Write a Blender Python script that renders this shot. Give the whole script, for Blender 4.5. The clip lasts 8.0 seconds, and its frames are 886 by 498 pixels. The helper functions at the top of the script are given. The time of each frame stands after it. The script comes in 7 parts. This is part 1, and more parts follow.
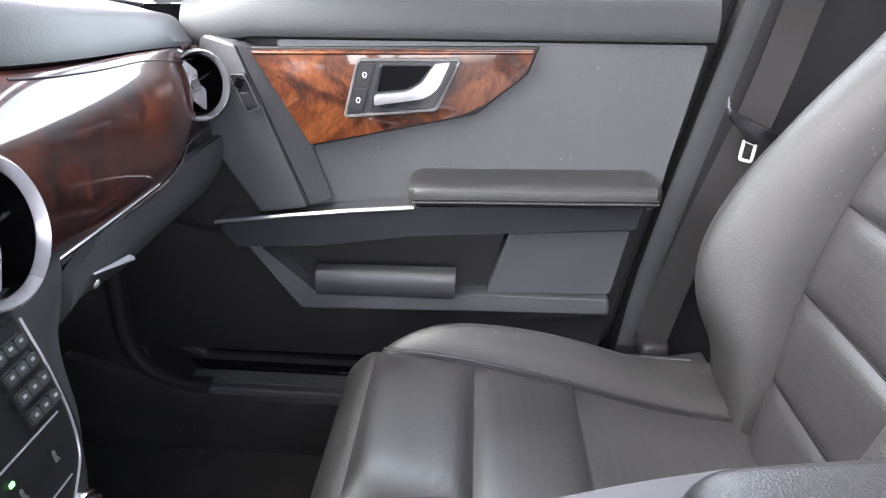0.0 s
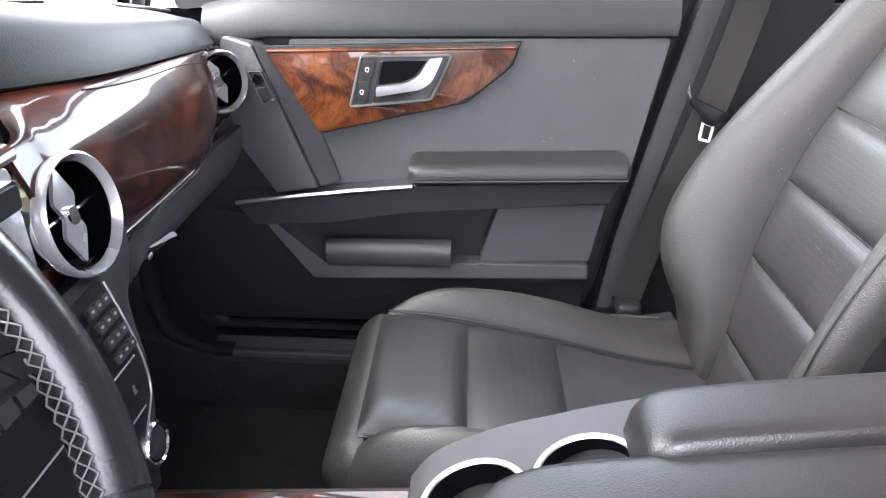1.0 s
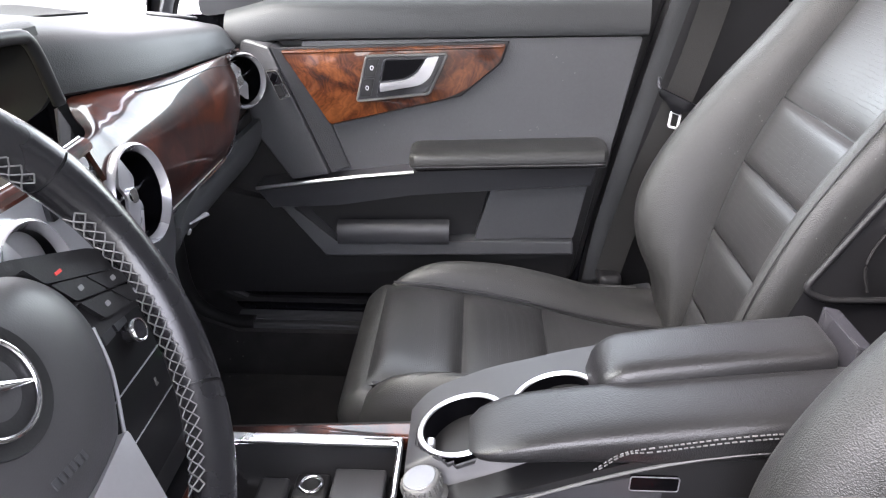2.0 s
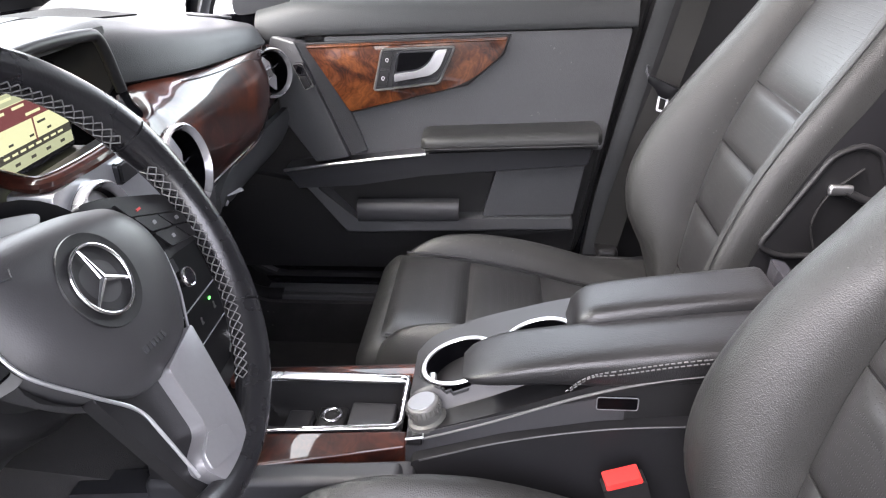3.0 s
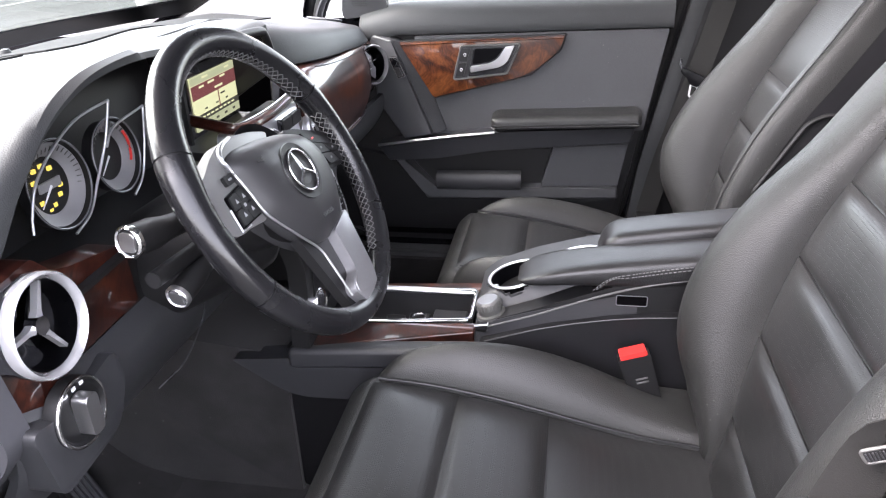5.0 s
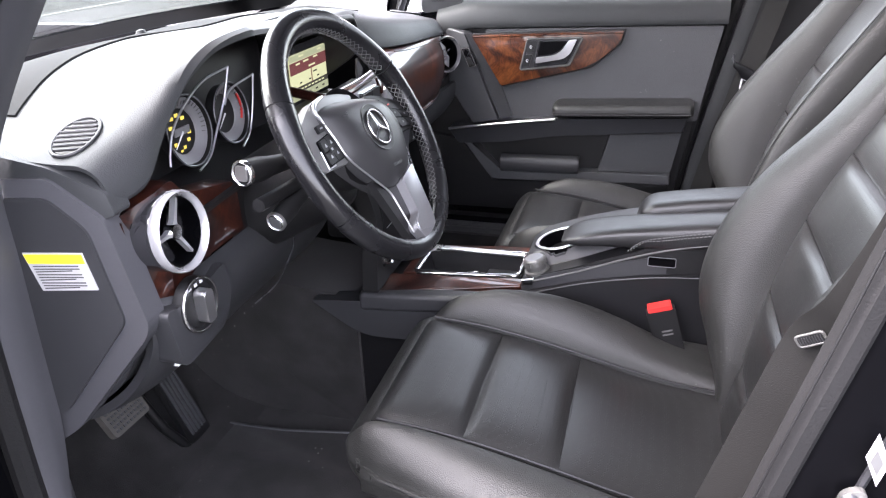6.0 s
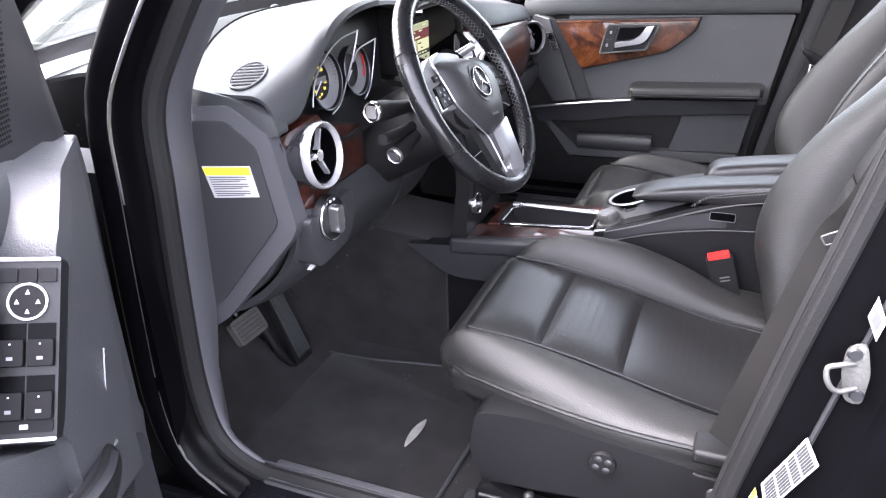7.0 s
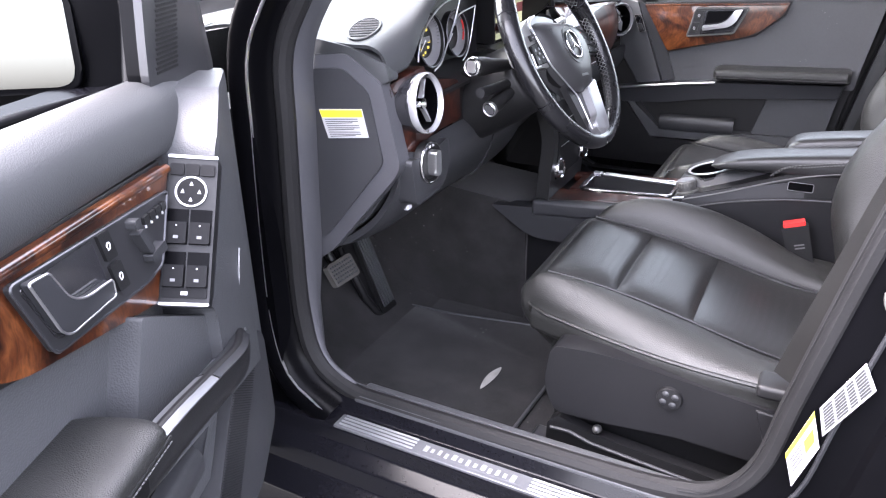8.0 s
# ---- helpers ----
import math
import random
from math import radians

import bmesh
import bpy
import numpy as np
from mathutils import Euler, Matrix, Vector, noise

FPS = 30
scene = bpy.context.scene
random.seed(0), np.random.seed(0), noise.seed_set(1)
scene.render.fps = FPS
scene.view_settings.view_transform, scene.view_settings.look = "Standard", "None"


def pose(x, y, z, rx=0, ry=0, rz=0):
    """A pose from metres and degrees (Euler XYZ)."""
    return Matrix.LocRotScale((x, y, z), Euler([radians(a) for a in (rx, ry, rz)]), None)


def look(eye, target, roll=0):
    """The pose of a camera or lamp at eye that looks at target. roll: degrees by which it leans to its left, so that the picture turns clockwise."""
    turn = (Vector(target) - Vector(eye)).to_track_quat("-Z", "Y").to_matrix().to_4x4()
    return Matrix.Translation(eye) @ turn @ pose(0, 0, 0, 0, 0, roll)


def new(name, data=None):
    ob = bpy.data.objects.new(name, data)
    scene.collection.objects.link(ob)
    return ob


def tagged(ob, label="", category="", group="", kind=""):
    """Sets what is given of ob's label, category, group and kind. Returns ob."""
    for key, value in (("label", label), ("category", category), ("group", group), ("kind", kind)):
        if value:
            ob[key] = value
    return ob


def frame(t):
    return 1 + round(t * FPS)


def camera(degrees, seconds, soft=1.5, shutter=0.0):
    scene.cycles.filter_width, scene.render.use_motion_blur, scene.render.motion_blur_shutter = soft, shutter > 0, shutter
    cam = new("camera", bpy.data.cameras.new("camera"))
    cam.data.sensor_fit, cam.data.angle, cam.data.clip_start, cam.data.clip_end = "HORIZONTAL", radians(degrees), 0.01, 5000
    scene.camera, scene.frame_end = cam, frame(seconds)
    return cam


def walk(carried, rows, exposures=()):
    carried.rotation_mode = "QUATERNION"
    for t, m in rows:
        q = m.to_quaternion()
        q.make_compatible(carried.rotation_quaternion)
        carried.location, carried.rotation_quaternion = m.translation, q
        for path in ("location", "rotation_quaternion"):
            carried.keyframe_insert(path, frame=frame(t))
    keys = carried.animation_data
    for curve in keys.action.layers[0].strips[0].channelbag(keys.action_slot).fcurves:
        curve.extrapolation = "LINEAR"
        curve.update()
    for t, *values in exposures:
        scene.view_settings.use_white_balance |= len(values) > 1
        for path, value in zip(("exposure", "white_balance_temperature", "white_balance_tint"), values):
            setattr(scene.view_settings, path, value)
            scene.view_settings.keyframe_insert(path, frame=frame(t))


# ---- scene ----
cam = camera(63.1, 8.0, 1.2)
PATH = [
    (0, (0.364, -0.36, 1.234), (0.301, 1.477, 0.445), 1.9),
    (0.5, (0.366, -0.424, 1.264), (0.302, 1.397, 0.438), 1.4),
    (1, (0.372, -0.487, 1.284), (0.315, 1.324, 0.436), 1.0),
    (1.5, (0.377, -0.555, 1.309), (0.322, 1.248, 0.446), 0.6),
    (3, (0.432, -0.763, 1.345), (0.284, 1.026, 0.464), -1.1),
    (3.5, (0.439, -0.839, 1.36), (0.26, 0.947, 0.478), -1.5),
    (4, (0.437, -0.923, 1.366), (0.236, 0.864, 0.49), -1.7),
    (5.5, (0.497, -1.179, 1.389), (0.073, 0.579, 0.535), -2.2),
    (6, (0.533, -1.269, 1.386), (0.008, 0.465, 0.539), -2.1),
    (6.5, (0.546, -1.371, 1.378), (-0.07, 0.337, 0.539), -2.0),
    (7, (0.562, -1.492, 1.367), (-0.133, 0.187, 0.533), -1.8),
    (7.5, (0.579, -1.571, 1.354), (-0.201, 0.074, 0.526), -1.5),
    (8, (0.589, -1.629, 1.326), (-0.28, -0.031, 0.495), -1.2),
]
walk(cam, [(t, look(eye, target, roll)) for t, eye, target, roll in PATH], exposures=[(0, 5.60, 6540, 18), (1.5, 5.24, 6620, 18), (3.0, 4.85, 6740, 19), (3.5, 4.83, 6740, 19), (6, 4.62, 6560, 21), (7, 4.77, 6430, 22), (8, 4.78, 6380, 22)])

# ---- light ----
world = bpy.data.worlds.new("sky")
scene.world = world
world.use_nodes = True
wn = world.node_tree
sky = wn.nodes.new("ShaderNodeTexSky")
sky.sky_type, sky.sun_disc = "NISHITA", False
SUN_EL, SUN_AZ = 56.0, 254.0
sky.sun_elevation, sky.sun_rotation = radians(SUN_EL), radians(SUN_AZ)
sky.air_density, sky.dust_density, sky.ozone_density = 1.0, 3.0, 1.0
pale = wn.nodes.new("ShaderNodeHueSaturation")
pale.inputs["Saturation"].default_value = 0.35
wn.links.new(sky.outputs[0], pale.inputs["Color"])
wn.links.new(pale.outputs[0], wn.nodes["Background"].inputs[0])
wn.nodes["Background"].inputs[1].default_value = 0.15
sun = new("sun", bpy.data.lights.new("sun", "SUN"))
sun.data.energy, sun.data.angle, sun.data.color = 0.5, radians(100), (1.0, 0.985, 0.96)
az, el = radians(SUN_AZ), radians(SUN_EL)
sun.matrix_world = look((0, 0, 0), (-math.sin(az) * math.cos(el), -math.cos(az) * math.cos(el), -math.sin(el)))


# ---- materials ----
def material(name, base, rough=0.5, metal=0.0, coat=0.0, vary=0.12, scale=6.0, bump=0.0, bump_scale=600.0, bump_kind="noise",
             spec=0.5, wear=0.0, sheen=0.0, wrinkle=0.0, specks=0.0, speck_scale=70.0):
    """A principled material: the base colour varied at a broad and a fine scale, gloss variation, and a fine relief."""
    m = bpy.data.materials.new(name)
    m.use_nodes = True
    n, l = m.node_tree.nodes, m.node_tree.links
    b = n["Principled BSDF"]
    b.inputs["Roughness"].default_value, b.inputs["Metallic"].default_value = rough, metal
    b.inputs["Coat Weight"].default_value, b.inputs["Coat Roughness"].default_value = coat, 0.04
    b.inputs["Specular IOR Level"].default_value = spec
    b.inputs["Sheen Weight"].default_value = sheen
    co = n.new("ShaderNodeTexCoord")
    big = n.new("ShaderNodeTexNoise")
    big.inputs["Scale"].default_value, big.inputs["Detail"].default_value = scale, 6
    l.new(co.outputs["Object"], big.inputs["Vector"])
    fine = n.new("ShaderNodeTexNoise")
    fine.inputs["Scale"].default_value, fine.inputs["Detail"].default_value = scale * 40, 3
    l.new(co.outputs["Object"], fine.inputs["Vector"])
    add = n.new("ShaderNodeMath")
    add.operation = "MULTIPLY_ADD"
    l.new(fine.outputs["Fac"], add.inputs[0])
    add.inputs[1].default_value = 0.35
    l.new(big.outputs["Fac"], add.inputs[2])
    ramp = n.new("ShaderNodeMapRange")
    ramp.inputs["From Min"].default_value, ramp.inputs["From Max"].default_value = 0.35, 1.0
    ramp.inputs["To Min"].default_value, ramp.inputs["To Max"].default_value = 1 - vary, 1 + vary
    l.new(add.outputs[0], ramp.inputs["Value"])
    mix = n.new("ShaderNodeMix")
    mix.data_type, mix.blend_type = "RGBA", "MULTIPLY"
    mix.inputs["Factor"].default_value = 1.0
    mix.inputs[6].default_value = (*base, 1)
    l.new(ramp.outputs[0], mix.inputs[7])
    l.new(mix.outputs[2], b.inputs["Base Color"])
    if specks > 0:
        # scattered lint and dust, thicker in patches
        dot, patch = n.new("ShaderNodeTexVoronoi"), n.new("ShaderNodeTexNoise")
        dot.inputs["Scale"].default_value, patch.inputs["Scale"].default_value = speck_scale, 5
        size, near, tint = n.new("ShaderNodeMapRange"), n.new("ShaderNodeMath"), n.new("ShaderNodeMix")
        size.inputs["From Min"].default_value, size.inputs["From Max"].default_value = 0.45, 0.75
        size.inputs["To Min"].default_value, size.inputs["To Max"].default_value = 0.0, 0.12
        for tex in (dot, patch):
            l.new(co.outputs["Object"], tex.inputs["Vector"])
        l.new(patch.outputs["Fac"], size.inputs["Value"])
        near.operation = "LESS_THAN"
        l.new(dot.outputs["Distance"], near.inputs[0])
        l.new(size.outputs[0], near.inputs[1])
        share = n.new("ShaderNodeMath")
        share.operation = "MULTIPLY"
        share.inputs[1].default_value = specks
        l.new(near.outputs[0], share.inputs[0])
        tint.data_type = "RGBA"
        l.new(share.outputs[0], tint.inputs["Factor"])
        l.new(mix.outputs[2], tint.inputs[6])
        tint.inputs[7].default_value = (0.11, 0.11, 0.105, 1)
        l.new(tint.outputs[2], b.inputs["Base Color"])
    rr = n.new("ShaderNodeMapRange")
    rr.inputs["To Min"].default_value, rr.inputs["To Max"].default_value = max(0.02, rough - 0.08 - wear), min(1, rough + 0.08 + wear)
    l.new(big.outputs["Fac"], rr.inputs["Value"])
    l.new(rr.outputs[0], b.inputs["Roughness"])
    if bump > 0:
        if bump_kind == "cells":
            tex = n.new("ShaderNodeTexVoronoi")
            tex.feature = "SMOOTH_F1"
            tex.inputs["Smoothness"].default_value = 0.35
            out = tex.outputs["Distance"]
        elif bump_kind == "dots":
            tex = n.new("ShaderNodeTexVoronoi")
            tex.inputs["Randomness"].default_value = 0.4
            hole = n.new("ShaderNodeMapRange")
            hole.inputs["From Min"].default_value, hole.inputs["From Max"].default_value = 0.12, 0.34
            l.new(tex.outputs["Distance"], hole.inputs["Value"])
            out = hole.outputs[0]
        else:
            tex = n.new("ShaderNodeTexNoise")
            tex.inputs["Detail"].default_value = 4
            out = tex.outputs["Fac"]
        tex.inputs["Scale"].default_value = bump_scale
        l.new(co.outputs["Object"], tex.inputs["Vector"])
        bp = n.new("ShaderNodeBump")
        bp.inputs["Strength"].default_value, bp.inputs["Distance"].default_value = bump, 0.6 / bump_scale
        l.new(out, bp.inputs["Height"])
        l.new(bp.outputs[0], b.inputs["Normal"])
        if wrinkle > 0:
            fold = n.new("ShaderNodeTexNoise")
            fold.inputs["Scale"].default_value, fold.inputs["Detail"].default_value, fold.inputs["Distortion"].default_value = 26, 3, 0.8
            l.new(co.outputs["Object"], fold.inputs["Vector"])
            fb = n.new("ShaderNodeBump")
            fb.inputs["Strength"].default_value, fb.inputs["Distance"].default_value = wrinkle, 0.006
            l.new(fold.outputs["Fac"], fb.inputs["Height"])
            l.new(fb.outputs[0], bp.inputs["Normal"])
    return m


def burl_wood(name, dark, mid, light):
    """Lacquered walnut burl: clouded bands folded by a slow warp, fine fibres and small dark eyes, under a clear coat."""
    m = bpy.data.materials.new(name)
    m.use_nodes = True
    n, l = m.node_tree.nodes, m.node_tree.links
    b = n["Principled BSDF"]
    co = n.new("ShaderNodeTexCoord")
    warp = n.new("ShaderNodeTexNoise")
    warp.inputs["Scale"].default_value, warp.inputs["Detail"].default_value = 7, 3
    l.new(co.outputs["Object"], warp.inputs["Vector"])
    fold = n.new("ShaderNodeVectorMath")
    fold.operation = "MULTIPLY_ADD"
    fold.inputs[1].default_value = (0.16, 0.16, 0.16)
    l.new(warp.outputs["Color"], fold.inputs[0])
    l.new(co.outputs["Object"], fold.inputs[2])
    big = n.new("ShaderNodeTexNoise")
    big.inputs["Scale"].default_value, big.inputs["Detail"].default_value, big.inputs["Distortion"].default_value = 15, 7, 0.9
    big.inputs["Roughness"].default_value = 0.62
    l.new(fold.outputs[0], big.inputs["Vector"])
    fibre = n.new("ShaderNodeTexWave")
    fibre.inputs["Scale"].default_value, fibre.inputs["Distortion"].default_value = 34, 9
    fibre.inputs["Detail"].default_value, fibre.inputs["Detail Scale"].default_value = 4, 2.0
    l.new(fold.outputs[0], fibre.inputs["Vector"])
    mixf = n.new("ShaderNodeMath")
    mixf.operation = "MULTIPLY_ADD"
    l.new(fibre.outputs["Fac"], mixf.inputs[0])
    mixf.inputs[1].default_value = 0.06
    l.new(big.outputs["Fac"], mixf.inputs[2])
    ramp = n.new("ShaderNodeValToRGB")
    e = ramp.color_ramp.elements
    e[0].position, e[0].color = 0.40, (*dark, 1)
    e[1].position, e[1].color = 0.72, (*light, 1)
    k = ramp.color_ramp.elements.new(0.53)
    k.color = (*mid, 1)
    l.new(mixf.outputs[0], ramp.inputs["Fac"])
    eyes = n.new("ShaderNodeTexVoronoi")
    eyes.inputs["Scale"].default_value = 46
    l.new(fold.outputs[0], eyes.inputs["Vector"])
    spot = n.new("ShaderNodeMapRange")
    spot.inputs["From Min"].default_value, spot.inputs["From Max"].default_value = 0.06, 0.22
    spot.inputs["To Min"].default_value, spot.inputs["To Max"].default_value = 0.55, 1.0
    l.new(eyes.outputs["Distance"], spot.inputs["Value"])
    mix = n.new("ShaderNodeMix")
    mix.data_type, mix.blend_type = "RGBA", "MULTIPLY"
    mix.inputs["Factor"].default_value = 1.0
    l.new(ramp.outputs["Color"], mix.inputs[6])
    l.new(spot.outputs[0], mix.inputs[7])
    l.new(mix.outputs[2], b.inputs["Base Color"])
    b.inputs["Roughness"].default_value = 0.35
    b.inputs["Coat Weight"].default_value, b.inputs["Coat Roughness"].default_value = 0.65, 0.03
    b.inputs["Specular IOR Level"].default_value = 0.15
    return m


def glow(name, colour, power):
    m = bpy.data.materials.new(name)
    m.use_nodes = True
    b = m.node_tree.nodes["Principled BSDF"]
    b.inputs["Base Color"].default_value = (*[c * 0.2 for c in colour], 1)
    b.inputs["Emission Color"].default_value, b.inputs["Emission Strength"].default_value = (*colour, 1), power
    b.inputs["Roughness"].default_value = 0.2
    return m


def glass(name, tint, rough=0.0):
    """Thin clear or tinted glass, glossier at a slant."""
    m = bpy.data.materials.new(name)
    m.use_nodes = True
    n, l = m.node_tree.nodes, m.node_tree.links
    n.remove(n["Principled BSDF"])
    clear, gloss, mix, face = n.new("ShaderNodeBsdfTransparent"), n.new("ShaderNodeBsdfGlossy"), n.new("ShaderNodeMixShader"), n.new("ShaderNodeLayerWeight")
    clear.inputs[0].default_value = (*tint, 1)
    gloss.inputs["Roughness"].default_value = rough
    face.inputs["Blend"].default_value = 0.5
    power, scale = n.new("ShaderNodeMath"), n.new("ShaderNodeMath")
    power.operation, scale.operation = "POWER", "MULTIPLY_ADD"
    l.new(face.outputs["Facing"], power.inputs[0])
    power.inputs[1].default_value = 4.0
    l.new(power.outputs[0], scale.inputs[0])
    scale.inputs[1].default_value, scale.inputs[2].default_value = 0.6, 0.025
    l.new(scale.outputs[0], mix.inputs[0])
    l.new(clear.outputs[0], mix.inputs[1])
    l.new(gloss.outputs[0], mix.inputs[2])
    l.new(mix.outputs[0], n["Material Output"].inputs["Surface"])
    return m


LEATHER = material("black_leather", (0.0108, 0.0111, 0.0106), 0.45, spec=0.45, wrinkle=0.03, bump=0.55, bump_scale=760, bump_kind="cells", vary=0.3, scale=9, wear=0.06, specks=0.5, speck_scale=90)
PERF = material("perforated_black_leather", (0.0088, 0.0090, 0.0090), 0.37, spec=0.46, wrinkle=0.06, bump=0.24, bump_scale=330, bump_kind="dots", vary=0.3, scale=7, wear=0.06, specks=0.15, speck_scale=80)
LIDHIDE = material("smooth_lid_leather", (0.0080, 0.0080, 0.0085), 0.38, spec=0.44, wrinkle=0.05, bump=0.28, bump_scale=600, bump_kind="cells", vary=0.3, scale=7, wear=0.06)
PLASTIC = material("charcoal_plastic", (0.0204, 0.0209, 0.0228), 0.45, spec=0.42, bump=0.25, bump_scale=900, vary=0.1)
SEATPLASTIC = material("black_seat_plastic", (0.0080, 0.0080, 0.0088), 0.40, spec=0.24, bump=0.2, bump_scale=900, vary=0.15)
STRIPMETAL = material("dark_satin_strip", (0.040, 0.041, 0.045), 0.32, 0.55, vary=0.12, wear=0.05)
SPOKEGREY = material("pale_spoke_paint", (0.105, 0.105, 0.102), 0.36, vary=0.08)
RINGSILVER = material("bright_ring", (0.42, 0.42, 0.43), 0.26, 0.6, vary=0.06)
BEZEL = material("dark_bezel_plastic", (0.016, 0.016, 0.0175), 0.35, spec=0.4, vary=0.1)
SOFT = material("soft_dash_vinyl", (0.0255, 0.0268, 0.0280), 0.52, spec=0.25, bump=0.25, bump_scale=620, bump_kind="cells", vary=0.12)
LIGHTTRIM = material("light_charcoal_trim", (0.042, 0.0425, 0.047), 0.55, spec=0.3, bump=0.2, bump_scale=800, vary=0.12)
DIAL = material("grey_dial_ring", (0.1445, 0.1445, 0.1496), 0.45, vary=0.06)
DECK = material("matt_deck", (0.0115, 0.0118, 0.0122), 0.8, spec=0.1, bump=0.3, bump_scale=700, vary=0.15)
PANEL = material("door_vinyl", (0.0370, 0.0385, 0.0410), 0.46, spec=0.4, bump=0.26, bump_scale=470, bump_kind="cells", vary=0.16, wear=0.05, specks=0.4, speck_scale=60)
DARK = material("matt_black_plastic", (0.0071, 0.0071, 0.0076), 0.45, spec=0.3, bump=0.2, bump_scale=800, vary=0.2)
GLOSS = material("gloss_black", (0.0136, 0.0136, 0.0153), 0.12, coat=0.6, vary=0.3)
PAINT = material("black_paint", (0.0042, 0.0042, 0.0055), 0.20, spec=0.16, vary=0.4, scale=4)
RUBBER = material("rubber_seal", (0.0105, 0.0104, 0.0107), 0.6, spec=0.15, bump=0.3, bump_scale=300, vary=0.25)
CHROME = material("chrome", (0.85, 0.85, 0.86), 0.12, 1.0, vary=0.06)
SILVER = material("satin_silver", (0.7, 0.7, 0.71), 0.32, 1.0, vary=0.08, wear=0.04)
ALU = material("brushed_aluminium_trim", (0.52, 0.53, 0.54), 0.34, 0.9, vary=0.1)
FLANK = material("smooth_side_vinyl", (0.0076, 0.0076, 0.0085), 0.5, spec=0.16, bump=0.1, bump_scale=800, vary=0.15)
STEEL = material("zinc_steel", (0.085, 0.085, 0.082), 0.5, 0.5, vary=0.3, scale=30, bump=0.25, bump_scale=200)
CARPET = material("black_carpet", (0.0180, 0.0174, 0.0177), 0.95, bump=1.0, bump_scale=700, vary=0.55, scale=14, sheen=0.12, spec=0.1, specks=0.8, speck_scale=45)
TRIMGREY = material("grey_metal_trim", (0.17, 0.174, 0.184), 0.36, 0.6, vary=0.1)
WEB = material("seatbelt_webbing", (0.0105, 0.0104, 0.0100), 0.65, spec=0.12, bump=0.6, bump_scale=900, vary=0.25)
HEADLINER = material("dark_headliner", (0.16, 0.157, 0.15), 0.9, bump=0.3, bump_scale=900, vary=0.06)
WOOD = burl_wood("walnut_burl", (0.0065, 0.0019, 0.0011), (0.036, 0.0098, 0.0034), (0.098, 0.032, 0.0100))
# the same walnut for dash and console, the shade there put into its colour
WOOD_DASH = burl_wood("shaded_walnut_burl", (0.0045, 0.0014, 0.0012), (0.0165, 0.0044, 0.0029), (0.044, 0.0118, 0.0062))
RED = material("red_plastic", (0.5, 0.027, 0.023), 0.35, vary=0.05)
PAPER = material("white_label", (0.34, 0.34, 0.345), 0.45, vary=0.03)
YELLOW = material("yellow_print", (0.82, 0.68, 0.0255), 0.45, vary=0.03)
INK = material("black_print", (0.034, 0.034, 0.034), 0.5)
WHITE = material("white_print", (0.51, 0.51, 0.527), 0.5)
THREAD = material("grey_thread", (0.070, 0.070, 0.070), 0.7)
RIMHIDE = material("smooth_rim_leather", (0.0062, 0.0062, 0.0070), 0.27, spec=0.42, bump=0.05, bump_scale=450, bump_kind="cells", vary=0.25, scale=14, wear=0.08)
KEYPLASTIC = material("matt_key_plastic", (0.0071, 0.0071, 0.0078), 0.6, spec=0.12, vary=0.1)
LEGSILVER = material("pale_satin_silver", (0.30, 0.30, 0.31), 0.34, 0.75, vary=0.08)
PEDALPAD = material("worn_pedal_rubber", (0.060, 0.057, 0.052), 0.7, vary=0.4, scale=40)
SATIN = material("satin_grey_metal", (0.42, 0.42, 0.43), 0.40, 0.55, vary=0.08)
ASPHALT = material("asphalt", (0.037, 0.0387, 0.037), 0.95, spec=0.06, bump=0.8, bump_scale=90, vary=0.25, scale=0.7)
LINE = material("road_paint", (0.10, 0.102, 0.098), 0.8, spec=0.08, vary=0.15, scale=8)
ROOFGLASS = glass("tinted_roof_glass", (0.10, 0.103, 0.103))
PRIVACY = glass("dark_privacy_glass", (0.05, 0.052, 0.052))
JAMB = material("jamb_paint", (0.0014, 0.0014, 0.0018), 0.30, spec=0.05, vary=0.4, scale=5)
WINDOW = glass("car_glass", (0.86, 0.90, 0.88))
MIRROR = material("tinted_mirror", (0.10, 0.106, 0.102), 0.02, 1.0, vary=0.01)
GREEN = glow("green_led", (0.1, 1.0, 0.15), 0.15)
SCREEN = glow("screen_glow", (0.60, 0.64, 0.38), 0.050)
SCREEN_GREY = glow("screen_grey", (0.34, 0.38, 0.24), 0.052)
LEAF = material("dry_leaf", (0.26, 0.255, 0.24), 0.6, vary=0.3, scale=30)
KEYGREY = material("grey_green_key", (0.024, 0.0275, 0.0268), 0.5, spec=0.3, vary=0.15)
PRINT = material("pale_print", (0.26, 0.26, 0.27), 0.5)
HUBSKIN = material("smooth_airbag_vinyl", (0.0235, 0.0235, 0.0245), 0.42, spec=0.4, bump=0.10, bump_scale=900, bump_kind="cells", vary=0.08)
SCREEN_RED = glow("screen_red", (0.085, 0.03, 0.03), 0.09)
SCREEN_INK = glow("screen_dark", (0.05, 0.05, 0.04), 0.051)
LAMP_Y = glow("amber_lamp", (0.95, 0.75, 0.15), 0.042)


# ---- mesh tools ----
def thing(name, at, label="", category="", group="", kind=""):
    """An empty at the base of a thing, that holds its parts."""
    ob = new(name)
    ob.location = at
    ob.empty_display_size = 0.05
    return tagged(ob, label, category, group, kind)


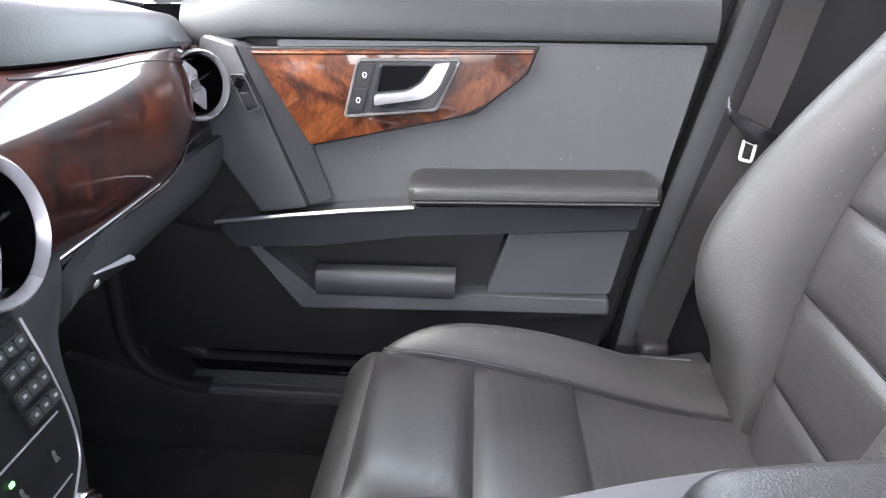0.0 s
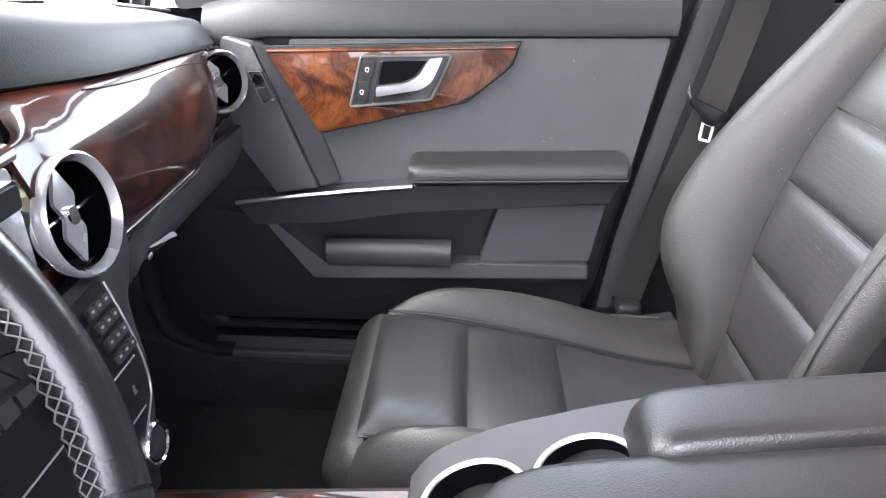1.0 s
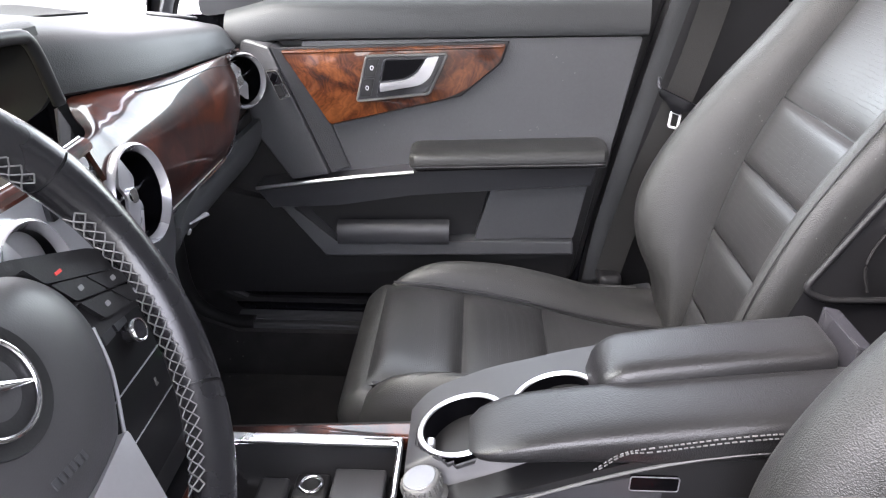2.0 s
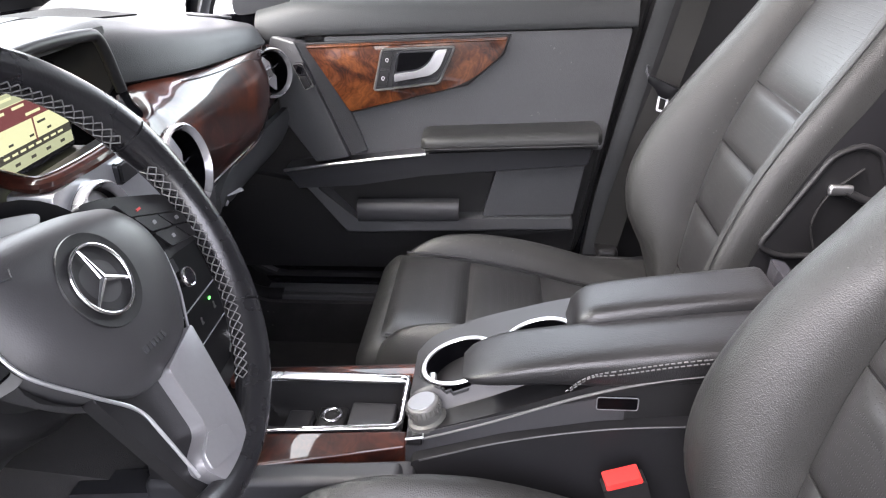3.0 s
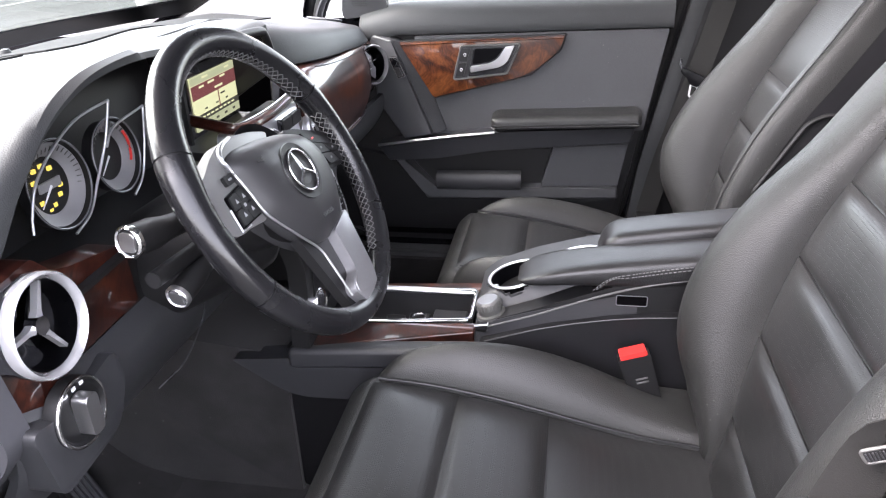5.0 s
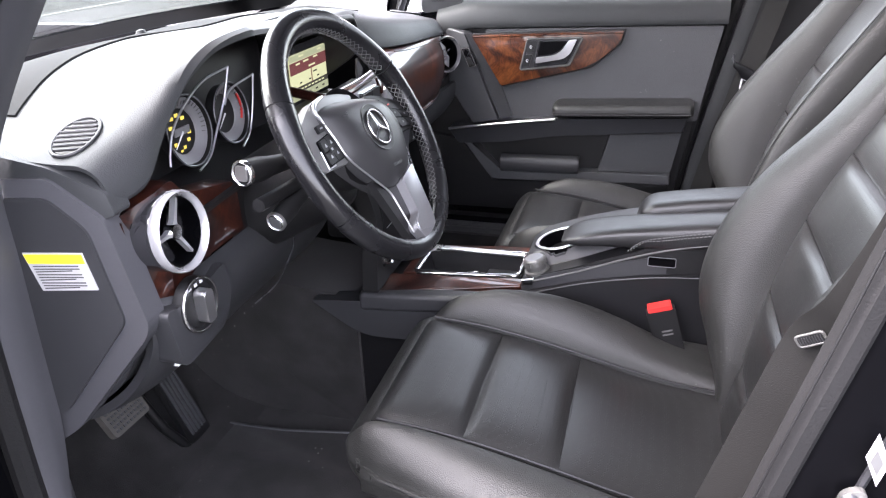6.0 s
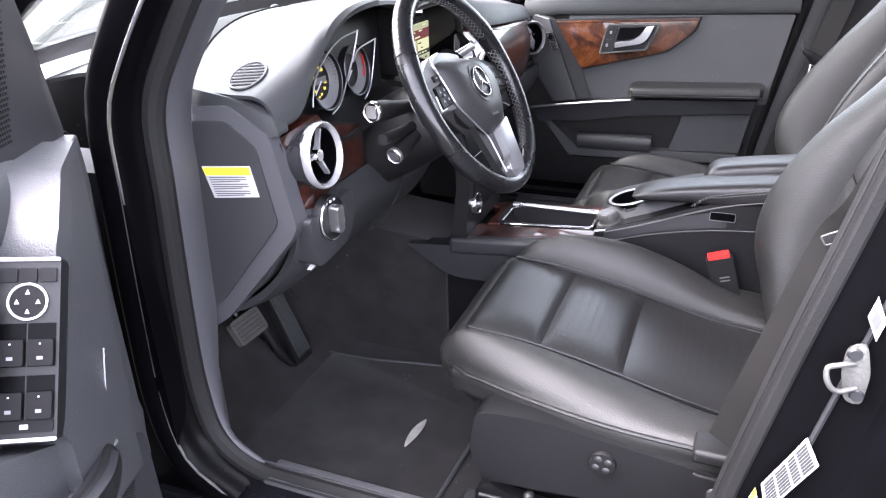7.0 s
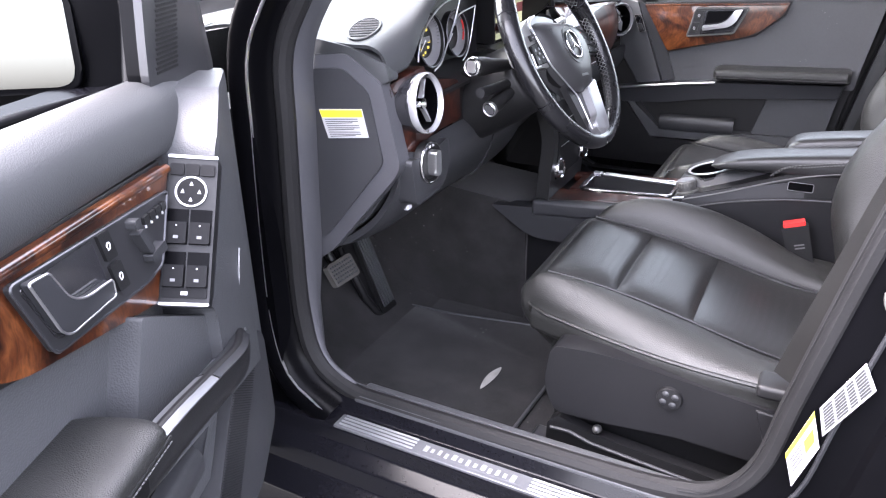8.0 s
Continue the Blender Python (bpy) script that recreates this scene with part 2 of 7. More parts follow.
def level_normals(me):
    """Flat faces keep their own direction up to their rounded edges."""
    faces = [(f.normal.copy(), f.area, tuple(f.vertices)) for f in me.polygons]
    around = [[] for _ in me.vertices]
    for k, (_, _, vs) in enumerate(faces):
        for v in vs:
            around[v].append(k)
    out = []
    for n, _, vs in faces:
        for v in vs:
            s = Vector((0, 0, 0))
            for k in around[v]:
                if n.dot(faces[k][0]) > 0.60:
                    s += faces[k][0] * faces[k][1]
            out.append(s.normalized() if s.length > 1e-12 else n)
    me.normals_split_custom_set(out)


def part(name, bm, mat, parent=None, label="", sharp=32, kind="", category=""):
    """Link bm, drawn in the car's own coordinates, as one mesh under parent."""
    bmesh.ops.remove_doubles(bm, verts=bm.verts, dist=1e-6)
    bmesh.ops.recalc_face_normals(bm, faces=bm.faces)
    me = bpy.data.meshes.new(name)
    bm.to_mesh(me)
    bm.free()
    me.materials.append(mat)
    me.shade_smooth()
    me.set_sharp_from_angle(angle=radians(sharp))
    if len(me.polygons) < 420:
        level_normals(me)
    ob = new(name, me)
    if parent is not None:
        ob.parent = parent
        if parent.type == "EMPTY":
            ob.matrix_parent_inverse = Matrix.Translation(-Vector(parent.location))
    return tagged(ob, label, category, "", kind)


def box(lo, hi, bevel=0.002, seg=2, bm=None, m=None):
    bm = bm or bmesh.new()
    r = bmesh.ops.create_cube(bm, size=1.0)
    vs = r["verts"]
    for v in vs:
        v.co = Vector(((lo[i] + hi[i]) / 2 + v.co[i] * (hi[i] - lo[i]) for i in range(3)))
    if bevel > 0:
        es = list({e for v in vs for e in v.link_edges})
        r = bmesh.ops.bevel(bm, geom=es, offset=bevel, segments=seg, affect="EDGES", profile=0.5, clamp_overlap=True)
        vs = list({v for f in r["faces"] for v in f.verts} | {v for v in vs if v.is_valid})
    if m is not None:
        bmesh.ops.transform(bm, matrix=m, verts=[v for v in vs if v.is_valid])
    return bm


AX = {"x": lambda a, b, d: Vector((d, a, b)), "y": lambda a, b, d: Vector((a, d, b)), "z": lambda a, b, d: Vector((a, b, d))}


def prism(outline, axis, near, far, bevel=0.003, seg=2, place=None, bm=None):
    """A closed outline pushed along an axis, from near to far, its edges rounded. near may be a function of the outline's point."""
    bm = bm or bmesh.new()
    f = place or AX[axis]
    d0 = near if callable(near) else lambda a, b: near
    d1 = far if callable(far) else lambda a, b: far
    lo = [bm.verts.new(f(a, b, d0(a, b))) for a, b in outline]
    hi = [bm.verts.new(f(a, b, d1(a, b))) for a, b in outline]
    n = len(outline)
    faces = [bm.faces.new(lo), bm.faces.new(hi[::-1])]
    faces += [bm.faces.new((lo[i], lo[(i + 1) % n], hi[(i + 1) % n], hi[i])) for i in range(n)]
    if bevel > 0:
        es = list({e for fc in faces for e in fc.edges})
        bmesh.ops.bevel(bm, geom=es, offset=bevel, segments=seg, affect="EDGES", profile=0.5, clamp_overlap=True)
    return bm


def rounded(outline, r, seg=5):
    """The outline with its corners rounded by radius r (one number or one for each corner)."""
    out, n = [], len(outline)
    for i in range(n):
        p, q, s = (Vector(outline[(i + k) % n]) for k in (-1, 0, 1))
        rad = r[i] if isinstance(r, (list, tuple)) else r
        a, b = (p - q), (s - q)
        if rad <= 0 or a.length < 1e-6 or b.length < 1e-6:
            out.append(tuple(q))
            continue
        t = min(rad, a.length * 0.48, b.length * 0.48)
        p0, p1 = q + a.normalized() * t, q + b.normalized() * t
        for k in range(seg + 1):
            u = k / seg
            out.append(tuple(p0 * (1 - u) ** 2 + q * 2 * u * (1 - u) + p1 * u * u))
    return out


def graph(points):
    """A smooth function through (x, y) points, level past the ends."""
    xs, ys = [p[0] for p in points], [p[1] for p in points]
    n = len(xs)
    d = [(ys[i + 1] - ys[i]) / (xs[i + 1] - xs[i]) for i in range(n - 1)]
    m = [d[0]] + [0 if d[i - 1] * d[i] <= 0 else (d[i - 1] + d[i]) / 2 for i in range(1, n - 1)] + [d[-1]]

    def at(x):
        if x <= xs[0]:
            return ys[0]
        if x >= xs[-1]:
            return ys[-1]
        i = max(k for k in range(n - 1) if xs[k] <= x)
        h = xs[i + 1] - xs[i]
        t = (x - xs[i]) / h
        return ((1 + 2 * t) * (1 - t) ** 2 * ys[i] + t * (1 - t) ** 2 * h * m[i] + t * t * (3 - 2 * t) * ys[i + 1] + t * t * (t - 1) * h * m[i + 1])
    return at


def spline(points, closed=False):
    """A smooth curve through the points: a function of 0 to 1, by length."""
    P = [Vector(p) for p in points]
    n = len(P)
    if closed:
        P = P + [P[0]]
    L = [0.0]
    for a, b in zip(P, P[1:]):
        L.append(L[-1] + (b - a).length)

    def at(t):
        s = min(max(t, 0), 1) * L[-1]
        i = max(k for k in range(len(P) - 1) if L[k] <= s + 1e-9)
        u = (s - L[i]) / max(L[i + 1] - L[i], 1e-9)
        p1, p2 = P[i], P[i + 1]
        p0 = P[i - 1] if i > 0 else (P[-2] if closed else p1 * 2 - p2)
        p3 = P[i + 2] if i + 2 < len(P) else (P[1] if closed else p2 * 2 - p1)
        return 0.5 * ((2 * p1) + (p2 - p0) * u + (2 * p0 - 5 * p1 + 4 * p2 - p3) * u * u + (3 * p1 - p0 - 3 * p2 + p3) * u ** 3)
    return at


def tube(path, r, seg=10, closed=False, n=None, flat=1.0, up=(0, 0, 1), bm=None, caps=True):
    """A round or flattened bar along a path: points, or a function of 0 to 1 with n steps. r may be a function of 0 to 1."""
    bm = bm or bmesh.new()
    if callable(path):
        pts = [path(i / (n if closed else n - 1)) for i in range(n)]
    else:
        pts = [Vector(p) for p in path]
    k = len(pts)
    rings = []
    for i, p in enumerate(pts):
        a = pts[(i - 1) % k] if closed or i > 0 else p
        b = pts[(i + 1) % k] if closed or i < k - 1 else p
        t = (b - a).normalized()
        s = t.cross(Vector(up))
        if s.length < 1e-4:
            s = t.cross(Vector((1, 0, 0)))
        s.normalize()
        w = s.cross(t)
        rad = r(i / max(k - 1, 1)) if callable(r) else r
        rings.append([bm.verts.new(p + s * (rad * math.cos(2 * math.pi * j / seg)) + w * (rad * flat * math.sin(2 * math.pi * j / seg))) for j in range(seg)])
    for i in range(k if closed else k - 1):
        A, B = rings[i], rings[(i + 1) % k]
        for j in range(seg):
            bm.faces.new((A[j], A[(j + 1) % seg], B[(j + 1) % seg], B[j]))
    if caps and not closed:
        bm.faces.new(rings[0][::-1])
        bm.faces.new(rings[-1])
    return bm


def sheet(P, nu, nv, thick=0.008, puff=0.0, edge=10, out=(0, 0, 1), bm=None, sides=True):
    """A skin from P(u, v), swollen towards its middle and given a thickness on the side away from out."""
    bm = bm or bmesh.new()
    out = Vector(out)
    pts = [[Vector(P(i / nu, j / nv)) for j in range(nv + 1)] for i in range(nu + 1)]
    top, low = [], []

    def slope(i, j):
        du = pts[min(i + 1, nu)][j] - pts[max(i - 1, 0)][j]
        dv = pts[i][min(j + 1, nv)] - pts[i][max(j - 1, 0)]
        return du.cross(dv).normalized()
    total = sum((slope(i, j) for i in range(0, nu + 1) for j in range(0, nv + 1)), Vector())
    sign = 1 if total.dot(out) >= 0 else -1
    for i in range(nu + 1):
        rt, rl = [], []
        for j in range(nv + 1):
            nrm = slope(i, j) * sign
            u, v = 2 * i / nu - 1, 2 * j / nv - 1
            h = puff * (1 - abs(u) ** edge) * (1 - abs(v) ** edge)
            rt.append(bm.verts.new(pts[i][j] + nrm * h))
            rl.append(bm.verts.new(pts[i][j] - nrm * thick))
        top.append(rt)
        low.append(rl)
    for i in range(nu):
        for j in range(nv):
            bm.faces.new((top[i][j], top[i + 1][j], top[i + 1][j + 1], top[i][j + 1]))
            bm.faces.new((low[i][j], low[i][j + 1], low[i + 1][j + 1], low[i + 1][j]))
    if sides:
        for i in range(nu):
            bm.faces.new((top[i][0], low[i][0], low[i + 1][0], top[i + 1][0]))
            bm.faces.new((top[i][nv], top[i + 1][nv], low[i + 1][nv], low[i][nv]))
        for j in range(nv):
            bm.faces.new((top[0][j], top[0][j + 1], low[0][j + 1], low[0][j]))
            bm.faces.new((top[nu][j], low[nu][j], low[nu][j + 1], top[nu][j + 1]))
    return bm


def axes(normal, up=(0, 0, 1)):
    n = Vector(normal).normalized()
    u = Vector(up).cross(n)
    u = u.normalized() if u.length > 1e-5 else Vector((0, 1, 0))
    return u, n.cross(u), n


def lathe(profile, at, normal, seg=32, bm=None, up=(0, 0, 1)):
    """A turned part: (radius, height) points spun about normal at a place."""
    bm = bm or bmesh.new()
    u, v, n = axes(normal, up)
    at = Vector(at)
    rings = []
    for r, h in profile:
        if r < 1e-6:
            rings.append([bm.verts.new(at + n * h)])
        else:
            rings.append([bm.verts.new(at + n * h + (u * math.cos(2 * math.pi * k / seg) + v * math.sin(2 * math.pi * k / seg)) * r) for k in range(seg)])
    for A, B in zip(rings, rings[1:]):
        for k in range(seg):
            k2 = (k + 1) % seg
            if len(A) == 1 and len(B) == 1:
                continue
            if len(A) == 1:
                bm.faces.new((A[0], B[k], B[k2]))
            elif len(B) == 1:
                bm.faces.new((A[k], B[0], A[k2]))
            else:
                bm.faces.new((A[k], B[k], B[k2], A[k2]))
    return bm


def torus(at, normal, R, r, seg=40, ring=10, bm=None, squash=1.0):
    bm = bm or bmesh.new()
    u, v, n = axes(normal)
    at = Vector(at)
    rows = []
    for i in range(seg):
        a = 2 * math.pi * i / seg
        d = u * math.cos(a) + v * math.sin(a)
        rows.append([bm.verts.new(at + d * (R + r * math.cos(2 * math.pi * j / ring)) + n * (r * squash * math.sin(2 * math.pi * j / ring))) for j in range(ring)])
    for i in range(seg):
        for j in range(ring):
            bm.faces.new((rows[i][j], rows[(i + 1) % seg][j], rows[(i + 1) % seg][(j + 1) % ring], rows[i][(j + 1) % ring]))
    return bm


def plate(at, u, v, n, outline, h0, h1, bevel=0.001, seg=2, bm=None):
    """A small plate: an outline in the axes u, v at a place, from height h0 to h1 along n."""
    at, u, v, n = Vector(at), Vector(u), Vector(v), Vector(n)
    return prism(outline, "", h0, h1, bevel, seg, place=lambda a, b, d: at + u * a + v * b + n * d, bm=bm)


def rect(w, h, cx=0.0, cy=0.0):
    return [(cx - w / 2, cy - h / 2), (cx + w / 2, cy - h / 2), (cx + w / 2, cy + h / 2), (cx - w / 2, cy + h / 2)]


def oval(a, b, n=32, cx=0.0, cy=0.0):
    return [(cx + a * math.cos(2 * math.pi * k / n), cy + b * math.sin(2 * math.pi * k / n)) for k in range(n)]


# ---- the setting: ground, body shell, floor, roof ----
part("ground", sheet(lambda u, v: (-150 + 300 * u, -150 + 300 * v, 0.0), 2, 2, 0.2), ASPHALT, None, "pale worn asphalt of a car park", kind="structure", category="ground")
for k in range(5):
    part("parking_line", box((-9.5, -6.0 + 2.9 * k, 0.0005), (-4.2, -5.88 + 2.9 * k, 0.006), 0.001), LINE, None, "white painted parking bay line on asphalt", kind="structure", category="marking")
part("parking_line", box((-9.7, -12.0, 0.0005), (-9.55, 14.0, 0.006), 0.001), LINE, None, "white painted cross line on asphalt", kind="structure", category="marking")

# floor pan, toe board and bulkhead
part("floor", box((-0.50, -0.715, 0.34), (1.75, 0.715, 0.395), 0.004), CARPET, None, "black carpeted car floor", kind="structure", category="floor")
toe = spline([(-0.24, 0, 0.395), (-0.36, 0, 0.44), (-0.50, 0, 0.62), (-0.58, 0, 0.90), (-0.60, 0, 1.12)])
part("toe_board", sheet(lambda u, v: toe(u) + Vector((0, -0.715 + 1.43 * v, 0)), 24, 4, 0.02, out=(1, 0, 0.5)), CARPET, None, "black carpet rising to the bulkhead", kind="structure", category="floor")
part("kick_panel", prism([(-0.24, 0.39), (-0.19, 0.39), (-0.19, 0.80), (-0.60, 0.80), (-0.58, 0.5)], "y", -0.712, -0.68, 0.006), PLASTIC, None, "charcoal plastic kick panel", kind="structure", category="trim")
part("kick_panel", prism([(-0.26, 0.39), (-0.08, 0.39), (-0.10, 0.50), (-0.165, 0.545), (-0.20, 0.62), (-0.205, 0.86), (-0.60, 0.86), (-0.58, 0.5)], "y", 0.665, 0.70, 0.008), CARPET, None, "black carpeted kick panel", kind="structure", category="trim")

# the door openings: a loop of (x, z), from the roof down the front pillar, along the sill and up the rear pillar
FRONT = [(-0.02, 1.36), (-0.125, 1.225), (-0.171, 1.14), (-0.180, 1.02), (-0.190, 0.84), (-0.192, 0.68), (-0.168, 0.582), (-0.095, 0.535)]
SILL = [(0.0, 0.530), (0.25, 0.532), (0.47, 0.540)]
REAR = [(0.555, 0.568), (0.600, 0.635), (0.624, 0.756), (0.662, 0.94), (0.702, 1.12), (0.745, 1.33)]
TOP = [(0.72, 1.48), (0.58, 1.54), (0.30, 1.53), (0.10, 1.46)]
loop = spline([(x, 0, z) for x, z in FRONT + SILL + REAR + TOP], True)
for s, side in ((-1, "driver"), (1, "passenger")):
    part("door_seal", tube(lambda t: loop(t) + Vector((0, s * 0.738, 0)), 0.0165, 10, True, 160, up=(0, 1, 0)), RUBBER, None,
         "soft black rubber door seal round the opening", kind="structure", category="seal")
rear_line = spline([(x - 0.004, 0, z) for x, z in [(0.50, 0.556)] + [(x - 0.010, z + 0.004) for x, z in REAR]])
part("seal_groove", tube(lambda t: rear_line(t) + Vector((0, -0.7525, 0)), 0.0012, 6, False, 60), DARK, None, "thin groove along the rubber door seal", kind="structure", category="seal")
front = spline([(x, 0, z) for x, z in FRONT])
rear = spline([(x, 0, z) for x, z in [(0.40, 0.535), (0.50, 0.545)] + REAR])


def smooth(t):
    t = max(0.0, min(1.0, t))
    return t * t * (3 - 2 * t)


def jamb(path, n, steps, sgn, mat, name, label, out, thick=0.004, foot=1.0):
    """A strip of sheet metal or trim that follows one side of the opening: steps of (offset from the loop, y)."""
    sec = spline([(o, y, 0) for o, y in steps])

    def P(u, v):
        a, b = path(max(u - 0.01, 0)), path(min(u + 0.01, 1))
        t = (b - a).normalized()
        nrm = Vector((-t.z, 0, t.x)) * sgn
        q = sec(v)
        k = 1 - (1 - foot) * smooth((u - 0.62) / 0.38)
        q = Vector((q.x, steps[0][1] + (q.y - steps[0][1]) * k, 0))
        return path(u) + nrm * q.x + Vector((0, q.y, 0))
    return part(name, sheet(P, n, 24, thick, out=out), mat, None, label, kind="structure", category="trim")


for s in (-1, 1):
    jamb(front, 40, [(-0.006, s * 0.742), (0.014, s * 0.756), (0.024, s * 0.786), (0.040, s * 0.798), (0.056, s * 0.800), (0.062, s * 0.79)], -1, JAMB,
         "front_door_jamb", "glossy black painted front door jamb", (0, s, 0))
    jamb(rear, 40, [(-0.006, s * 0.742), (0.014, s * 0.754), (0.04, s * 0.760), (0.085, s * 0.768), (0.10, s * 0.785), (0.16, s * 0.80)], -1, JAMB,
         "rear_door_jamb", "glossy black painted centre pillar jamb", (0, s, 0))
    jamb(front, 40, [(0.0, s * 0.735), (-0.009, s * 0.722), (-0.012, s * 0.700), (-0.008, s * 0.675)], -1, LIGHTTRIM,
         "pillar_trim", "charcoal trim lining the front pillar", (0, -s, 0), foot=0.12)
    part("hinge_panel", prism(rounded([(-0.42, 0.40), (-0.205, 0.40), (-0.205, 1.06), (-0.42, 1.06)], 0.02), "y", s * 0.70, s * 0.792, 0.006), JAMB, None, "black painted hinge pillar", kind="structure", category="pillar")
    lip = [front(k / 30) + Vector((-0.027 + 0.012 * max(0, k / 30 - 0.8), s * 0.790, -0.022 * max(0, (k / 30 - 0.72) / 0.28))) for k in range(31)]
    part("jamb_lip", tube(lip, 0.0026, 6), SILVER, None, "thin bright edge of the door jamb seal", kind="structure", category="trim")
    # sill: trim cover, bright plate and painted steps
    prof = [(0.66, 0.395), (0.70, 0.47), (0.712, 0.528), (0.722, 0.536), (0.752, 0.534), (0.764, 0.508), (0.806, 0.500), (0.812, 0.474), (0.842, 0.462),
            (0.852, 0.43), (0.90, 0.415), (0.915, 0.38), (0.90, 0.30), (0.66, 0.30)]
    part("sill", prism([(s * y, z) for y, z in prof], "x", -0.30, 1.0, 0.003), PAINT, None, "glossy black painted door sill with steps", kind="structure", category="sill")
    bm = bmesh.new()
    inner, drop = (0.700, 0.0) if s < 0 else (0.655, 0.014)
    for k in range(7):
        y = inner + 0.0165 + k * 0.0052
        box((-0.10, min(s * y, s * (y + 0.0036)), 0.532 - drop), (0.50, max(s * y, s * (y + 0.0036)), 0.5395 - drop), 0.001, 1, bm)
    box((-0.08, min(s * inner, s * 0.755), 0.47), (0.53, max(s * inner, s * 0.755), 0.5365 - drop), 0.006, 3, bm)
    part("sill_cover", bm, PANEL, None, "ribbed charcoal plastic sill cover, scuffed", kind="structure", category="trim")
part("sill_carpet", prism(rounded([(-0.30, 0.39), (0.62, 0.39), (0.62, 0.512), (-0.09, 0.510), (-0.16, 0.535), (-0.30, 0.58)], 0.01), "y", 0.640, 0.662, 0.006), CARPET, None, "black carpet up the inside of the sill", kind="structure", category="trim")
foot_trim = spline([(-0.205, 0.672, 0.86), (-0.202, 0.668, 0.707), (-0.197, 0.668, 0.602), (-0.170, 0.668, 0.548), (-0.115, 0.668, 0.519), (-0.060, 0.668, 0.516)])
part("foot_trim", tube(foot_trim, 0.016, 12, False, 60, up=(0, 1, 0)), RUBBER, None, "soft dark trim edge curving round the footwell", kind="structure", category="trim")
part("foot_trim_flange", sheet(lambda u, v: foot_trim(u) + Vector((0.030 * v, 0.008 + 0.062 * v, 0.012 * v)), 40, 6, 0.004, out=(1, 0, 0.5)), DARK, None, "dark flange between trim and door", kind="structure", category="trim")
scuff = thing("scuff_plate", (0.15, -0.785, 0.506), "brushed metal sill plate with raised ribs and a wordmark bar", "sill plate")
part("plate", box((-0.09, -0.806, 0.5005), (0.47, -0.768, 0.5065), 0.0015), TRIMGREY, scuff)
for a, b in ((-0.082, 0.07), (0.28, 0.46)):
    for k in range(4):
        part("rib", box((a, -0.8005 + k * 0.008, 0.506), (b, -0.7965 + k * 0.008, 0.5085), 0.0012), ALU, scuff)
mark = part("wordmark", box((0.083, -0.798, 0.5060), (0.264, -0.778, 0.5069), 0.0003), TRIMGREY, scuff, "row of raised grey bars")
for k in range(13):
    x = 0.088 + 0.0133 * k
    part("raised_bar", box((x, -0.794 if k % 3 else -0.796, 0.5068), (x + (0.0062 if k % 4 else 0.0085), -0.784 if k % 2 else -0.781, 0.5082), 0.0006, 1), SATIN, mark)

seam = [rear(0.10 + 0.90 * k / 30) for k in range(31)]
part("jamb_seam", tube([p + Vector((0.047, -0.7635, -0.008)) for p in seam], 0.0034, 6), STRIPMETAL, None, "thin grey seam strip on the centre pillar", kind="structure", category="trim")

# inner centre pillars, rear sides, roof, bulkheads
for s in (-1, 1):
    k = 0.012 if s > 0 else 0.0
    edge = [(0.755, 1.33), (0.705, 1.12), (0.665, 0.94), (0.627, 0.756), (0.610, 0.62)]
    out = rounded([(0.615, 0.40), (0.92, 0.40), (0.93, 1.18), (0.90, 1.56), (0.76 + k, 1.56)] + [(x + k, z) for x, z in edge], 0.02)
    pil = part("centre_pillar_trim", prism(out, "y", s * 0.70, s * 0.735, 0.008), DARK if s > 0 else JAMB, None, "dark moulded centre pillar cover", kind="structure", category="trim")
    part("pillar_strip", sheet(lambda u, v: (lambda q: (q.x + k + 0.002 + 0.034 * v, s * (0.6985 - 0.002 * math.sin(math.pi * v)), q.z))(spline([(x, 0, z) for x, z in edge])(u)), 24, 8, 0.004, out=(0, -s, 0)), SOFT, pil, "lighter grey edge strip")
    part("rear_side_wall", box((0.88, min(s * 0.72, s * 0.80), 0.36), (1.9, max(s * 0.72, s * 0.80), 1.16), 0.01), PANEL, None, "dark grey rear door panel", kind="structure", category="wall")
    part("roof_rail", tube([(-0.62, s * 0.70, 1.17), (-0.36, s * 0.69, 1.34), (-0.05, s * 0.66, 1.50), (0.3, s * 0.64, 1.585), (0.9, s * 0.63, 1.60), (1.8, s * 0.63, 1.56)], 0.035, 10), HEADLINER,
         None, "dark roof pillar lining", kind="structure", category="trim")
for s in (-1, 1):
    part("rear_window", sheet(lambda u, v: (0.93 + 0.95 * u, s * (0.765 - 0.11 * v), 1.15 + 0.43 * v), 6, 6, 0.004, out=(0, s, 0)), PRIVACY, None, "dark tinted rear side window", kind="structure", category="window")
part("tailgate_window", sheet(lambda u, v: (1.90 - 0.06 * v, -0.72 + 1.44 * u, 1.09 + 0.47 * v), 6, 6, 0.004, out=(1, 0, 0)), PRIVACY, None, "dark tinted tailgate window", kind="structure", category="window")
roofz = lambda x, y: 1.60 + 0.03 * math.cos(math.pi * y / 1.32) - 0.011 * (x - 0.12)
bm = bmesh.new()
for x0, x1, y0, y1 in ((0.12, 0.22, -0.66, 0.66), (1.45, 1.92, -0.66, 0.66), (0.22, 1.45, -0.66, -0.48), (0.22, 1.45, 0.48, 0.66)):
    sheet(lambda u, v: (x0 + (x1 - x0) * u, y0 + (y1 - y0) * v, roofz(x0 + (x1 - x0) * u, y0 + (y1 - y0) * v)), 6, 8, 0.02, bm=bm)
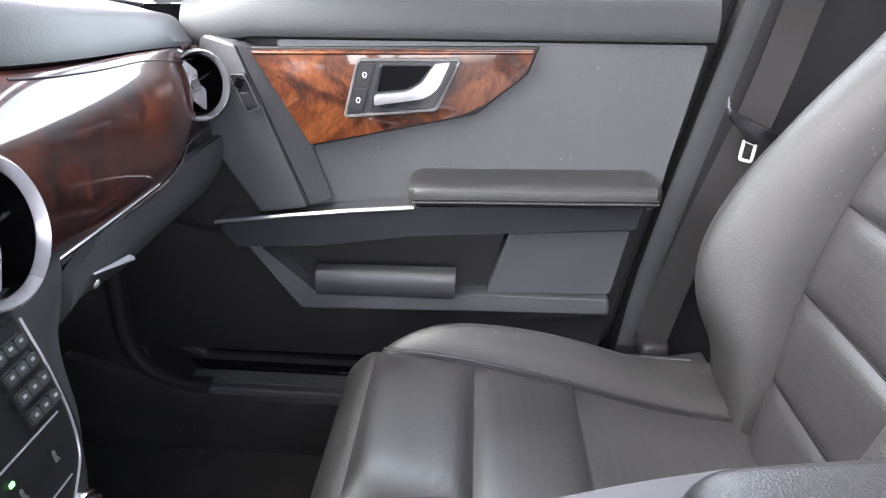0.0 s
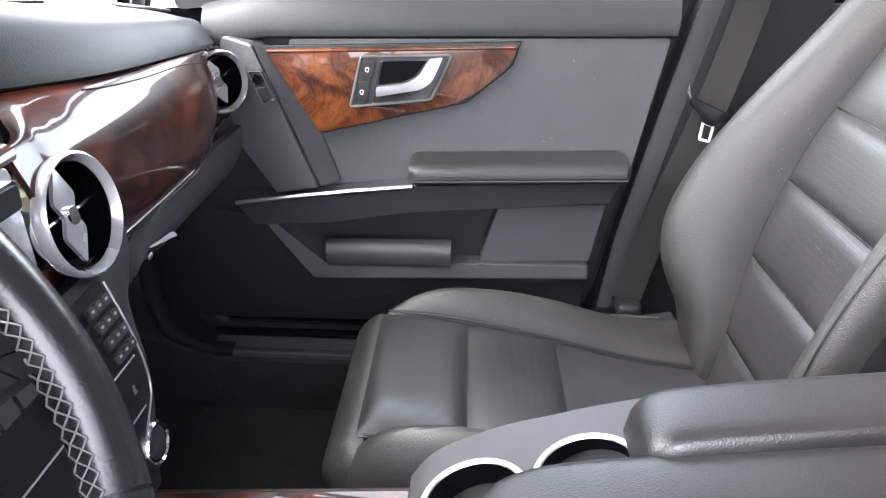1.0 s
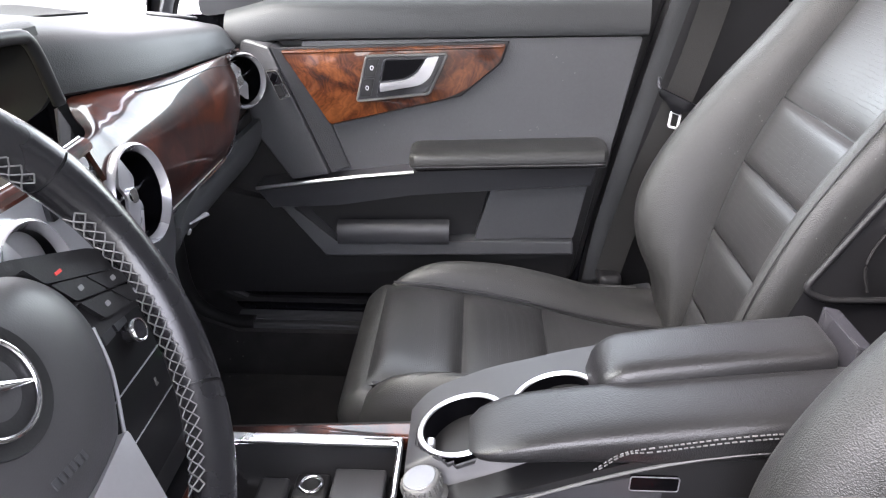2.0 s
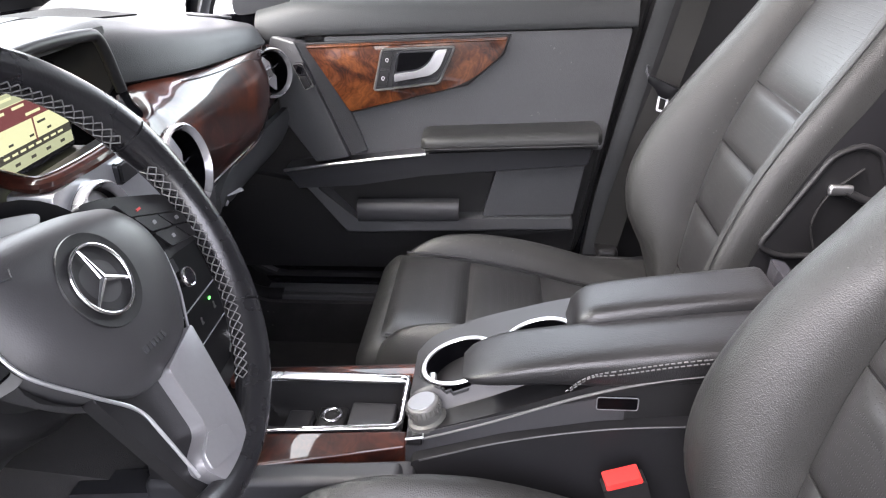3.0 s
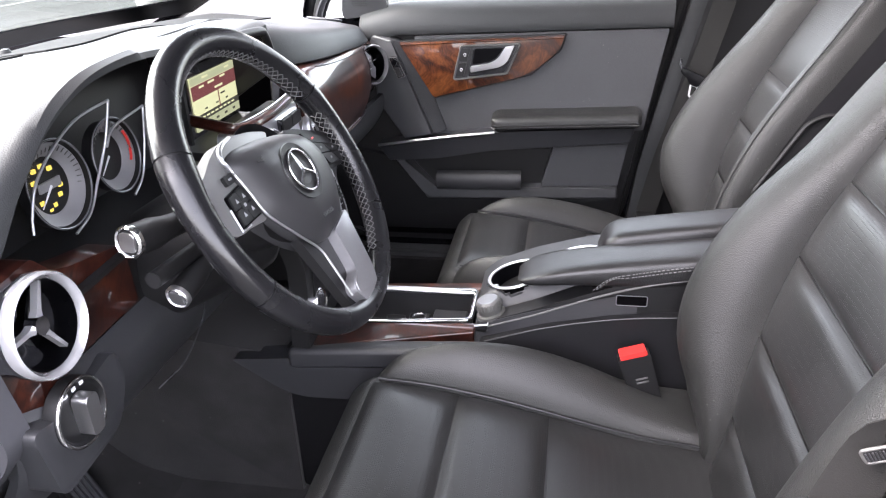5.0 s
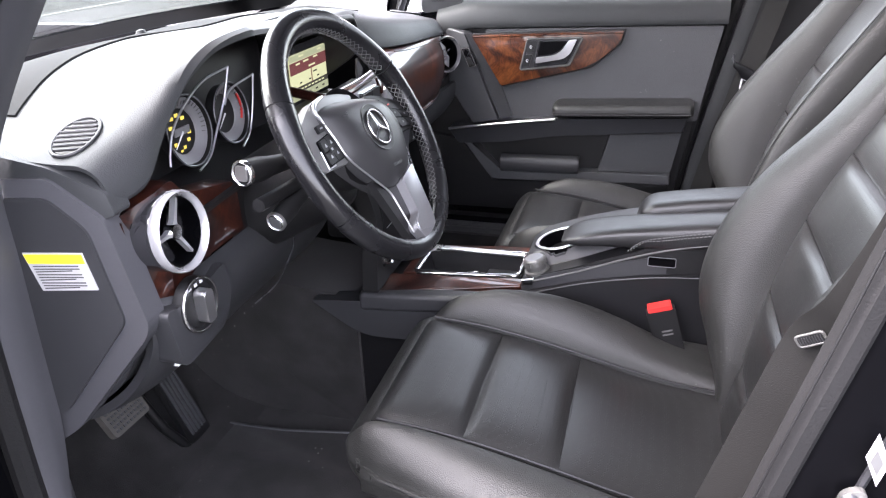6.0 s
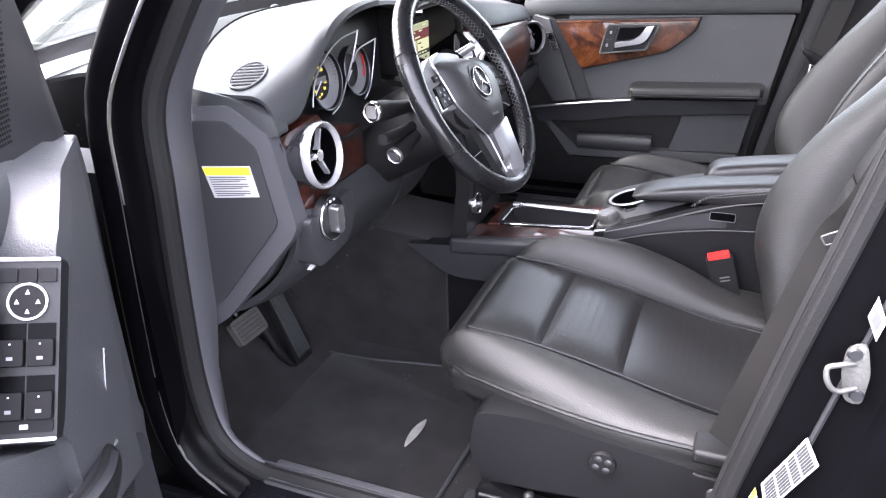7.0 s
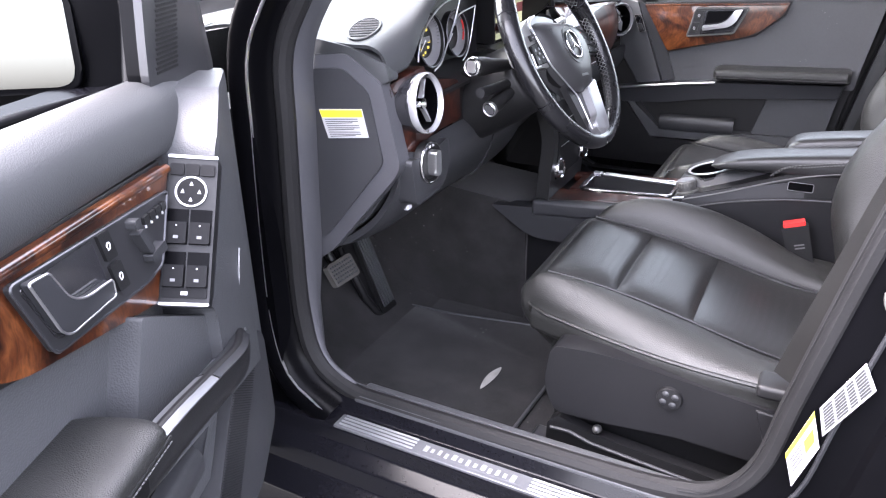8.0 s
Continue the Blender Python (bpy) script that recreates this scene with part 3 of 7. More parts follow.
sheet(lambda u, v: (-0.09 + 0.22 * u, -0.66 + 1.32 * v, 1.152 + 0.44 * (0.57 + 0.22 * u - 0.16 * ((-0.66 + 1.32 * v) / 0.72) ** 2 * 0.6) / 0.8), 4, 10, 0.012, bm=bm)
part("ceiling", bm, HEADLINER, None, "dark fabric headliner round a glass roof", kind="structure", category="ceiling")
part("glass_roof", sheet(lambda u, v: (0.21 + 1.25 * u, -0.49 + 0.98 * v, roofz(0.21 + 1.25 * u, -0.49 + 0.98 * v) + 0.01), 8, 8, 0.004), ROOFGLASS, None, "clear panoramic glass roof", kind="structure", category="window").visible_shadow = False
part("rear_wall", box((1.86, -0.78, 0.36), (1.92, 0.78, 1.10), 0.01), PANEL, None, "dark grey tailgate lining", kind="structure", category="wall")
part("bulkhead", box((-0.72, -0.72, 0.60), (-0.62, 0.72, 1.11), 0.01), DARK, None, "dark bulkhead behind the dashboard", kind="structure", category="wall")

# windscreen, scuttle and bonnet


def bow(y):
    return 0.16 * (y / 0.72) ** 2


part("windscreen", sheet(lambda u, v: (-0.66 + bow(-0.72 + 1.44 * v) + u * 0.80, (-0.72 + 1.44 * v) * (1 - 0.12 * u), 1.165 + u * 0.44), 10, 16, 0.004, out=(-1, 0, 1)), WINDOW, None,
     "clear laminated windscreen", kind="structure", category="window").visible_shadow = False
part("windscreen_band", sheet(lambda u, v: (-0.668 + bow(-0.72 + 1.44 * v) + u * 0.075, -0.72 + 1.44 * v, 1.157 + u * 0.041), 2, 24, 0.003, out=(-1, 0, 1)), JAMB, None,
     "black ceramic border along the windscreen base", kind="structure", category="window")
part("bonnet", sheet(lambda u, v: (-0.70 + bow(-0.78 + 1.56 * v) - u * 1.05, -0.78 + 1.56 * v, 1.12 - 0.14 * u - 0.04 * (abs(2 * v - 1)) ** 3 - 0.06 * u ** 3), 10, 16, 0.02), PAINT, None,
     "black painted bonnet", kind="structure", category="bonnet")
for s in (-1, 1):
    part("wing", sheet(lambda u, v: (-0.32 - 1.4 * u, s * (0.80 + 0.10 * math.sin(1.6 * v)), 0.35 + 0.70 * (1 - v) + 0.04), 8, 8, 0.02, out=(0, s, 0)), PAINT, None, "black painted front wing", kind="structure", category="wing")
    ap = spline([(-0.68, s * 0.78, 1.10), (-0.42, s * 0.765, 1.245), (-0.18, s * 0.74, 1.40), (0.02, s * 0.71, 1.50), (0.30, s * 0.69, 1.60)])
    part("pillar_outer", tube(ap, 0.045, 10, False, 24, flat=0.55), PAINT, None, "black painted windscreen pillar", kind="structure", category="pillar")
    ch = spline([(-0.70, s * 0.80, 1.075), (-0.44, s * 0.797, 1.235), (-0.20, s * 0.775, 1.39), (0.0, s * 0.745, 1.49)])
    part("pillar_moulding", tube(ch, 0.009, 8, False, 24), CHROME, None, "bright moulding along the windscreen pillar", kind="structure", category="trim")


# ---- doors ----
def door(s, driver):
    """A front door, drawn shut on side s (1: passenger, -1: driver)."""
    def pr(outline, y0, y1, bevel=0.003, seg=2, bm=None):
        return prism(outline, "y", (lambda a, b: s * (y0(a, b) if callable(y0) else y0)), s * y1, bevel, seg, bm=bm)

    if driver:
        d = thing("driver_door", (-0.3296, -0.8038, 0.45), "wide open black car door with grey lining and walnut trim", "car door")
    else:
        d = thing("passenger_door", (0.30, 0.75, 0.45), "closed car door lined in dark grey vinyl with walnut trim", "car door")
    part("shell", pr(rounded([(-0.30, 0.44), (0.62, 0.44), (0.72, 0.95), (0.745, 1.155), (-0.30, 1.13)], [0.04, 0.08, 0.03, 0.02, 0.03]), 0.735, 0.875, 0.012), PAINT, d, "glossy black painted shell")
    part("backing", pr([(-0.16, 0.50 if driver else 0.625), (0.60, 0.50 if driver else 0.625), (0.645, 0.90), (0.69, 1.13), (-0.05, 1.10), (-0.16, 0.9)], 0.70, 0.738, 0.004), DARK, d)
    # upper roll below the glass
    sec = spline([(0, 0.742, 1.150), (0, 0.735, 1.176), (0, 0.705, 1.178), (0, 0.678, 1.160), (0, 0.668, 1.132), (0, 0.672, 1.107), (0, 0.70, 1.103)])

    def roll(u, v):
        q, x = sec(v), (-0.155 + 0.847 * u if driver else -0.05 + 0.742 * u)
        return (x, s * q.y, q.z - (0.012 if driver else 0) + 0.016 * (u - 0.5) - 0.02 * max(0, 0.12 - u) / 0.12)
    part("upper_roll", sheet(roll, 30, 24, 0.006, out=(0, -s, 0.5)), SOFT, d, "grained dark grey upper roll")
    part("insert", pr(rounded([(0.085, 1.0975), (0.684, 1.111), (0.652, 0.925), (0.645, 0.87), (0.10, 0.84)], 0.006), 0.677, 0.702, 0.003), PANEL, d, "scuffed dark grey vinyl insert")
    # slanting front column in two facets
    if driver:
        co = [(-0.158, 1.150), (-0.045, 1.148), (0.018, 1.098), (0.100, 0.938), (0.086, 0.915), (0.088, 0.80), (-0.05, 0.76), (-0.150, 0.70)]
        part("column", pr(rounded(co, 0.012), lambda x, z: 0.617 + 0.30 * max(0, -0.005 - x), 0.70, 0.007, 3), PANEL, d, "slanting grey front column")
        part("column_flank", pr([(-0.140, 1.144), (-0.205, 1.143), (-0.216, 1.08), (-0.183, 0.98), (-0.122, 0.91), (-0.15, 0.82), (-0.196, 0.745), (-0.17, 0.70), (-0.13, 0.70)], lambda x, z: 0.622 + 0.30 * max(0, -0.005 - x), 0.71, 0.004), PANEL, d)
        part("belt_seal", tube([(-0.10, -0.748, 1.139), (0.05, -0.750, 1.153), (0.30, -0.750, 1.172), (0.69, -0.752, 1.182)], 0.009, 14, flat=0.7), JAMB, d, "black rubber seal along the window base")
    else:
        co = [(-0.028, 1.105), (0.034, 1.094), (0.128, 0.862), (0.056, 0.850), (-0.01, 0.945)]
        part("column", pr(co, lambda x, z: 0.636 + 0.5 * max(0, 0.045 - x - 0.36 * max(0, 1.06 - z)), 0.70, 0.006), PANEL, d, "slanting grey front column")
        part("column_flank", pr([(0.035, 1.094), (0.053, 1.083), (0.130, 0.950), (0.160, 0.866), (0.130, 0.862)], lambda x, z: 0.645 if x < 0.14 and (x - 0.034) < 0.41 * (1.094 - z) + 0.003 else 0.670, 0.70, 0.003), PANEL, d)
    # walnut panel
    wood = rounded([(0.050, 1.083), (0.447, 1.098), (0.436, 1.066), (0.368, 1.008), (0.130, 0.952)], [0.004, 0.004, 0.03, 0.05, 0.004], 6)
    part("wood_trim", pr(wood, 0.661, 0.690, 0.009 if driver else 0.006, 4), WOOD, d, "lacquered walnut burl panel")
    part("wood_bevel", tube([(0.054, s * 0.6625, 1.0800), (0.25, s * 0.6620, 1.0873), (0.443, s * 0.6625, 1.0945)], 0.0055 if driver else 0.0032, 10), WOOD, d)
    part("wood_edge", pr([(0.046, 1.087), (0.453, 1.102), (0.441, 1.064), (0.370, 1.003), (0.128, 0.946)], 0.6725, 0.69, 0.002), DARK, d)
    # release handle in its bezel
    bez = rounded([(0.203, 1.077), (0.345, 1.082), (0.313, 1.012), (0.183, 0.997)], 0.006)
    if driver:
        bez = rounded([(0.075, 1.062), (0.345, 1.082), (0.313, 1.004), (0.150, 0.988), (0.115, 0.992)], 0.008)
    bezel = part("handle_bezel", pr(bez, 0.655, 0.68, 0.003), BEZEL, d, "dark grey handle surround")
    part("bezel_rim", tube([(x, s * 0.6550, z) for x, z in bez], 0.0017 if driver else 0.0024, 6, True, up=(0, 1, 0)), STRIPMETAL if driver else STEEL, bezel)
    part("recess", pr(rounded([(0.233, 1.072), (0.336, 1.076), (0.308, 1.015), (0.218, 1.004)], 0.006), 0.6538, 0.66, 0.001), GLOSS, bezel)
    lever = rounded([(0.226, 1.030), (0.270, 1.034), (0.290, 1.044), (0.308, 1.077), (0.334, 1.080), (0.311, 1.024), (0.300, 1.016), (0.226, 1.013)], [0.004, 0.012, 0.012, 0.004, 0.004, 0.008, 0.008, 0.004])
    if not driver:
        lever = rounded([(0.226, 1.030), (0.272, 1.036), (0.292, 1.048), (0.310, 1.076), (0.331, 1.079), (0.315, 1.042), (0.298, 1.029), (0.226, 1.016)], [0.003, 0.012, 0.010, 0.003, 0.003, 0.010, 0.010, 0.003])
        part("recess_shade", pr(rounded([(0.236, 1.070), (0.306, 1.073), (0.288, 1.050), (0.270, 1.040), (0.229, 1.034)], 0.003), 0.6532, 0.66, 0.0005), JAMB, bezel)
    part("handle", pr(lever, 0.6455, 0.6535, 0.0032, 3), STRIPMETAL if driver else LEGSILVER, bezel, "satin silver release lever")
    if driver:
        part("handle_edge", tube([(x, s * 0.6462, z) for x, z in lever], 0.0013, 6, True, up=(0, 1, 0)), SILVER, bezel)
    for za, zb in ((1.072, 1.042), (1.037, 1.006)):
        sl = lambda z: 0.207 + (z - 1.072) * 0.27
        key = part("lock_switch", pr(rounded([(sl(za), za), (sl(za) + 0.019, za + 0.001), (sl(zb) + 0.019, zb + 0.001), (sl(zb), zb)], 0.002), 0.6515, 0.66, 0.0015), DARK, bezel)
        zc = (za + zb) / 2
        part("lock_symbol", tube([(sl(zc) + 0.0095 + 0.0030 * math.cos(w), s * 0.6512, zc + 0.0038 * math.sin(w)) for w in (0.4, 1.2, 2.0, 2.8, 3.9, 5.0)], 0.0007, 5, True, up=(0, 1, 0)), WHITE, bezel)
    # bright strip and armrest
    part("strip", pr([(-0.016, 0.834), (0.276, 0.873), (0.622, 0.892), (0.612, 0.850), (0.278, 0.824), (0.140, 0.800), (0.012, 0.791)], lambda x, z: 0.640 - 0.012 * max(0, min(1, (z - 0.80) / 0.07)), 0.70, 0.004), STRIPMETAL, d,
         "satin metal door strip")
    part("strip_edge", tube([(-0.012, s * 0.630, 0.835), (0.10, s * 0.628, 0.852), (0.19, s * 0.627, 0.864), (0.285, s * 0.626, 0.874)], 0.0045, 8, flat=0.8), SILVER, d)

    def arm(u, v):
        a = 2 * math.pi * v
        cy, cz = 0.640, 0.902 + 0.012 * u
        wy, wz = 0.052, 0.0175
        e = 0.55
        c, q = math.cos(a), math.sin(a)
        end = min(1, (u / 0.035) ** 0.5 if u < 0.035 else 1, ((1 - u) / 0.03) ** 0.5 if u > 0.97 else 1)
        k = 0.75 + 0.25 * end
        return (0.280 + 0.352 * u, s * (cy + k * wy * math.copysign(abs(c) ** e, c)), cz + k * wz * math.copysign(abs(q) ** e, q))
    bm = bmesh.new()
    rows = [[bm.verts.new(arm(i / 40, j / 36)) for j in range(36)] for i in range(41)]
    for i in range(40):
        for j in range(36):
            bm.faces.new((rows[i][j], rows[i + 1][j], rows[i + 1][(j + 1) % 36], rows[i][(j + 1) % 36]))
    bm.faces.new(rows[0])
    bm.faces.new(rows[-1][::-1])
    rest = part("armrest", bm, LEATHER, d, "padded black leather armrest with stitching")
    bm = bmesh.new()
    for k in range(56):
        x = 0.287 + k * 0.0061
        tube([(x, s * 0.5872, 0.8955 + 0.012 * (x - 0.28) / 0.35), (x + 0.0042, s * 0.5872, 0.8957 + 0.012 * (x - 0.28) / 0.35)], 0.0008, 5, bm=bm)
    part("stitching", bm, THREAD, rest)
    part("seam", tube([(0.285, s * 0.5885, 0.900), (0.45, s * 0.5880, 0.9055), (0.625, s * 0.5885, 0.9117)], 0.0016, 6), DARK, rest)
    # lower lining with its pocket
    part("lower_panel", pr(rounded([(-0.15 if driver else -0.21, 0.545 if driver else 0.586), (0.585, 0.545 if driver else 0.592), (0.590, 0.690), (0.105, 0.676), (0.012, 0.790), (-0.10 if driver else -0.19, 0.79 if driver else 0.83)], 0.008), 0.676, 0.705, 0.004), DARK, d)
    part("pocket_rim", pr([(0.022, 0.792), (0.052, 0.792), (0.127, 0.7125), (0.40, 0.7225), (0.590, 0.728), (0.594, 0.698), (0.105, 0.684), (0.094, 0.703)], lambda x, z: 0.652, 0.70, 0.005, 3), PANEL, d)
    part("panel_rear", pr(rounded([(0.432, 0.836), (0.400, 0.7235), (0.592, 0.730), (0.612, 0.848)], 0.004), 0.664, 0.70, 0.003), PANEL, d)
    binp = spline([(0, 0.672, 0.7115), (0, 0.650, 0.7125), (0, 0.643, 0.735), (0, 0.648, 0.753), (0, 0.664, 0.760)])
    part("pocket_bin", sheet(lambda u, v: (0.132 + 0.218 * u, s * binp(v).y, binp(v).z + 0.004 * u), 12, 14, 0.004, out=(0, -s, 0.3)), PLASTIC, d)
    part("pocket_back", pr([(0.05, 0.80), (0.43, 0.838), (0.40, 0.722), (0.12, 0.71)], 0.690, 0.702, 0.001), DARK, d)
    part("lock_pin", lathe([(0, 0.02), (0.004, 0.019), (0.005, 0.012), (0.005, -0.005), (0.009, -0.006), (0.009, -0.01), (0, -0.01)], (0.575, s * 0.712, 1.183), (0, 0, 1), 14), DARK, d)
    # window frame, sail panel and glass
    fr = spline([(-0.03, s * 0.76, 1.16), (0.0, s * 0.758, 1.30), (0.12, s * 0.735, 1.44), (0.32, s * 0.712, 1.535), (0.56, s * 0.705, 1.545), (0.715, s * 0.712, 1.49), (0.735, s * 0.742, 1.32), (0.715, s * 0.765, 1.15)])
    if driver:
        fr = spline([(-0.050, s * 0.732, 1.145), (-0.095, s * 0.740, 1.25), (-0.085, s * 0.748, 1.35), (0.04, s * 0.745, 1.425), (0.16, s * 0.733, 1.475), (0.32, s * 0.712, 1.535), (0.56, s * 0.705, 1.545), (0.715, s * 0.712, 1.49), (0.735, s * 0.742, 1.32), (0.715, s * 0.765, 1.15)])
    part("window_frame", tube(fr, 0.017, 16, False, 60), JAMB if driver else RUBBER, d, "black window frame with rubber run")
    if not driver:
        part("glass", sheet(lambda u, v: (0.01 + 0.70 * u, s * (0.764 - 0.045 * v), 1.15 + v * (0.22 + 0.16 * min(1, 3.2 * u) * 1.0)), 12, 8, 0.003, out=(0, s, 0)), WINDOW, d, "clear side window").visible_shadow = False
    sail = rounded([(-0.205, 1.135), (-0.008, 1.150), (-0.014, 1.19), (-0.055, 1.385), (-0.160, 1.33), (-0.185, 1.236)] if driver else
                   [(-0.10, 1.135), (0.02, 1.150), (0.015, 1.19), (-0.01, 1.34), (-0.05, 1.31), (-0.09, 1.22)], 0.02)
    sp = part("speaker_cover", pr(sail, 0.695, 0.705, 0.004, 3), BEZEL if driver else PLASTIC, d, "dark grey corner speaker cover")
    part("cover_back", pr([(a * 0.985 - 0.002, b) for a, b in sail], 0.705, 0.722, 0.003), JAMB, sp)
    bm = bmesh.new()
    for i in range(34):
        for j in range(13):
            zz = 1.168 + i * 0.0052
            xx = -0.088 + j * 0.0046 - (zz - 1.165) * (0.36 if driver else 0.18) + 0.0023 * (i % 2)
            if driver or 0.012 > xx > -0.07:
                pr(rect(0.0030, 0.0032, xx, zz), 0.6938, 0.697, 0, bm=bm)
    part("speaker_mesh", bm, DARK, sp, "fine dark speaker mesh", kind="stuff")
    return d, pr


pdoor, ppr = door(1, False)
for k, (x, z, w, h) in enumerate(((0.535, 1.072, 0.004, 0.005), (0.529, 1.078, 0.002, 0.002), (0.495, 0.940, 0.006, 0.003), (0.509, 0.946, 0.003, 0.003), (0.441, 0.939, 0.003, 0.002), (0.512, 0.942, 0.002, 0.004))):
    part("scuff_mark", ppr([(x, z), (x + w, z + h * 0.3), (x + w * 0.6, z + h)], 0.6762, 0.678, 0), LINE, pdoor, "small pale scuff in the vinyl")
sw = part("window_switch", ppr(rounded([(0.031, 1.056), (0.051, 1.057), (0.071, 1.012), (0.052, 1.006)], 0.004), 0.6215, 0.64, 0.002), GLOSS, pdoor, "small window switch in a bright frame")
part("switch_frame", tube([(x, 0.6212, z) for x, z in rounded([(0.031, 1.056), (0.051, 1.057), (0.071, 1.012), (0.052, 1.006)], 0.004)], 0.0008, 6, True, up=(0, 1, 0)), STEEL, sw, "bright frame")
part("switch_key", plate((0.046, 0.6185, 1.046), (0.9, 0, -0.4), (0.4, 0, 0.9), (0, -1, 0), rounded(rect(0.011, 0.014), 0.002), -0.004, 0.003, 0.001), JAMB, sw)
part("rocker", ppr([(0.043, 1.032), (0.056, 1.033), (0.064, 1.014), (0.052, 1.011)], 0.6175, 0.63, 0.0015), DARK, sw)

ddoor, dpr = door(-1, True)
# window and mirror switches on the driver's column
SA, SB = Vector((0.027, -0.6405, 1.074)), Vector((0.106, -0.6405, 0.9455))
sv = (SA - SB).normalized()
sux = Vector((-0.22, 0.96, -0.10))
sux = (sux - sv * sux.dot(sv)).normalized()
sn = sux.cross(sv).normalized()
sw_at = (SA + SB) / 2 + sn * 0.002
pod = part("switch_panel", plate(sw_at, sux, sv, sn, rounded(rect(0.054, 0.172), 0.006), -0.020, 0.010, 0.003), DARK, ddoor, "gloss black switch panel with bright ends")
for e in (-1, 1):
    part("bright_end", plate(sw_at, sux, sv, sn, rounded(rect(0.054, 0.0034, 0, e * 0.083), 0.0015), 0.009, 0.0122, 0.001), SATIN, pod)
for k in (-1, 0, 1):
    part("fold_button", plate(sw_at, sux, sv, sn, rounded(rect(0.015, 0.013, k * 0.0165, 0.068), 0.0015), 0.009, 0.013, 0.001), KEYPLASTIC, pod)
part("mirror_dial", plate(sw_at, sux, sv, sn, oval(0.0165, 0.0165, 32, 0, 0.043), 0.009, 0.0125, 0.001), KEYPLASTIC, pod)
part("dial_ring", torus(sw_at + sv * 0.043 + sn * 0.0125, sn, 0.0165, 0.0012, 36, 8), WHITE, pod, "white ring")
for a in range(4):
    c, q = math.cos(a * math.pi / 2) * 0.009, math.sin(a * math.pi / 2) * 0.009
    part("arrow", plate(sw_at, sux, sv, sn, [(c - 0.002, 0.043 + q - 0.002), (c + 0.002, 0.043 + q - 0.002), (c, 0.043 + q + 0.0025)], 0.0124, 0.0132, 0), WHITE, pod)
for i in (-1, 1):
    for j in (0, 1):
        yy = 0.003 - 0.048 * j
        part("switch_well", plate(sw_at, sux, sv, sn, rect(0.0235, 0.040, i * 0.0125, yy), 0.0095, 0.0108, 0), JAMB, pod)
        part("window_rocker", plate(sw_at, sux, sv, sn, rounded(rect(0.0215, 0.024, i * 0.0125, yy - 0.007), 0.002), 0.009, 0.0165, 0.002), KEYPLASTIC, pod)
        part("window_symbol", plate(sw_at, sux, sv, sn, rect(0.0050, 0.0032, i * 0.0125, yy - 0.012), 0.0164, 0.0172, 0), DIAL, pod)
        part("tick", plate(sw_at, sux, sv, sn, rect(0.0014, 0.0014, i * 0.0125, yy + 0.001), 0.0164, 0.0172, 0), WHITE, pod)
part("child_lock_button", plate(sw_at, sux, sv, sn, rounded(rect(0.048, 0.011, 0, -0.071), 0.002), 0.009, 0.0128, 0.001), KEYPLASTIC, pod)
part("lock_mark", plate(sw_at, sux, sv, sn, rect(0.007, 0.004, 0, -0.071), 0.0125, 0.0134, 0), WHITE, pod)
# seat-shaped adjusters and memory buttons beside the handle
seatctl = part("seat_adjuster", dpr(rounded([(0.118, 1.012), (0.150, 1.010), (0.152, 1.020), (0.120, 1.023)], 0.003), 0.644, 0.66, 0.003), PLASTIC, ddoor, "seat-shaped adjuster switch")
part("backrest_switch", dpr(rounded([(0.143, 1.022), (0.153, 1.022), (0.168, 1.050), (0.157, 1.052)], 0.003), 0.644, 0.66, 0.003), PLASTIC, seatctl)
part("headrest_switch", dpr(rounded(rect(0.011, 0.010, 0.166, 1.060), 0.003), 0.644, 0.66, 0.003), PLASTIC, seatctl)
for k in range(4):
    part("memory_button", dpr(rounded(rect(0.011, 0.009, 0.096 + 0.013 * k, 1.052), 0.002), 0.651, 0.66, 0.001), DARK, ddoor)
    part("memory_mark", dpr(rect(0.0015, 0.003, 0.096 + 0.013 * k, 1.0445), 0.6532, 0.656, 0), WHITE, ddoor)
# grab handle rising from the armrest to the column: a deep slab, its top half satin metal, half black
grab = spline([(0.325, -0.606, 0.884), (0.245, -0.600, 0.880), (0.170, -0.598, 0.868), (0.09, -0.600, 0.852), (0.02, -0.622, 0.832)])
gh = part("grab_handle", tube(grab, lambda t: 0.0130 - 0.002 * t, 14, False, 30, flat=2.0), DARK, ddoor, "deep black grab handle with satin inlay")
grab_top = lambda u, v: grab(u) + Vector((0, 0.013 - 0.026 * v, 0.0205 - 0.0035 * u + 0.0040 * math.sin(math.pi * v)))
part("grab_inlay", sheet(lambda u, v: grab_top(0.02 + 0.46 * u, v), 20, 8, 0.003), TRIMGREY, gh, "satin metal inlay")
part("grab_cap", sheet(lambda u, v: grab_top(0.49 + 0.49 * u, v), 20, 8, 0.003), STRIPMETAL, gh, "dark glossy upper cap")
part("flank_crease", tube(spline([(-0.047, -0.6335, 0.938), (-0.016, -0.6330, 0.875), (0.024, -0.6330, 0.838)]), 0.0010, 6, False, 20), SATIN, ddoor)
part("column_foot", dpr(rounded([(0.196, 0.972), (0.086, 0.912), (0.04, 0.885), (0.03, 0.80), (0.11, 0.78), (0.28, 0.80), (0.248, 0.872)], 0.005), lambda x, z: 0.632 + 0.012 * max(0, min(1, (x - 0.10) / 0.1)), 0.70, 0.004), PANEL, ddoor, "plain grey column foot")
ts = part("tailgate_switch", dpr(rounded(rect(0.045, 0.034, 0.112, 0.725), 0.003), 0.672, 0.70, 0.003), GLOSS, ddoor, "small switch in a bright frame")
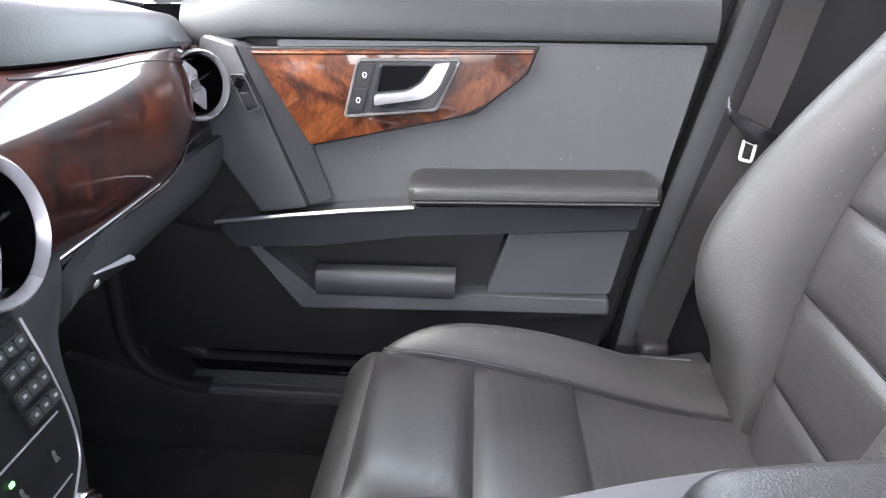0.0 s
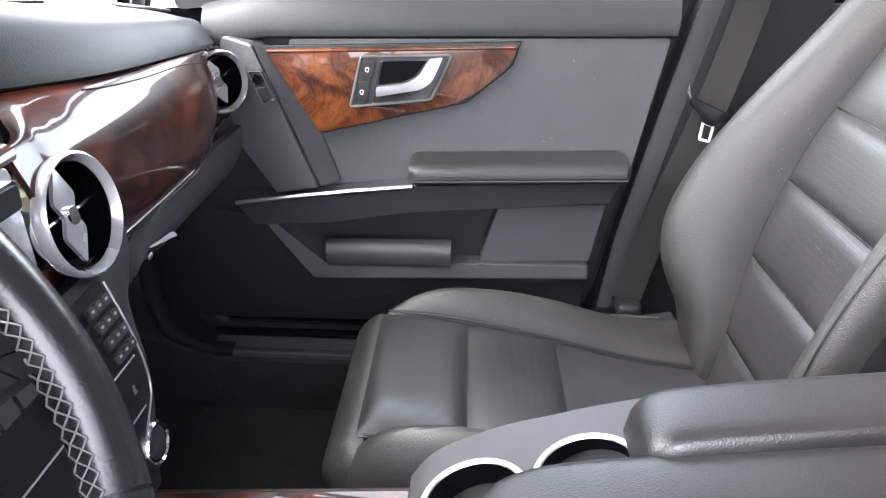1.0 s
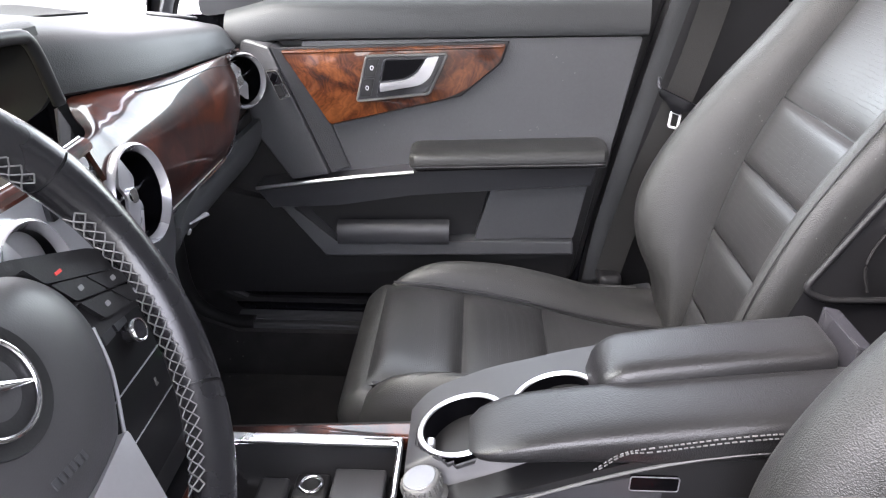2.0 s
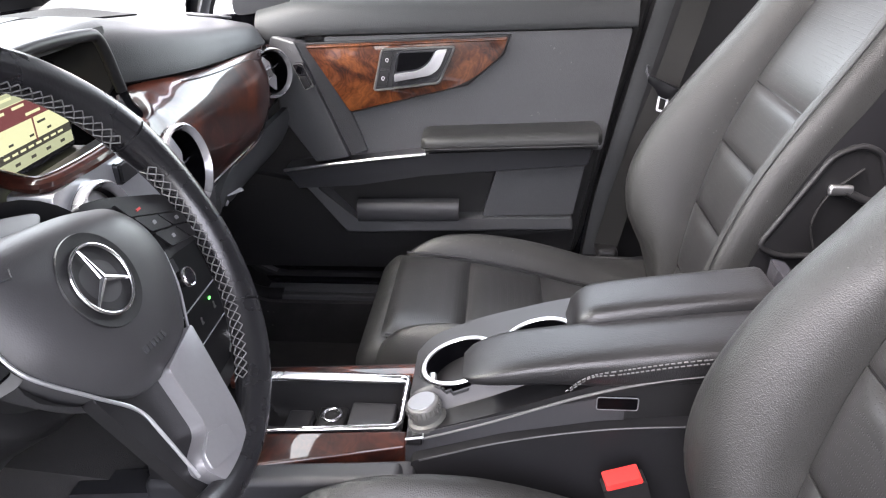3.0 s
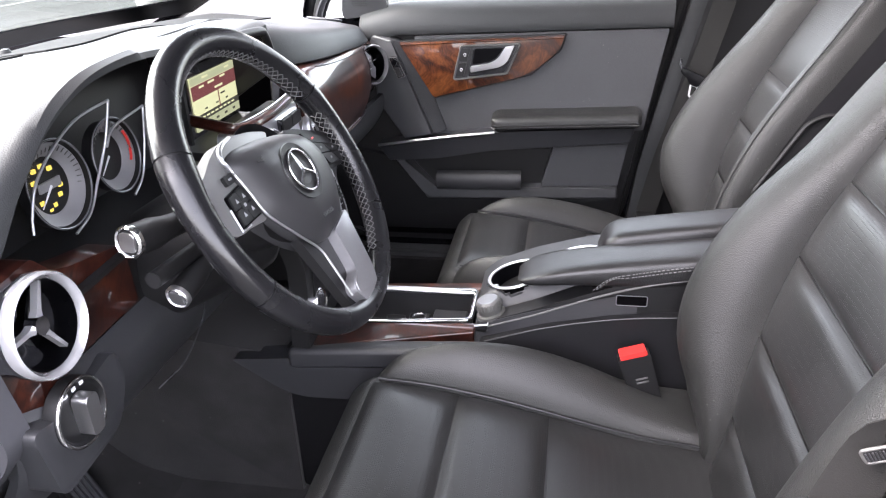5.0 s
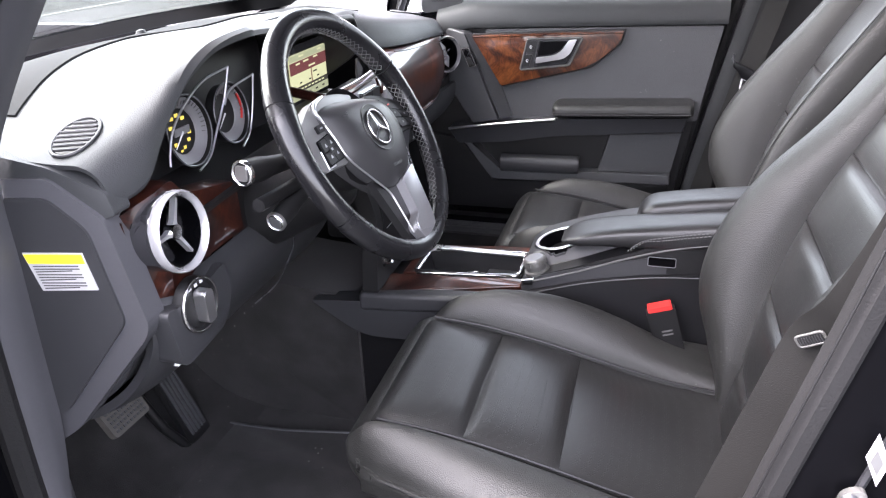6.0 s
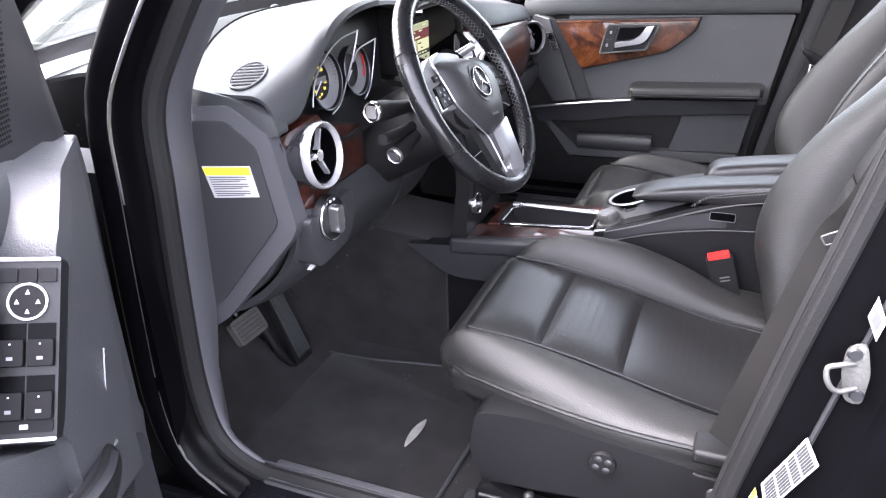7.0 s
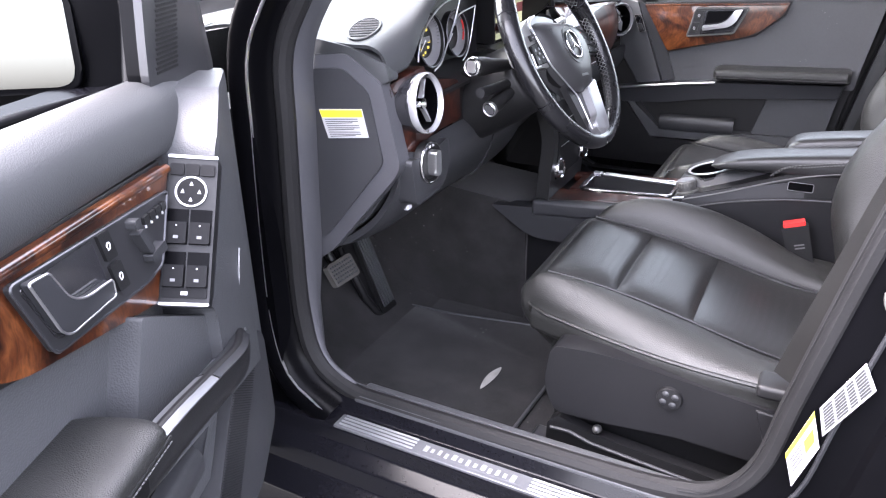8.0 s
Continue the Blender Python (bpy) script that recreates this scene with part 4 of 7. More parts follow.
part("switch_frame", tube([(x, -0.6718, z) for x, z in rounded(rect(0.045, 0.034, 0.112, 0.725), 0.003)], 0.0014, 6, True, up=(0, 1, 0)), SATIN, ts)
spk = part("door_speaker", dpr(rounded([(-0.020, 0.835), (-0.105, 0.775), (-0.11, 0.62), (-0.02, 0.56), (0.16, 0.57), (0.118, 0.665), (-0.005, 0.805)], 0.015), 0.640, 0.70, 0.008), PLASTIC, ddoor, "dark ribbed speaker cover")
bm = bmesh.new()
for k in range(64):
    x0, z0 = -0.012 + 0.0022 * k, 0.806 - 0.00255 * k
    dpr([(x0, z0), (x0 - 0.058, z0 - 0.040), (x0 - 0.0572, z0 - 0.0408), (x0 + 0.0008, z0 - 0.0008)], 0.6388, 0.645, 0, bm=bm)
part("speaker_rib", bm, DARK, spk, "fine dark ribs", kind="stuff")
# outside mirror
part("mirror_shroud", prism(rounded([(-1.00, 1.092), (-0.872, 1.112), (-0.752, 1.145), (-0.735, 1.25), (-0.73, 1.36), (-0.86, 1.36), (-1.00, 1.30)], 0.02), "x", -0.19, -0.122, 0.012, 3), JAMB, ddoor, "black shroud of the outside mirror")
mo = rounded(rect(0.222, 0.158), [0.035, 0.03, 0.05, 0.06], 6)
mc = Vector((-0.105, -0.945, 1.207))
mn = Vector((0.975, 0.20, 0.10)).normalized()
mu, mv, mn = axes(mn)
housing = part("mirror_housing", plate(mc, mu, mv, mn, mo, -0.11, 0.012, 0.006, 3), JAMB, ddoor, "black outside mirror housing")
part("mirror_glass", plate(mc, mu, mv, mn, rounded(rect(0.206, 0.142), [0.03, 0.025, 0.04, 0.05], 6), 0.010, 0.0135, 0.001), MIRROR, housing, "silvered mirror glass")
ddoor.rotation_euler = (0, 0, radians(-66.58))


# ---- seats ----
def seat(name, cx, cy, cz, s, label, slim=0.0):
    """A front seat; cx, cy, cz move it from the seat it was drawn as; s: the side of the outer flank."""
    t = thing(name, (cx + 0.42, cy, 0.395), label, "car seat", "front seats")
    zc = graph([(0.14, 0.738), (0.20, 0.752), (0.32, 0.740), (0.455, 0.712), (0.57, 0.684), (0.70, 0.668)])
    zb = graph([(0.11, 0.712), (0.16, 0.735), (0.225, 0.770), (0.315, 0.790), (0.41, 0.780), (0.503, 0.748), (0.598, 0.700), (0.70, 0.665)])
    half, wide = 0.145, 0.184
    wd = graph([(0.15, 0.175), (0.185, 0.184), (0.24, 0.200), (0.336, 0.226), (0.435, 0.244), (0.523, 0.252), (0.70, 0.250)])

    def S(x, d, z):
        return Vector((cx + x, cy + d, cz + z))
    # centre panels
    cush = part("cushion", box((cx + 0.22, cy - 0.19, cz + 0.57), (cx + 0.66, cy + 0.19, cz + 0.665), 0.03, 3), LEATHER, t, "black leather cushion with perforated panels")
    for x0, x1, pf in ((0.190, 0.3205, 0.012), (0.3215, 0.4535, 0.010), (0.4545, 0.685, 0.006)):
        w0 = half - 0.004

        def P(u, v):
            x, d = x0 + (x1 - x0) * u, (2 * v - 1) * w0
            return S(x, d, zc(x) - 0.010 - 0.004 * (d / half) ** 2 * 0)
        part("panel", sheet(P, 16, 30, 0.03, pf, 6), PERF, cush)
    # side bolsters and front roll
    for e in (-1, 1):
        def B(u, v):
            x = 0.185 + 0.515 * u
            a, b, w = zc(x), zb(x), wd(x)
            if e == s:
                b = a + (0.55 * (b - a) if slim > 0 else 0)
            low, k = 0.650 - 0.012 * u, w - half
            if e == s:
                edge = 0.694 - 0.008 * u
                if slim > 0:
                    sec = spline([(half - 0.001, a - 0.014, 0), (half + 0.18 * k, a + 0.6 * (b - a), 0), (half + 0.48 * k, b, 0), (half + 0.80 * k, b * 0.6 + edge * 0.4, 0), (w - 0.004, edge, 0), (w + 0.001, edge - 0.010, 0), (w, 0.668, 0), (w - 0.004, low, 0), (w - 0.04, low - 0.02, 0)])
                    q = sec(v)
                    return S(x, e * q.x, q.y - 0.030 * max(0, 1 - u / 0.2) ** 2)
                sec = spline([(half - 0.001, a - 0.014, 0), (half + 0.14 * k, a - 0.002, 0), (half + 0.50 * k, a * 0.62 + edge * 0.38 + 0.010, 0), (half + 0.82 * k, a * 0.25 + edge * 0.75 + 0.007, 0), (w - 0.004, edge, 0), (w + 0.001, edge - 0.010, 0), (w, 0.668 - 0.006 * u, 0), (w - 0.004, low, 0), (w - 0.04, low - 0.02, 0)])
                q = sec(v)
                return S(x, e * q.x, q.y - 0.004 * max(0, 1 - u / 0.1) ** 2)
            sec = spline([(half - 0.001, a - 0.014, 0), (half + 0.16 * k, a + 0.45 * (b - a) + 0.003, 0), (half + 0.52 * k, b, 0), (half + 0.82 * k, b - 0.35 * (b - 0.69), 0), (w, 0.690 - 0.006 * u, 0), (w - 0.004, low, 0), (w - 0.04, low - 0.02, 0)])
            q = sec(v)
            return S(x, e * q.x, q.y - 0.03 * max(0, 1 - u / 0.12) ** 2)
        part("bolster", sheet(B, 40, 34, 0.01, 0.003, 12, out=(0, e * 0.7, 0.8)), LEATHER, cush)

    def F(u, v):
        d = (2 * u - 1) * wide
        k = max(0, (abs(d) - half) / (wide - half))
        zt = zc(0.20) - 0.012 + (zb(0.185) - zc(0.20)) * min(1, 2.0 * k) * (1 - k) * 1.2 - 0.045 * k ** 3
        if d * s > 0:
            zt = zc(0.20) - 0.013 - 0.050 * k ** 1.4
        back = 0.055 * k ** 2.2
        sec = spline([(0.200 + 0.3 * back, zt, 0), (0.182 + back, zt - 0.004, 0), (0.160 + back, zt - 0.026, 0), (0.154 + back, 0.692 - 0.004 * k, 0), (0.164 + back, 0.655, 0), (0.205 + back, 0.618, 0), (0.27, 0.600, 0)])
        q = sec(v)
        return S(q.x, d, q.y)
    part("front_roll", sheet(F, 40, 34, 0.01, 0.004, 14, out=(-1, 0, 0.5)), LEATHER, cush)
    # welt round the cushion edge
    wl = [S(x, s * (wd(x) + 0.0035), 0.692 - 0.006 * (x - 0.185) / 0.5) for x in (0.64, 0.55, 0.46, 0.38, 0.31, 0.25, 0.215)]
    wl += [S(0.153 + 0.045 * (abs(d) / wide) ** 7, d, 0.691) for d in [s * k for k in (0.176, 0.16, 0.13, 0.08, 0.0, -0.08, -0.13, -0.16, -0.176)]]
    wl += [S(x, -s * (wd(x) + 0.002), 0.688) for x in (0.215, 0.25, 0.31, 0.40)]
    part("welt", tube(spline(wl), 0.0036, 6, False, 110), LEATHER, cush)
    for e in (-1, 1):
        part("seam", tube(spline([S(x, e * (half - 0.0025), zc(x) - 0.0035) for x in (0.20, 0.28, 0.36, 0.44, 0.52, 0.60, 0.67)]), 0.0022, 6, False, 60), DARK, cush)
    # creases where the panels meet
    for x in (0.321, 0.454):
        part("crease", tube([S(x, -half, zc(x) - 0.014), S(x, 0, zc(x) - 0.012), S(x, half, zc(x) - 0.014)], 0.003, 6), DARK, cush)

    # backrest: a curved spine of (x, z), with forward-standing bolsters
    spine = spline([(0.668, 0, 0.63), (0.688, 0, 0.74), (0.716, 0, 0.87), (0.757, 0, 1.00), (0.817, 0, 1.13), (0.905, 0, 1.29)])
    stand = graph([(0, 0.02), (0.12, 0.040), (0.32, 0.062), (0.55, 0.060), (0.8, 0.042), (1, 0.03)])
    swell = graph([(0, 0.0), (0.05, 0.004), (0.15, 0.038), (0.25, 0.086), (0.35, 0.104), (0.45, 0.096), (0.55, 0.078), (0.65, 0.062), (0.75, 0.048), (1, 0.035)] if slim > 0 else
                  [(0, 0.0), (0.05, 0.002), (0.15, 0.036), (0.25, 0.070), (0.35, 0.080), (0.45, 0.072), (0.55, 0.054), (0.65, 0.032), (0.75, 0.018), (1, 0.012)])
    hb = graph([(0, 0.115), (0.15, 0.120), (0.35, 0.150), (0.6, 0.165), (1, 0.155)])
    wb = graph([(0, 0.225), (0.12, 0.240), (0.4, 0.250), (0.75, 0.245), (1, 0.22)])

    def fwd(h):
        a, b = spine(max(0, h - 0.01)), spine(min(1, h + 0.01))
        g = (b - a).normalized()
        return Vector((-g.z, 0, g.x))

    def B0(h, d, f):
        p = spine(h) + fwd(h) * f
        return S(p.x, d, p.z)
    def span(k, w):
        """Across the backrest, from -1 to 1: the inner half is narrower by slim."""
        return k * (w if k * s > 0 else w - slim * 0.5)
    back = part("backrest", sheet(lambda u, v: B0(u, (2 * v - 1) * (wb(u) - 0.02 - slim), -0.05), 24, 16, 0.06, out=(-1, 0, 0)), LEATHER, t, "black leather backrest with ribbed panels")
    cuts = [0.0, 0.17, 0.335, 0.50, 0.66, 1.0]
    for a, b in zip(cuts, cuts[1:]):
        part("panel", sheet(lambda u, v: B0(a + 0.002 + (b - a - 0.004) * u, -s * slim * 0.0 + span(2 * v - 1, hb(a + (b - a) * u) - 0.003), -0.010 - 0.006 * 0), 20, 24, 0.03, 0.010 if b < 1 else 0.006, 7, out=(-1, 0, 0.3)), PERF, back)
    for e in (-1, 1):
        def K(u, v):
            h0, w0, f = hb(u), wb(u), stand(u)
            if e != s and slim > 0:
                h0, w0 = h0 - slim * 0.5, w0 - slim * min(1, 4 * u)
                sec = spline([(h0 - 0.001, -0.016, 0), (h0 + 0.012, f * 0.45, 0), (w0 - 0.030, f * 0.98, 0), (w0 - 0.012, f * 0.98, 0), (w0, f * 0.70, 0), (w0 + 0.002, 0, 0), (w0, -0.06, 0), (w0 - 0.006, -0.115, 0), (w0 - 0.05, -0.13, 0)])
                q = sec(v)
                return B0(u, e * q.x, q.y)
            if e != s or slim > 0:
                f = swell(u)
            sec = spline([(h0 - 0.001, -0.016, 0), (h0 + 0.008, f * 0.42, 0), (h0 * 0.66 + w0 * 0.34, f * 0.88, 0), (h0 * 0.36 + w0 * 0.64, f, 0), (w0 - 0.006, f * 0.80, 0), (w0 + 0.008, f * 0.35, 0), (w0 + 0.004, -0.05, 0), (w0 - 0.02, -0.115, 0), (w0 - 0.10, -0.13, 0)])
            q = sec(v)
            return B0(u, e * q.x, q.y)
        if e != s and slim > 0:
            part("bolster", sheet(lambda u, v: K(u, 0.46 * v), 44, 26, 0.008, 0.0, 14, out=(-0.6, e * 0.8, 0.1)), LEATHER, back)
            part("side_panel", sheet(lambda u, v: K(u, 0.461 + 0.539 * v), 44, 24, 0.008, 0.0, 14, out=(0, e, 0)), FLANK, back, "smooth black side panel")
        else:
            part("bolster", sheet(K, 44, 40, 0.01, 0.002, 14, out=(-0.6, e * 0.8, 0.1)), LEATHER, back)
        pip = [B0(h, e * (wb(h) + 0.0035), stand(h) * 0.2 - 0.006) if e == s or not slim else B0(h, e * (wb(h) - slim * min(1, 4 * h) - 0.010), stand(h) * 0.98 + 0.001) for h in (0.06, 0.2, 0.35, 0.5, 0.65, 0.8, 0.95)]
        part("piping", tube(spline(pip), 0.0010, 6, False, 50), DARK, back)
    for h in cuts[1:-1]:
        part("crease", tube([B0(h, span(-1, hb(h)), -0.016), B0(h, 0, -0.013), B0(h, span(1, hb(h)), -0.016)], 0.003, 6), DARK, back)
    part("back_top", tube([B0(0.99, -0.22, -0.045), B0(1.0, -0.1, -0.03), B0(1.0, 0.1, -0.03), B0(0.99, 0.22, -0.045)], 0.05, 12), LEATHER, back)
    # seat base with side cover, rail and adjuster
    yo = s * 0.252
    cov = rounded([(0.252, 0.690), (0.243, 0.600), (0.262, 0.548), (0.352, 0.553), (0.470, 0.566), (0.610, 0.560), (0.700, 0.58), (0.700, 0.66), (0.575, 0.672), (0.350, 0.697)], [0.02, 0.02, 0.02, 0.02, 0.02, 0.01, 0.01, 0.01, 0.01, 0.03])
    cov = [(x, z - 0.006 - 0.010 * (z > 0.65)) for x, z in cov]
    base = part("side_cover", prism([(cx + x, cz + z) for x, z in cov], "y", cy + s * 0.215, cy + yo + s * 0.010, 0.017, 6), SEATPLASTIC, t, "dark grey moulded seat base cover")
    part("cover_step", prism([(cx + x, cz + z) for x, z in [(0.575, 0.652), (0.700, 0.645), (0.72, 0.56), (0.615, 0.535)]], "y", cy + s * 0.235, cy + yo + s * 0.014, 0.004), SEATPLASTIC, base)
    kx, kz = 0.452, 0.635
    dial = part("lumbar_switch", lathe([(0, 0.004), (0.006, 0.005), (0.019, 0.004), (0.0205, 0.0), (0.0205, -0.006)], (cx + kx, cy + yo + s * 0.012, cz + kz - 0.003), (0, s, 0), 32), DARK, base, "round four-way seat switch")
    for a in range(4):
        part("dial_pad", lathe([(0, 0.002), (0.004, 0.0015), (0.006, 0.0)], (cx + kx + 0.0105 * math.cos(a * math.pi / 2 + 0.6), cy + yo + s * 0.0165, cz + kz - 0.003 + 0.0105 * math.sin(a * math.pi / 2 + 0.6)), (0, s, 0), 12), PLASTIC, dial)
    part("base_frame", box((cx + 0.24, cy - 0.20, cz + 0.44), (cx + 0.70, cy + 0.20, cz + 0.57), 0.01), DARK, t)
    for e in (-1, 1):
        part("rail", prism([(cx + 0.19, 0.396), (cx + 0.80, 0.396), (cx + 0.80, 0.445), (cx + 0.25, 0.445), (cx + 0.20, 0.418)], "y", cy + e * 0.205, cy + e * 0.245, 0.004), DARK, t)
        part("rail_cover", prism([(cx + 0.185, 0.397), (cx + 0.26, 0.397), (cx + 0.26, 0.452), (cx + 0.215, 0.455)], "y", cy + e * 0.198, cy + e * 0.252, 0.005), PLASTIC, t)
    guide = part("rail_guide", prism(rounded([(cx + x, z) for x, z in ((0.245, 0.400), (0.640, 0.400), (0.620, 0.484), (0.320, 0.508), (0.268, 0.526), (0.248, 0.505))], 0.006), "y", cy + s * 0.228, cy + s * 0.250, 0.004), DARK, t)
    part("guide_lip", tube([(cx + x, cy + s * 0.252, z) for x, z in ((0.255, 0.498), (0.290, 0.500), (0.330, 0.488), (0.610, 0.464))], 0.0035, 8, False, 20), PLASTIC, guide)
    part("rail_bolt", lathe([(0, 0.006), (0.005, 0.005), (0.008, 0), (0.008, -0.010)], (cx + 0.338, cy + s * 0.252, 0.522), (0, s, 0.6), 12), STEEL, t)
    return t, S, B0


dseat, DS, DB = seat("driver_seat", 0.0, -0.376, 0.0, -1, "black leather driver's seat with perforated ribbed panels")
pseat, PS, PB = seat("passenger_seat", 0.062, 0.318, -0.014, 1, "black leather passenger seat with perforated ribbed panels", 0.052)
# seat heel finishers at the foot of the backrests
for S, tt in ((DS, dseat), (PS, pseat)):
    for e in (-1, 1):
        a = S(0.60, e * 0.235, 0.60)
        part("hinge_cover", prism([(a.x, a.z - 0.03), (a.x + 0.10, a.z - 0.05), (a.x + 0.12, a.z + 0.06), (a.x + 0.06, a.z + 0.07), (a.x - 0.005, a.z + 0.03)], "y", a.y, a.y + e * 0.035, 0.008), PLASTIC, tt)
# net pocket on the inner flank of the passenger backrest
o3 = [(0.772, 0.925), (0.800, 0.912), (0.905, 0.915), (0.925, 0.985), (0.898, 1.055), (0.872, 1.064), (0.842, 1.050)]
yn = 0.119
pocket = part("net_pocket", prism(rounded(o3, 0.012), "y", yn + 0.0, yn - 0.006, 0.003), DARK, pseat, "black net pocket in a raised frame")
part("pocket_frame", tube([(x, yn - 0.006, z) for x, z in rounded(o3, 0.012)], 0.0042, 8, True, up=(0, 1, 0)), DARK, pocket)
part("pocket_lever", box((0.842, yn - 0.016, 1.000), (0.872, yn - 0.006, 1.014), 0.004), SILVER, pocket, "small grey tab")
part("pocket_strap", tube([(0.860, yn - 0.010, 1.006), (0.885, yn - 0.012, 0.995), (0.915, yn - 0.010, 0.985)], 0.006, 8), DARK, pocket)
part("pocket_cord", tube(spline([(0.842, yn - 0.009, 0.925), (0.832, yn - 0.01, 0.96), (0.845, yn - 0.01, 1.0), (0.88, yn - 0.01, 1.035)]), 0.0018, 6, False, 24), RUBBER, pocket)

# ---- belts ----
def strap(pts, width, side, n=40, th=0.0016):
    """A flat band through the points; side: the direction of its width."""
    c = spline(pts)
    sd = Vector(side).normalized()
    return sheet(lambda u, v: c(u) + sd * ((v - 0.5) * width), n, 6, th, out=(0, -1, 0))


pbelt = thing("seat_belt", (0.66, 0.66, 0.62), "black webbing seat belt with tongue hanging on the centre pillar", "seat belt", "seat belts")
part("webbing", strap([(0.845, 0.675, 1.45), (0.800, 0.665, 1.20), (0.752, 0.640, 1.02), (0.700, 0.655, 0.82), (0.665, 0.655, 0.66)], 0.048, (0.95, -0.25, -0.18)), WEB, pbelt)
tg = Vector((0.742, 0.612, 1.000))
tu, tv, tn = axes((-0.35, -0.90, 0.1))
tcol = part("tongue_cover", plate(tg, tu, tv, tn, rounded([(-0.032, 0.034), (0.032, 0.010), (0.033, 0.004), (0.014, -0.002), (0.006, -0.008), (-0.008, -0.004), (-0.018, 0.010), (-0.033, 0.022)], 0.003), -0.005, 0.005, 0.003), JAMB, pbelt, "black moulded tongue cover")
tr0 = [(-0.0085, -0.004), (0.0070, -0.008), (0.0050, -0.032), (-0.0100, -0.030)]
part("tongue", tube([tg + tu * a + tv * b for a, b in rounded(tr0, 0.003)], 0.0022, 8, True, flat=0.5, up=tuple(tn)), SATIN, tcol, "bright steel tongue loop")
part("tongue_hook", tube([tg + tu * -0.030 + tv * 0.028 + tn * 0.002, tg + tu * -0.037 + tv * 0.040 + tn * 0.002, tg + tu * -0.036 + tv * 0.052 + tn * 0.002], 0.0030, 8), STRIPMETAL, tcol)
part("belt_anchor", box((0.645, 0.625, 0.635), (0.69, 0.69, 0.665), 0.012, 3), DARK, pbelt, "black belt anchor boot")
part("anchor_cover", prism([(0.655, 0.600), (0.755, 0.615), (0.75, 0.640), (0.66, 0.622)], "y", 0.56, 0.66, 0.006), PLASTIC, pbelt)

dbelt = thing("seat_belt", (0.60, -0.66, 0.65), "black webbing seat belt beside the driver seat", "seat belt", "seat belts")
part("webbing", strap([(0.760, -0.722, 1.42), (0.728, -0.716, 1.20), (0.702, -0.690, 1.085), (0.684, -0.662, 1.035), (0.661, -0.657, 0.945), (0.630, -0.652, 0.82), (0.606, -0.640, 0.715)], 0.038, (0.86, -0.40, -0.28)), WEB, dbelt)
part("belt_anchor", box((0.572, -0.668, 0.690), (0.640, -0.618, 0.712), 0.007, 3), DARK, dbelt, "black belt anchor boot")
bk = Vector((0.683, -0.669, 1.038))
bu, bv, bn = Vector((0.78, -0.28, 0.56)).normalized(), Vector((-0.5, 0.1, 0.8)), None
bn = bu.cross(bv).normalized()
bv = bn.cross(bu).normalized()
bn = bn if bn.y < 0 else -bn
slide = part("belt_slide", tube([bk + bu * a + bv * b for a, b in rounded(rect(0.024, 0.011), 0.003)], 0.0014, 8, True, up=tuple(bn)), STEEL, dbelt, "bright steel belt tongue")
part("slide_insert", plate(bk, bu, bv, bn, rect(0.022, 0.009), -0.0012, 0.0008, 0), DARK, slide)
for k in range(9):
    part("slide_rib", plate(bk, bu, bv, bn, rect(0.0008, 0.007, -0.0092 + 0.0023 * k, 0), 0.0006, 0.0018, 0), PLASTIC, slide)

bcl = thing("belt_buckle", (0.585, -0.150, 0.66), "black seat belt buckle with red release button", "belt buckle")
ba = Vector((0.588, -0.150, 0.722))
bx, bz, by = Vector((0.95, 0.06, 0.30)).normalized(), Vector((-0.30, -0.05, 0.95)).normalized(), Vector((0.1, -1, 0.05)).normalized()
part("body", plate(ba, bx, bz, by, rounded([(-0.022, -0.06), (0.022, -0.06), (0.024, 0.046), (-0.024, 0.046)], 0.004), -0.011, 0.011, 0.004), DARK, bcl)
part("button", plate(ba, bx, bz, by, rounded(rect(0.040, 0.008, 0, 0.050), 0.0025), -0.0115, 0.0115, 0.003), RED, bcl, "red release button")
for k in range(2):
    part("print", plate(ba, bx, bz, by, rect(0.018, 0.003, 0.002, 0.006 - 0.007 * k), 0.0109, 0.0116, 0), THREAD, bcl)


# ---- dashboard ----
dash = thing("dashboard", (-0.2, 0.0, 0.75), "dark grey dashboard with walnut trim and round chrome vents", "dashboard")
hump = graph([(-0.665, 1.150), (-0.60, 1.170), (-0.55, 1.189), (-0.50, 1.212), (-0.44, 1.231), (-0.40, 1.239), (-0.30, 1.244), (-0.20, 1.236), (-0.05, 1.222), (0.108, 1.221), (0.25, 1.197), (0.45, 1.168), (0.665, 1.140)])
lipz = graph([(-0.665, 1.102), (-0.605, 1.112), (-0.58, 1.131), (-0.555, 1.150), (-0.52, 1.174), (-0.484, 1.197), (-0.44, 1.216), (-0.40, 1.227), (-0.33, 1.232), (-0.25, 1.227), (-0.16, 1.211), (-0.05, 1.205), (0.108, 1.201)])
lipx = graph([(-0.665, -0.030), (-0.60, -0.022), (-0.545, -0.030), (-0.45, -0.036), (-0.36, -0.034), (-0.15, -0.045), (0.108, -0.048)])
plipz = graph([(0.108, 1.136), (0.25, 1.123), (0.47, 1.107), (0.60, 1.094), (0.665, 1.088)])
plipx = graph([(0.108, -0.045), (0.16, -0.026), (0.24, -0.008), (0.36, 0.0), (0.54, -0.002), (0.62, -0.016), (0.665, -0.034)])


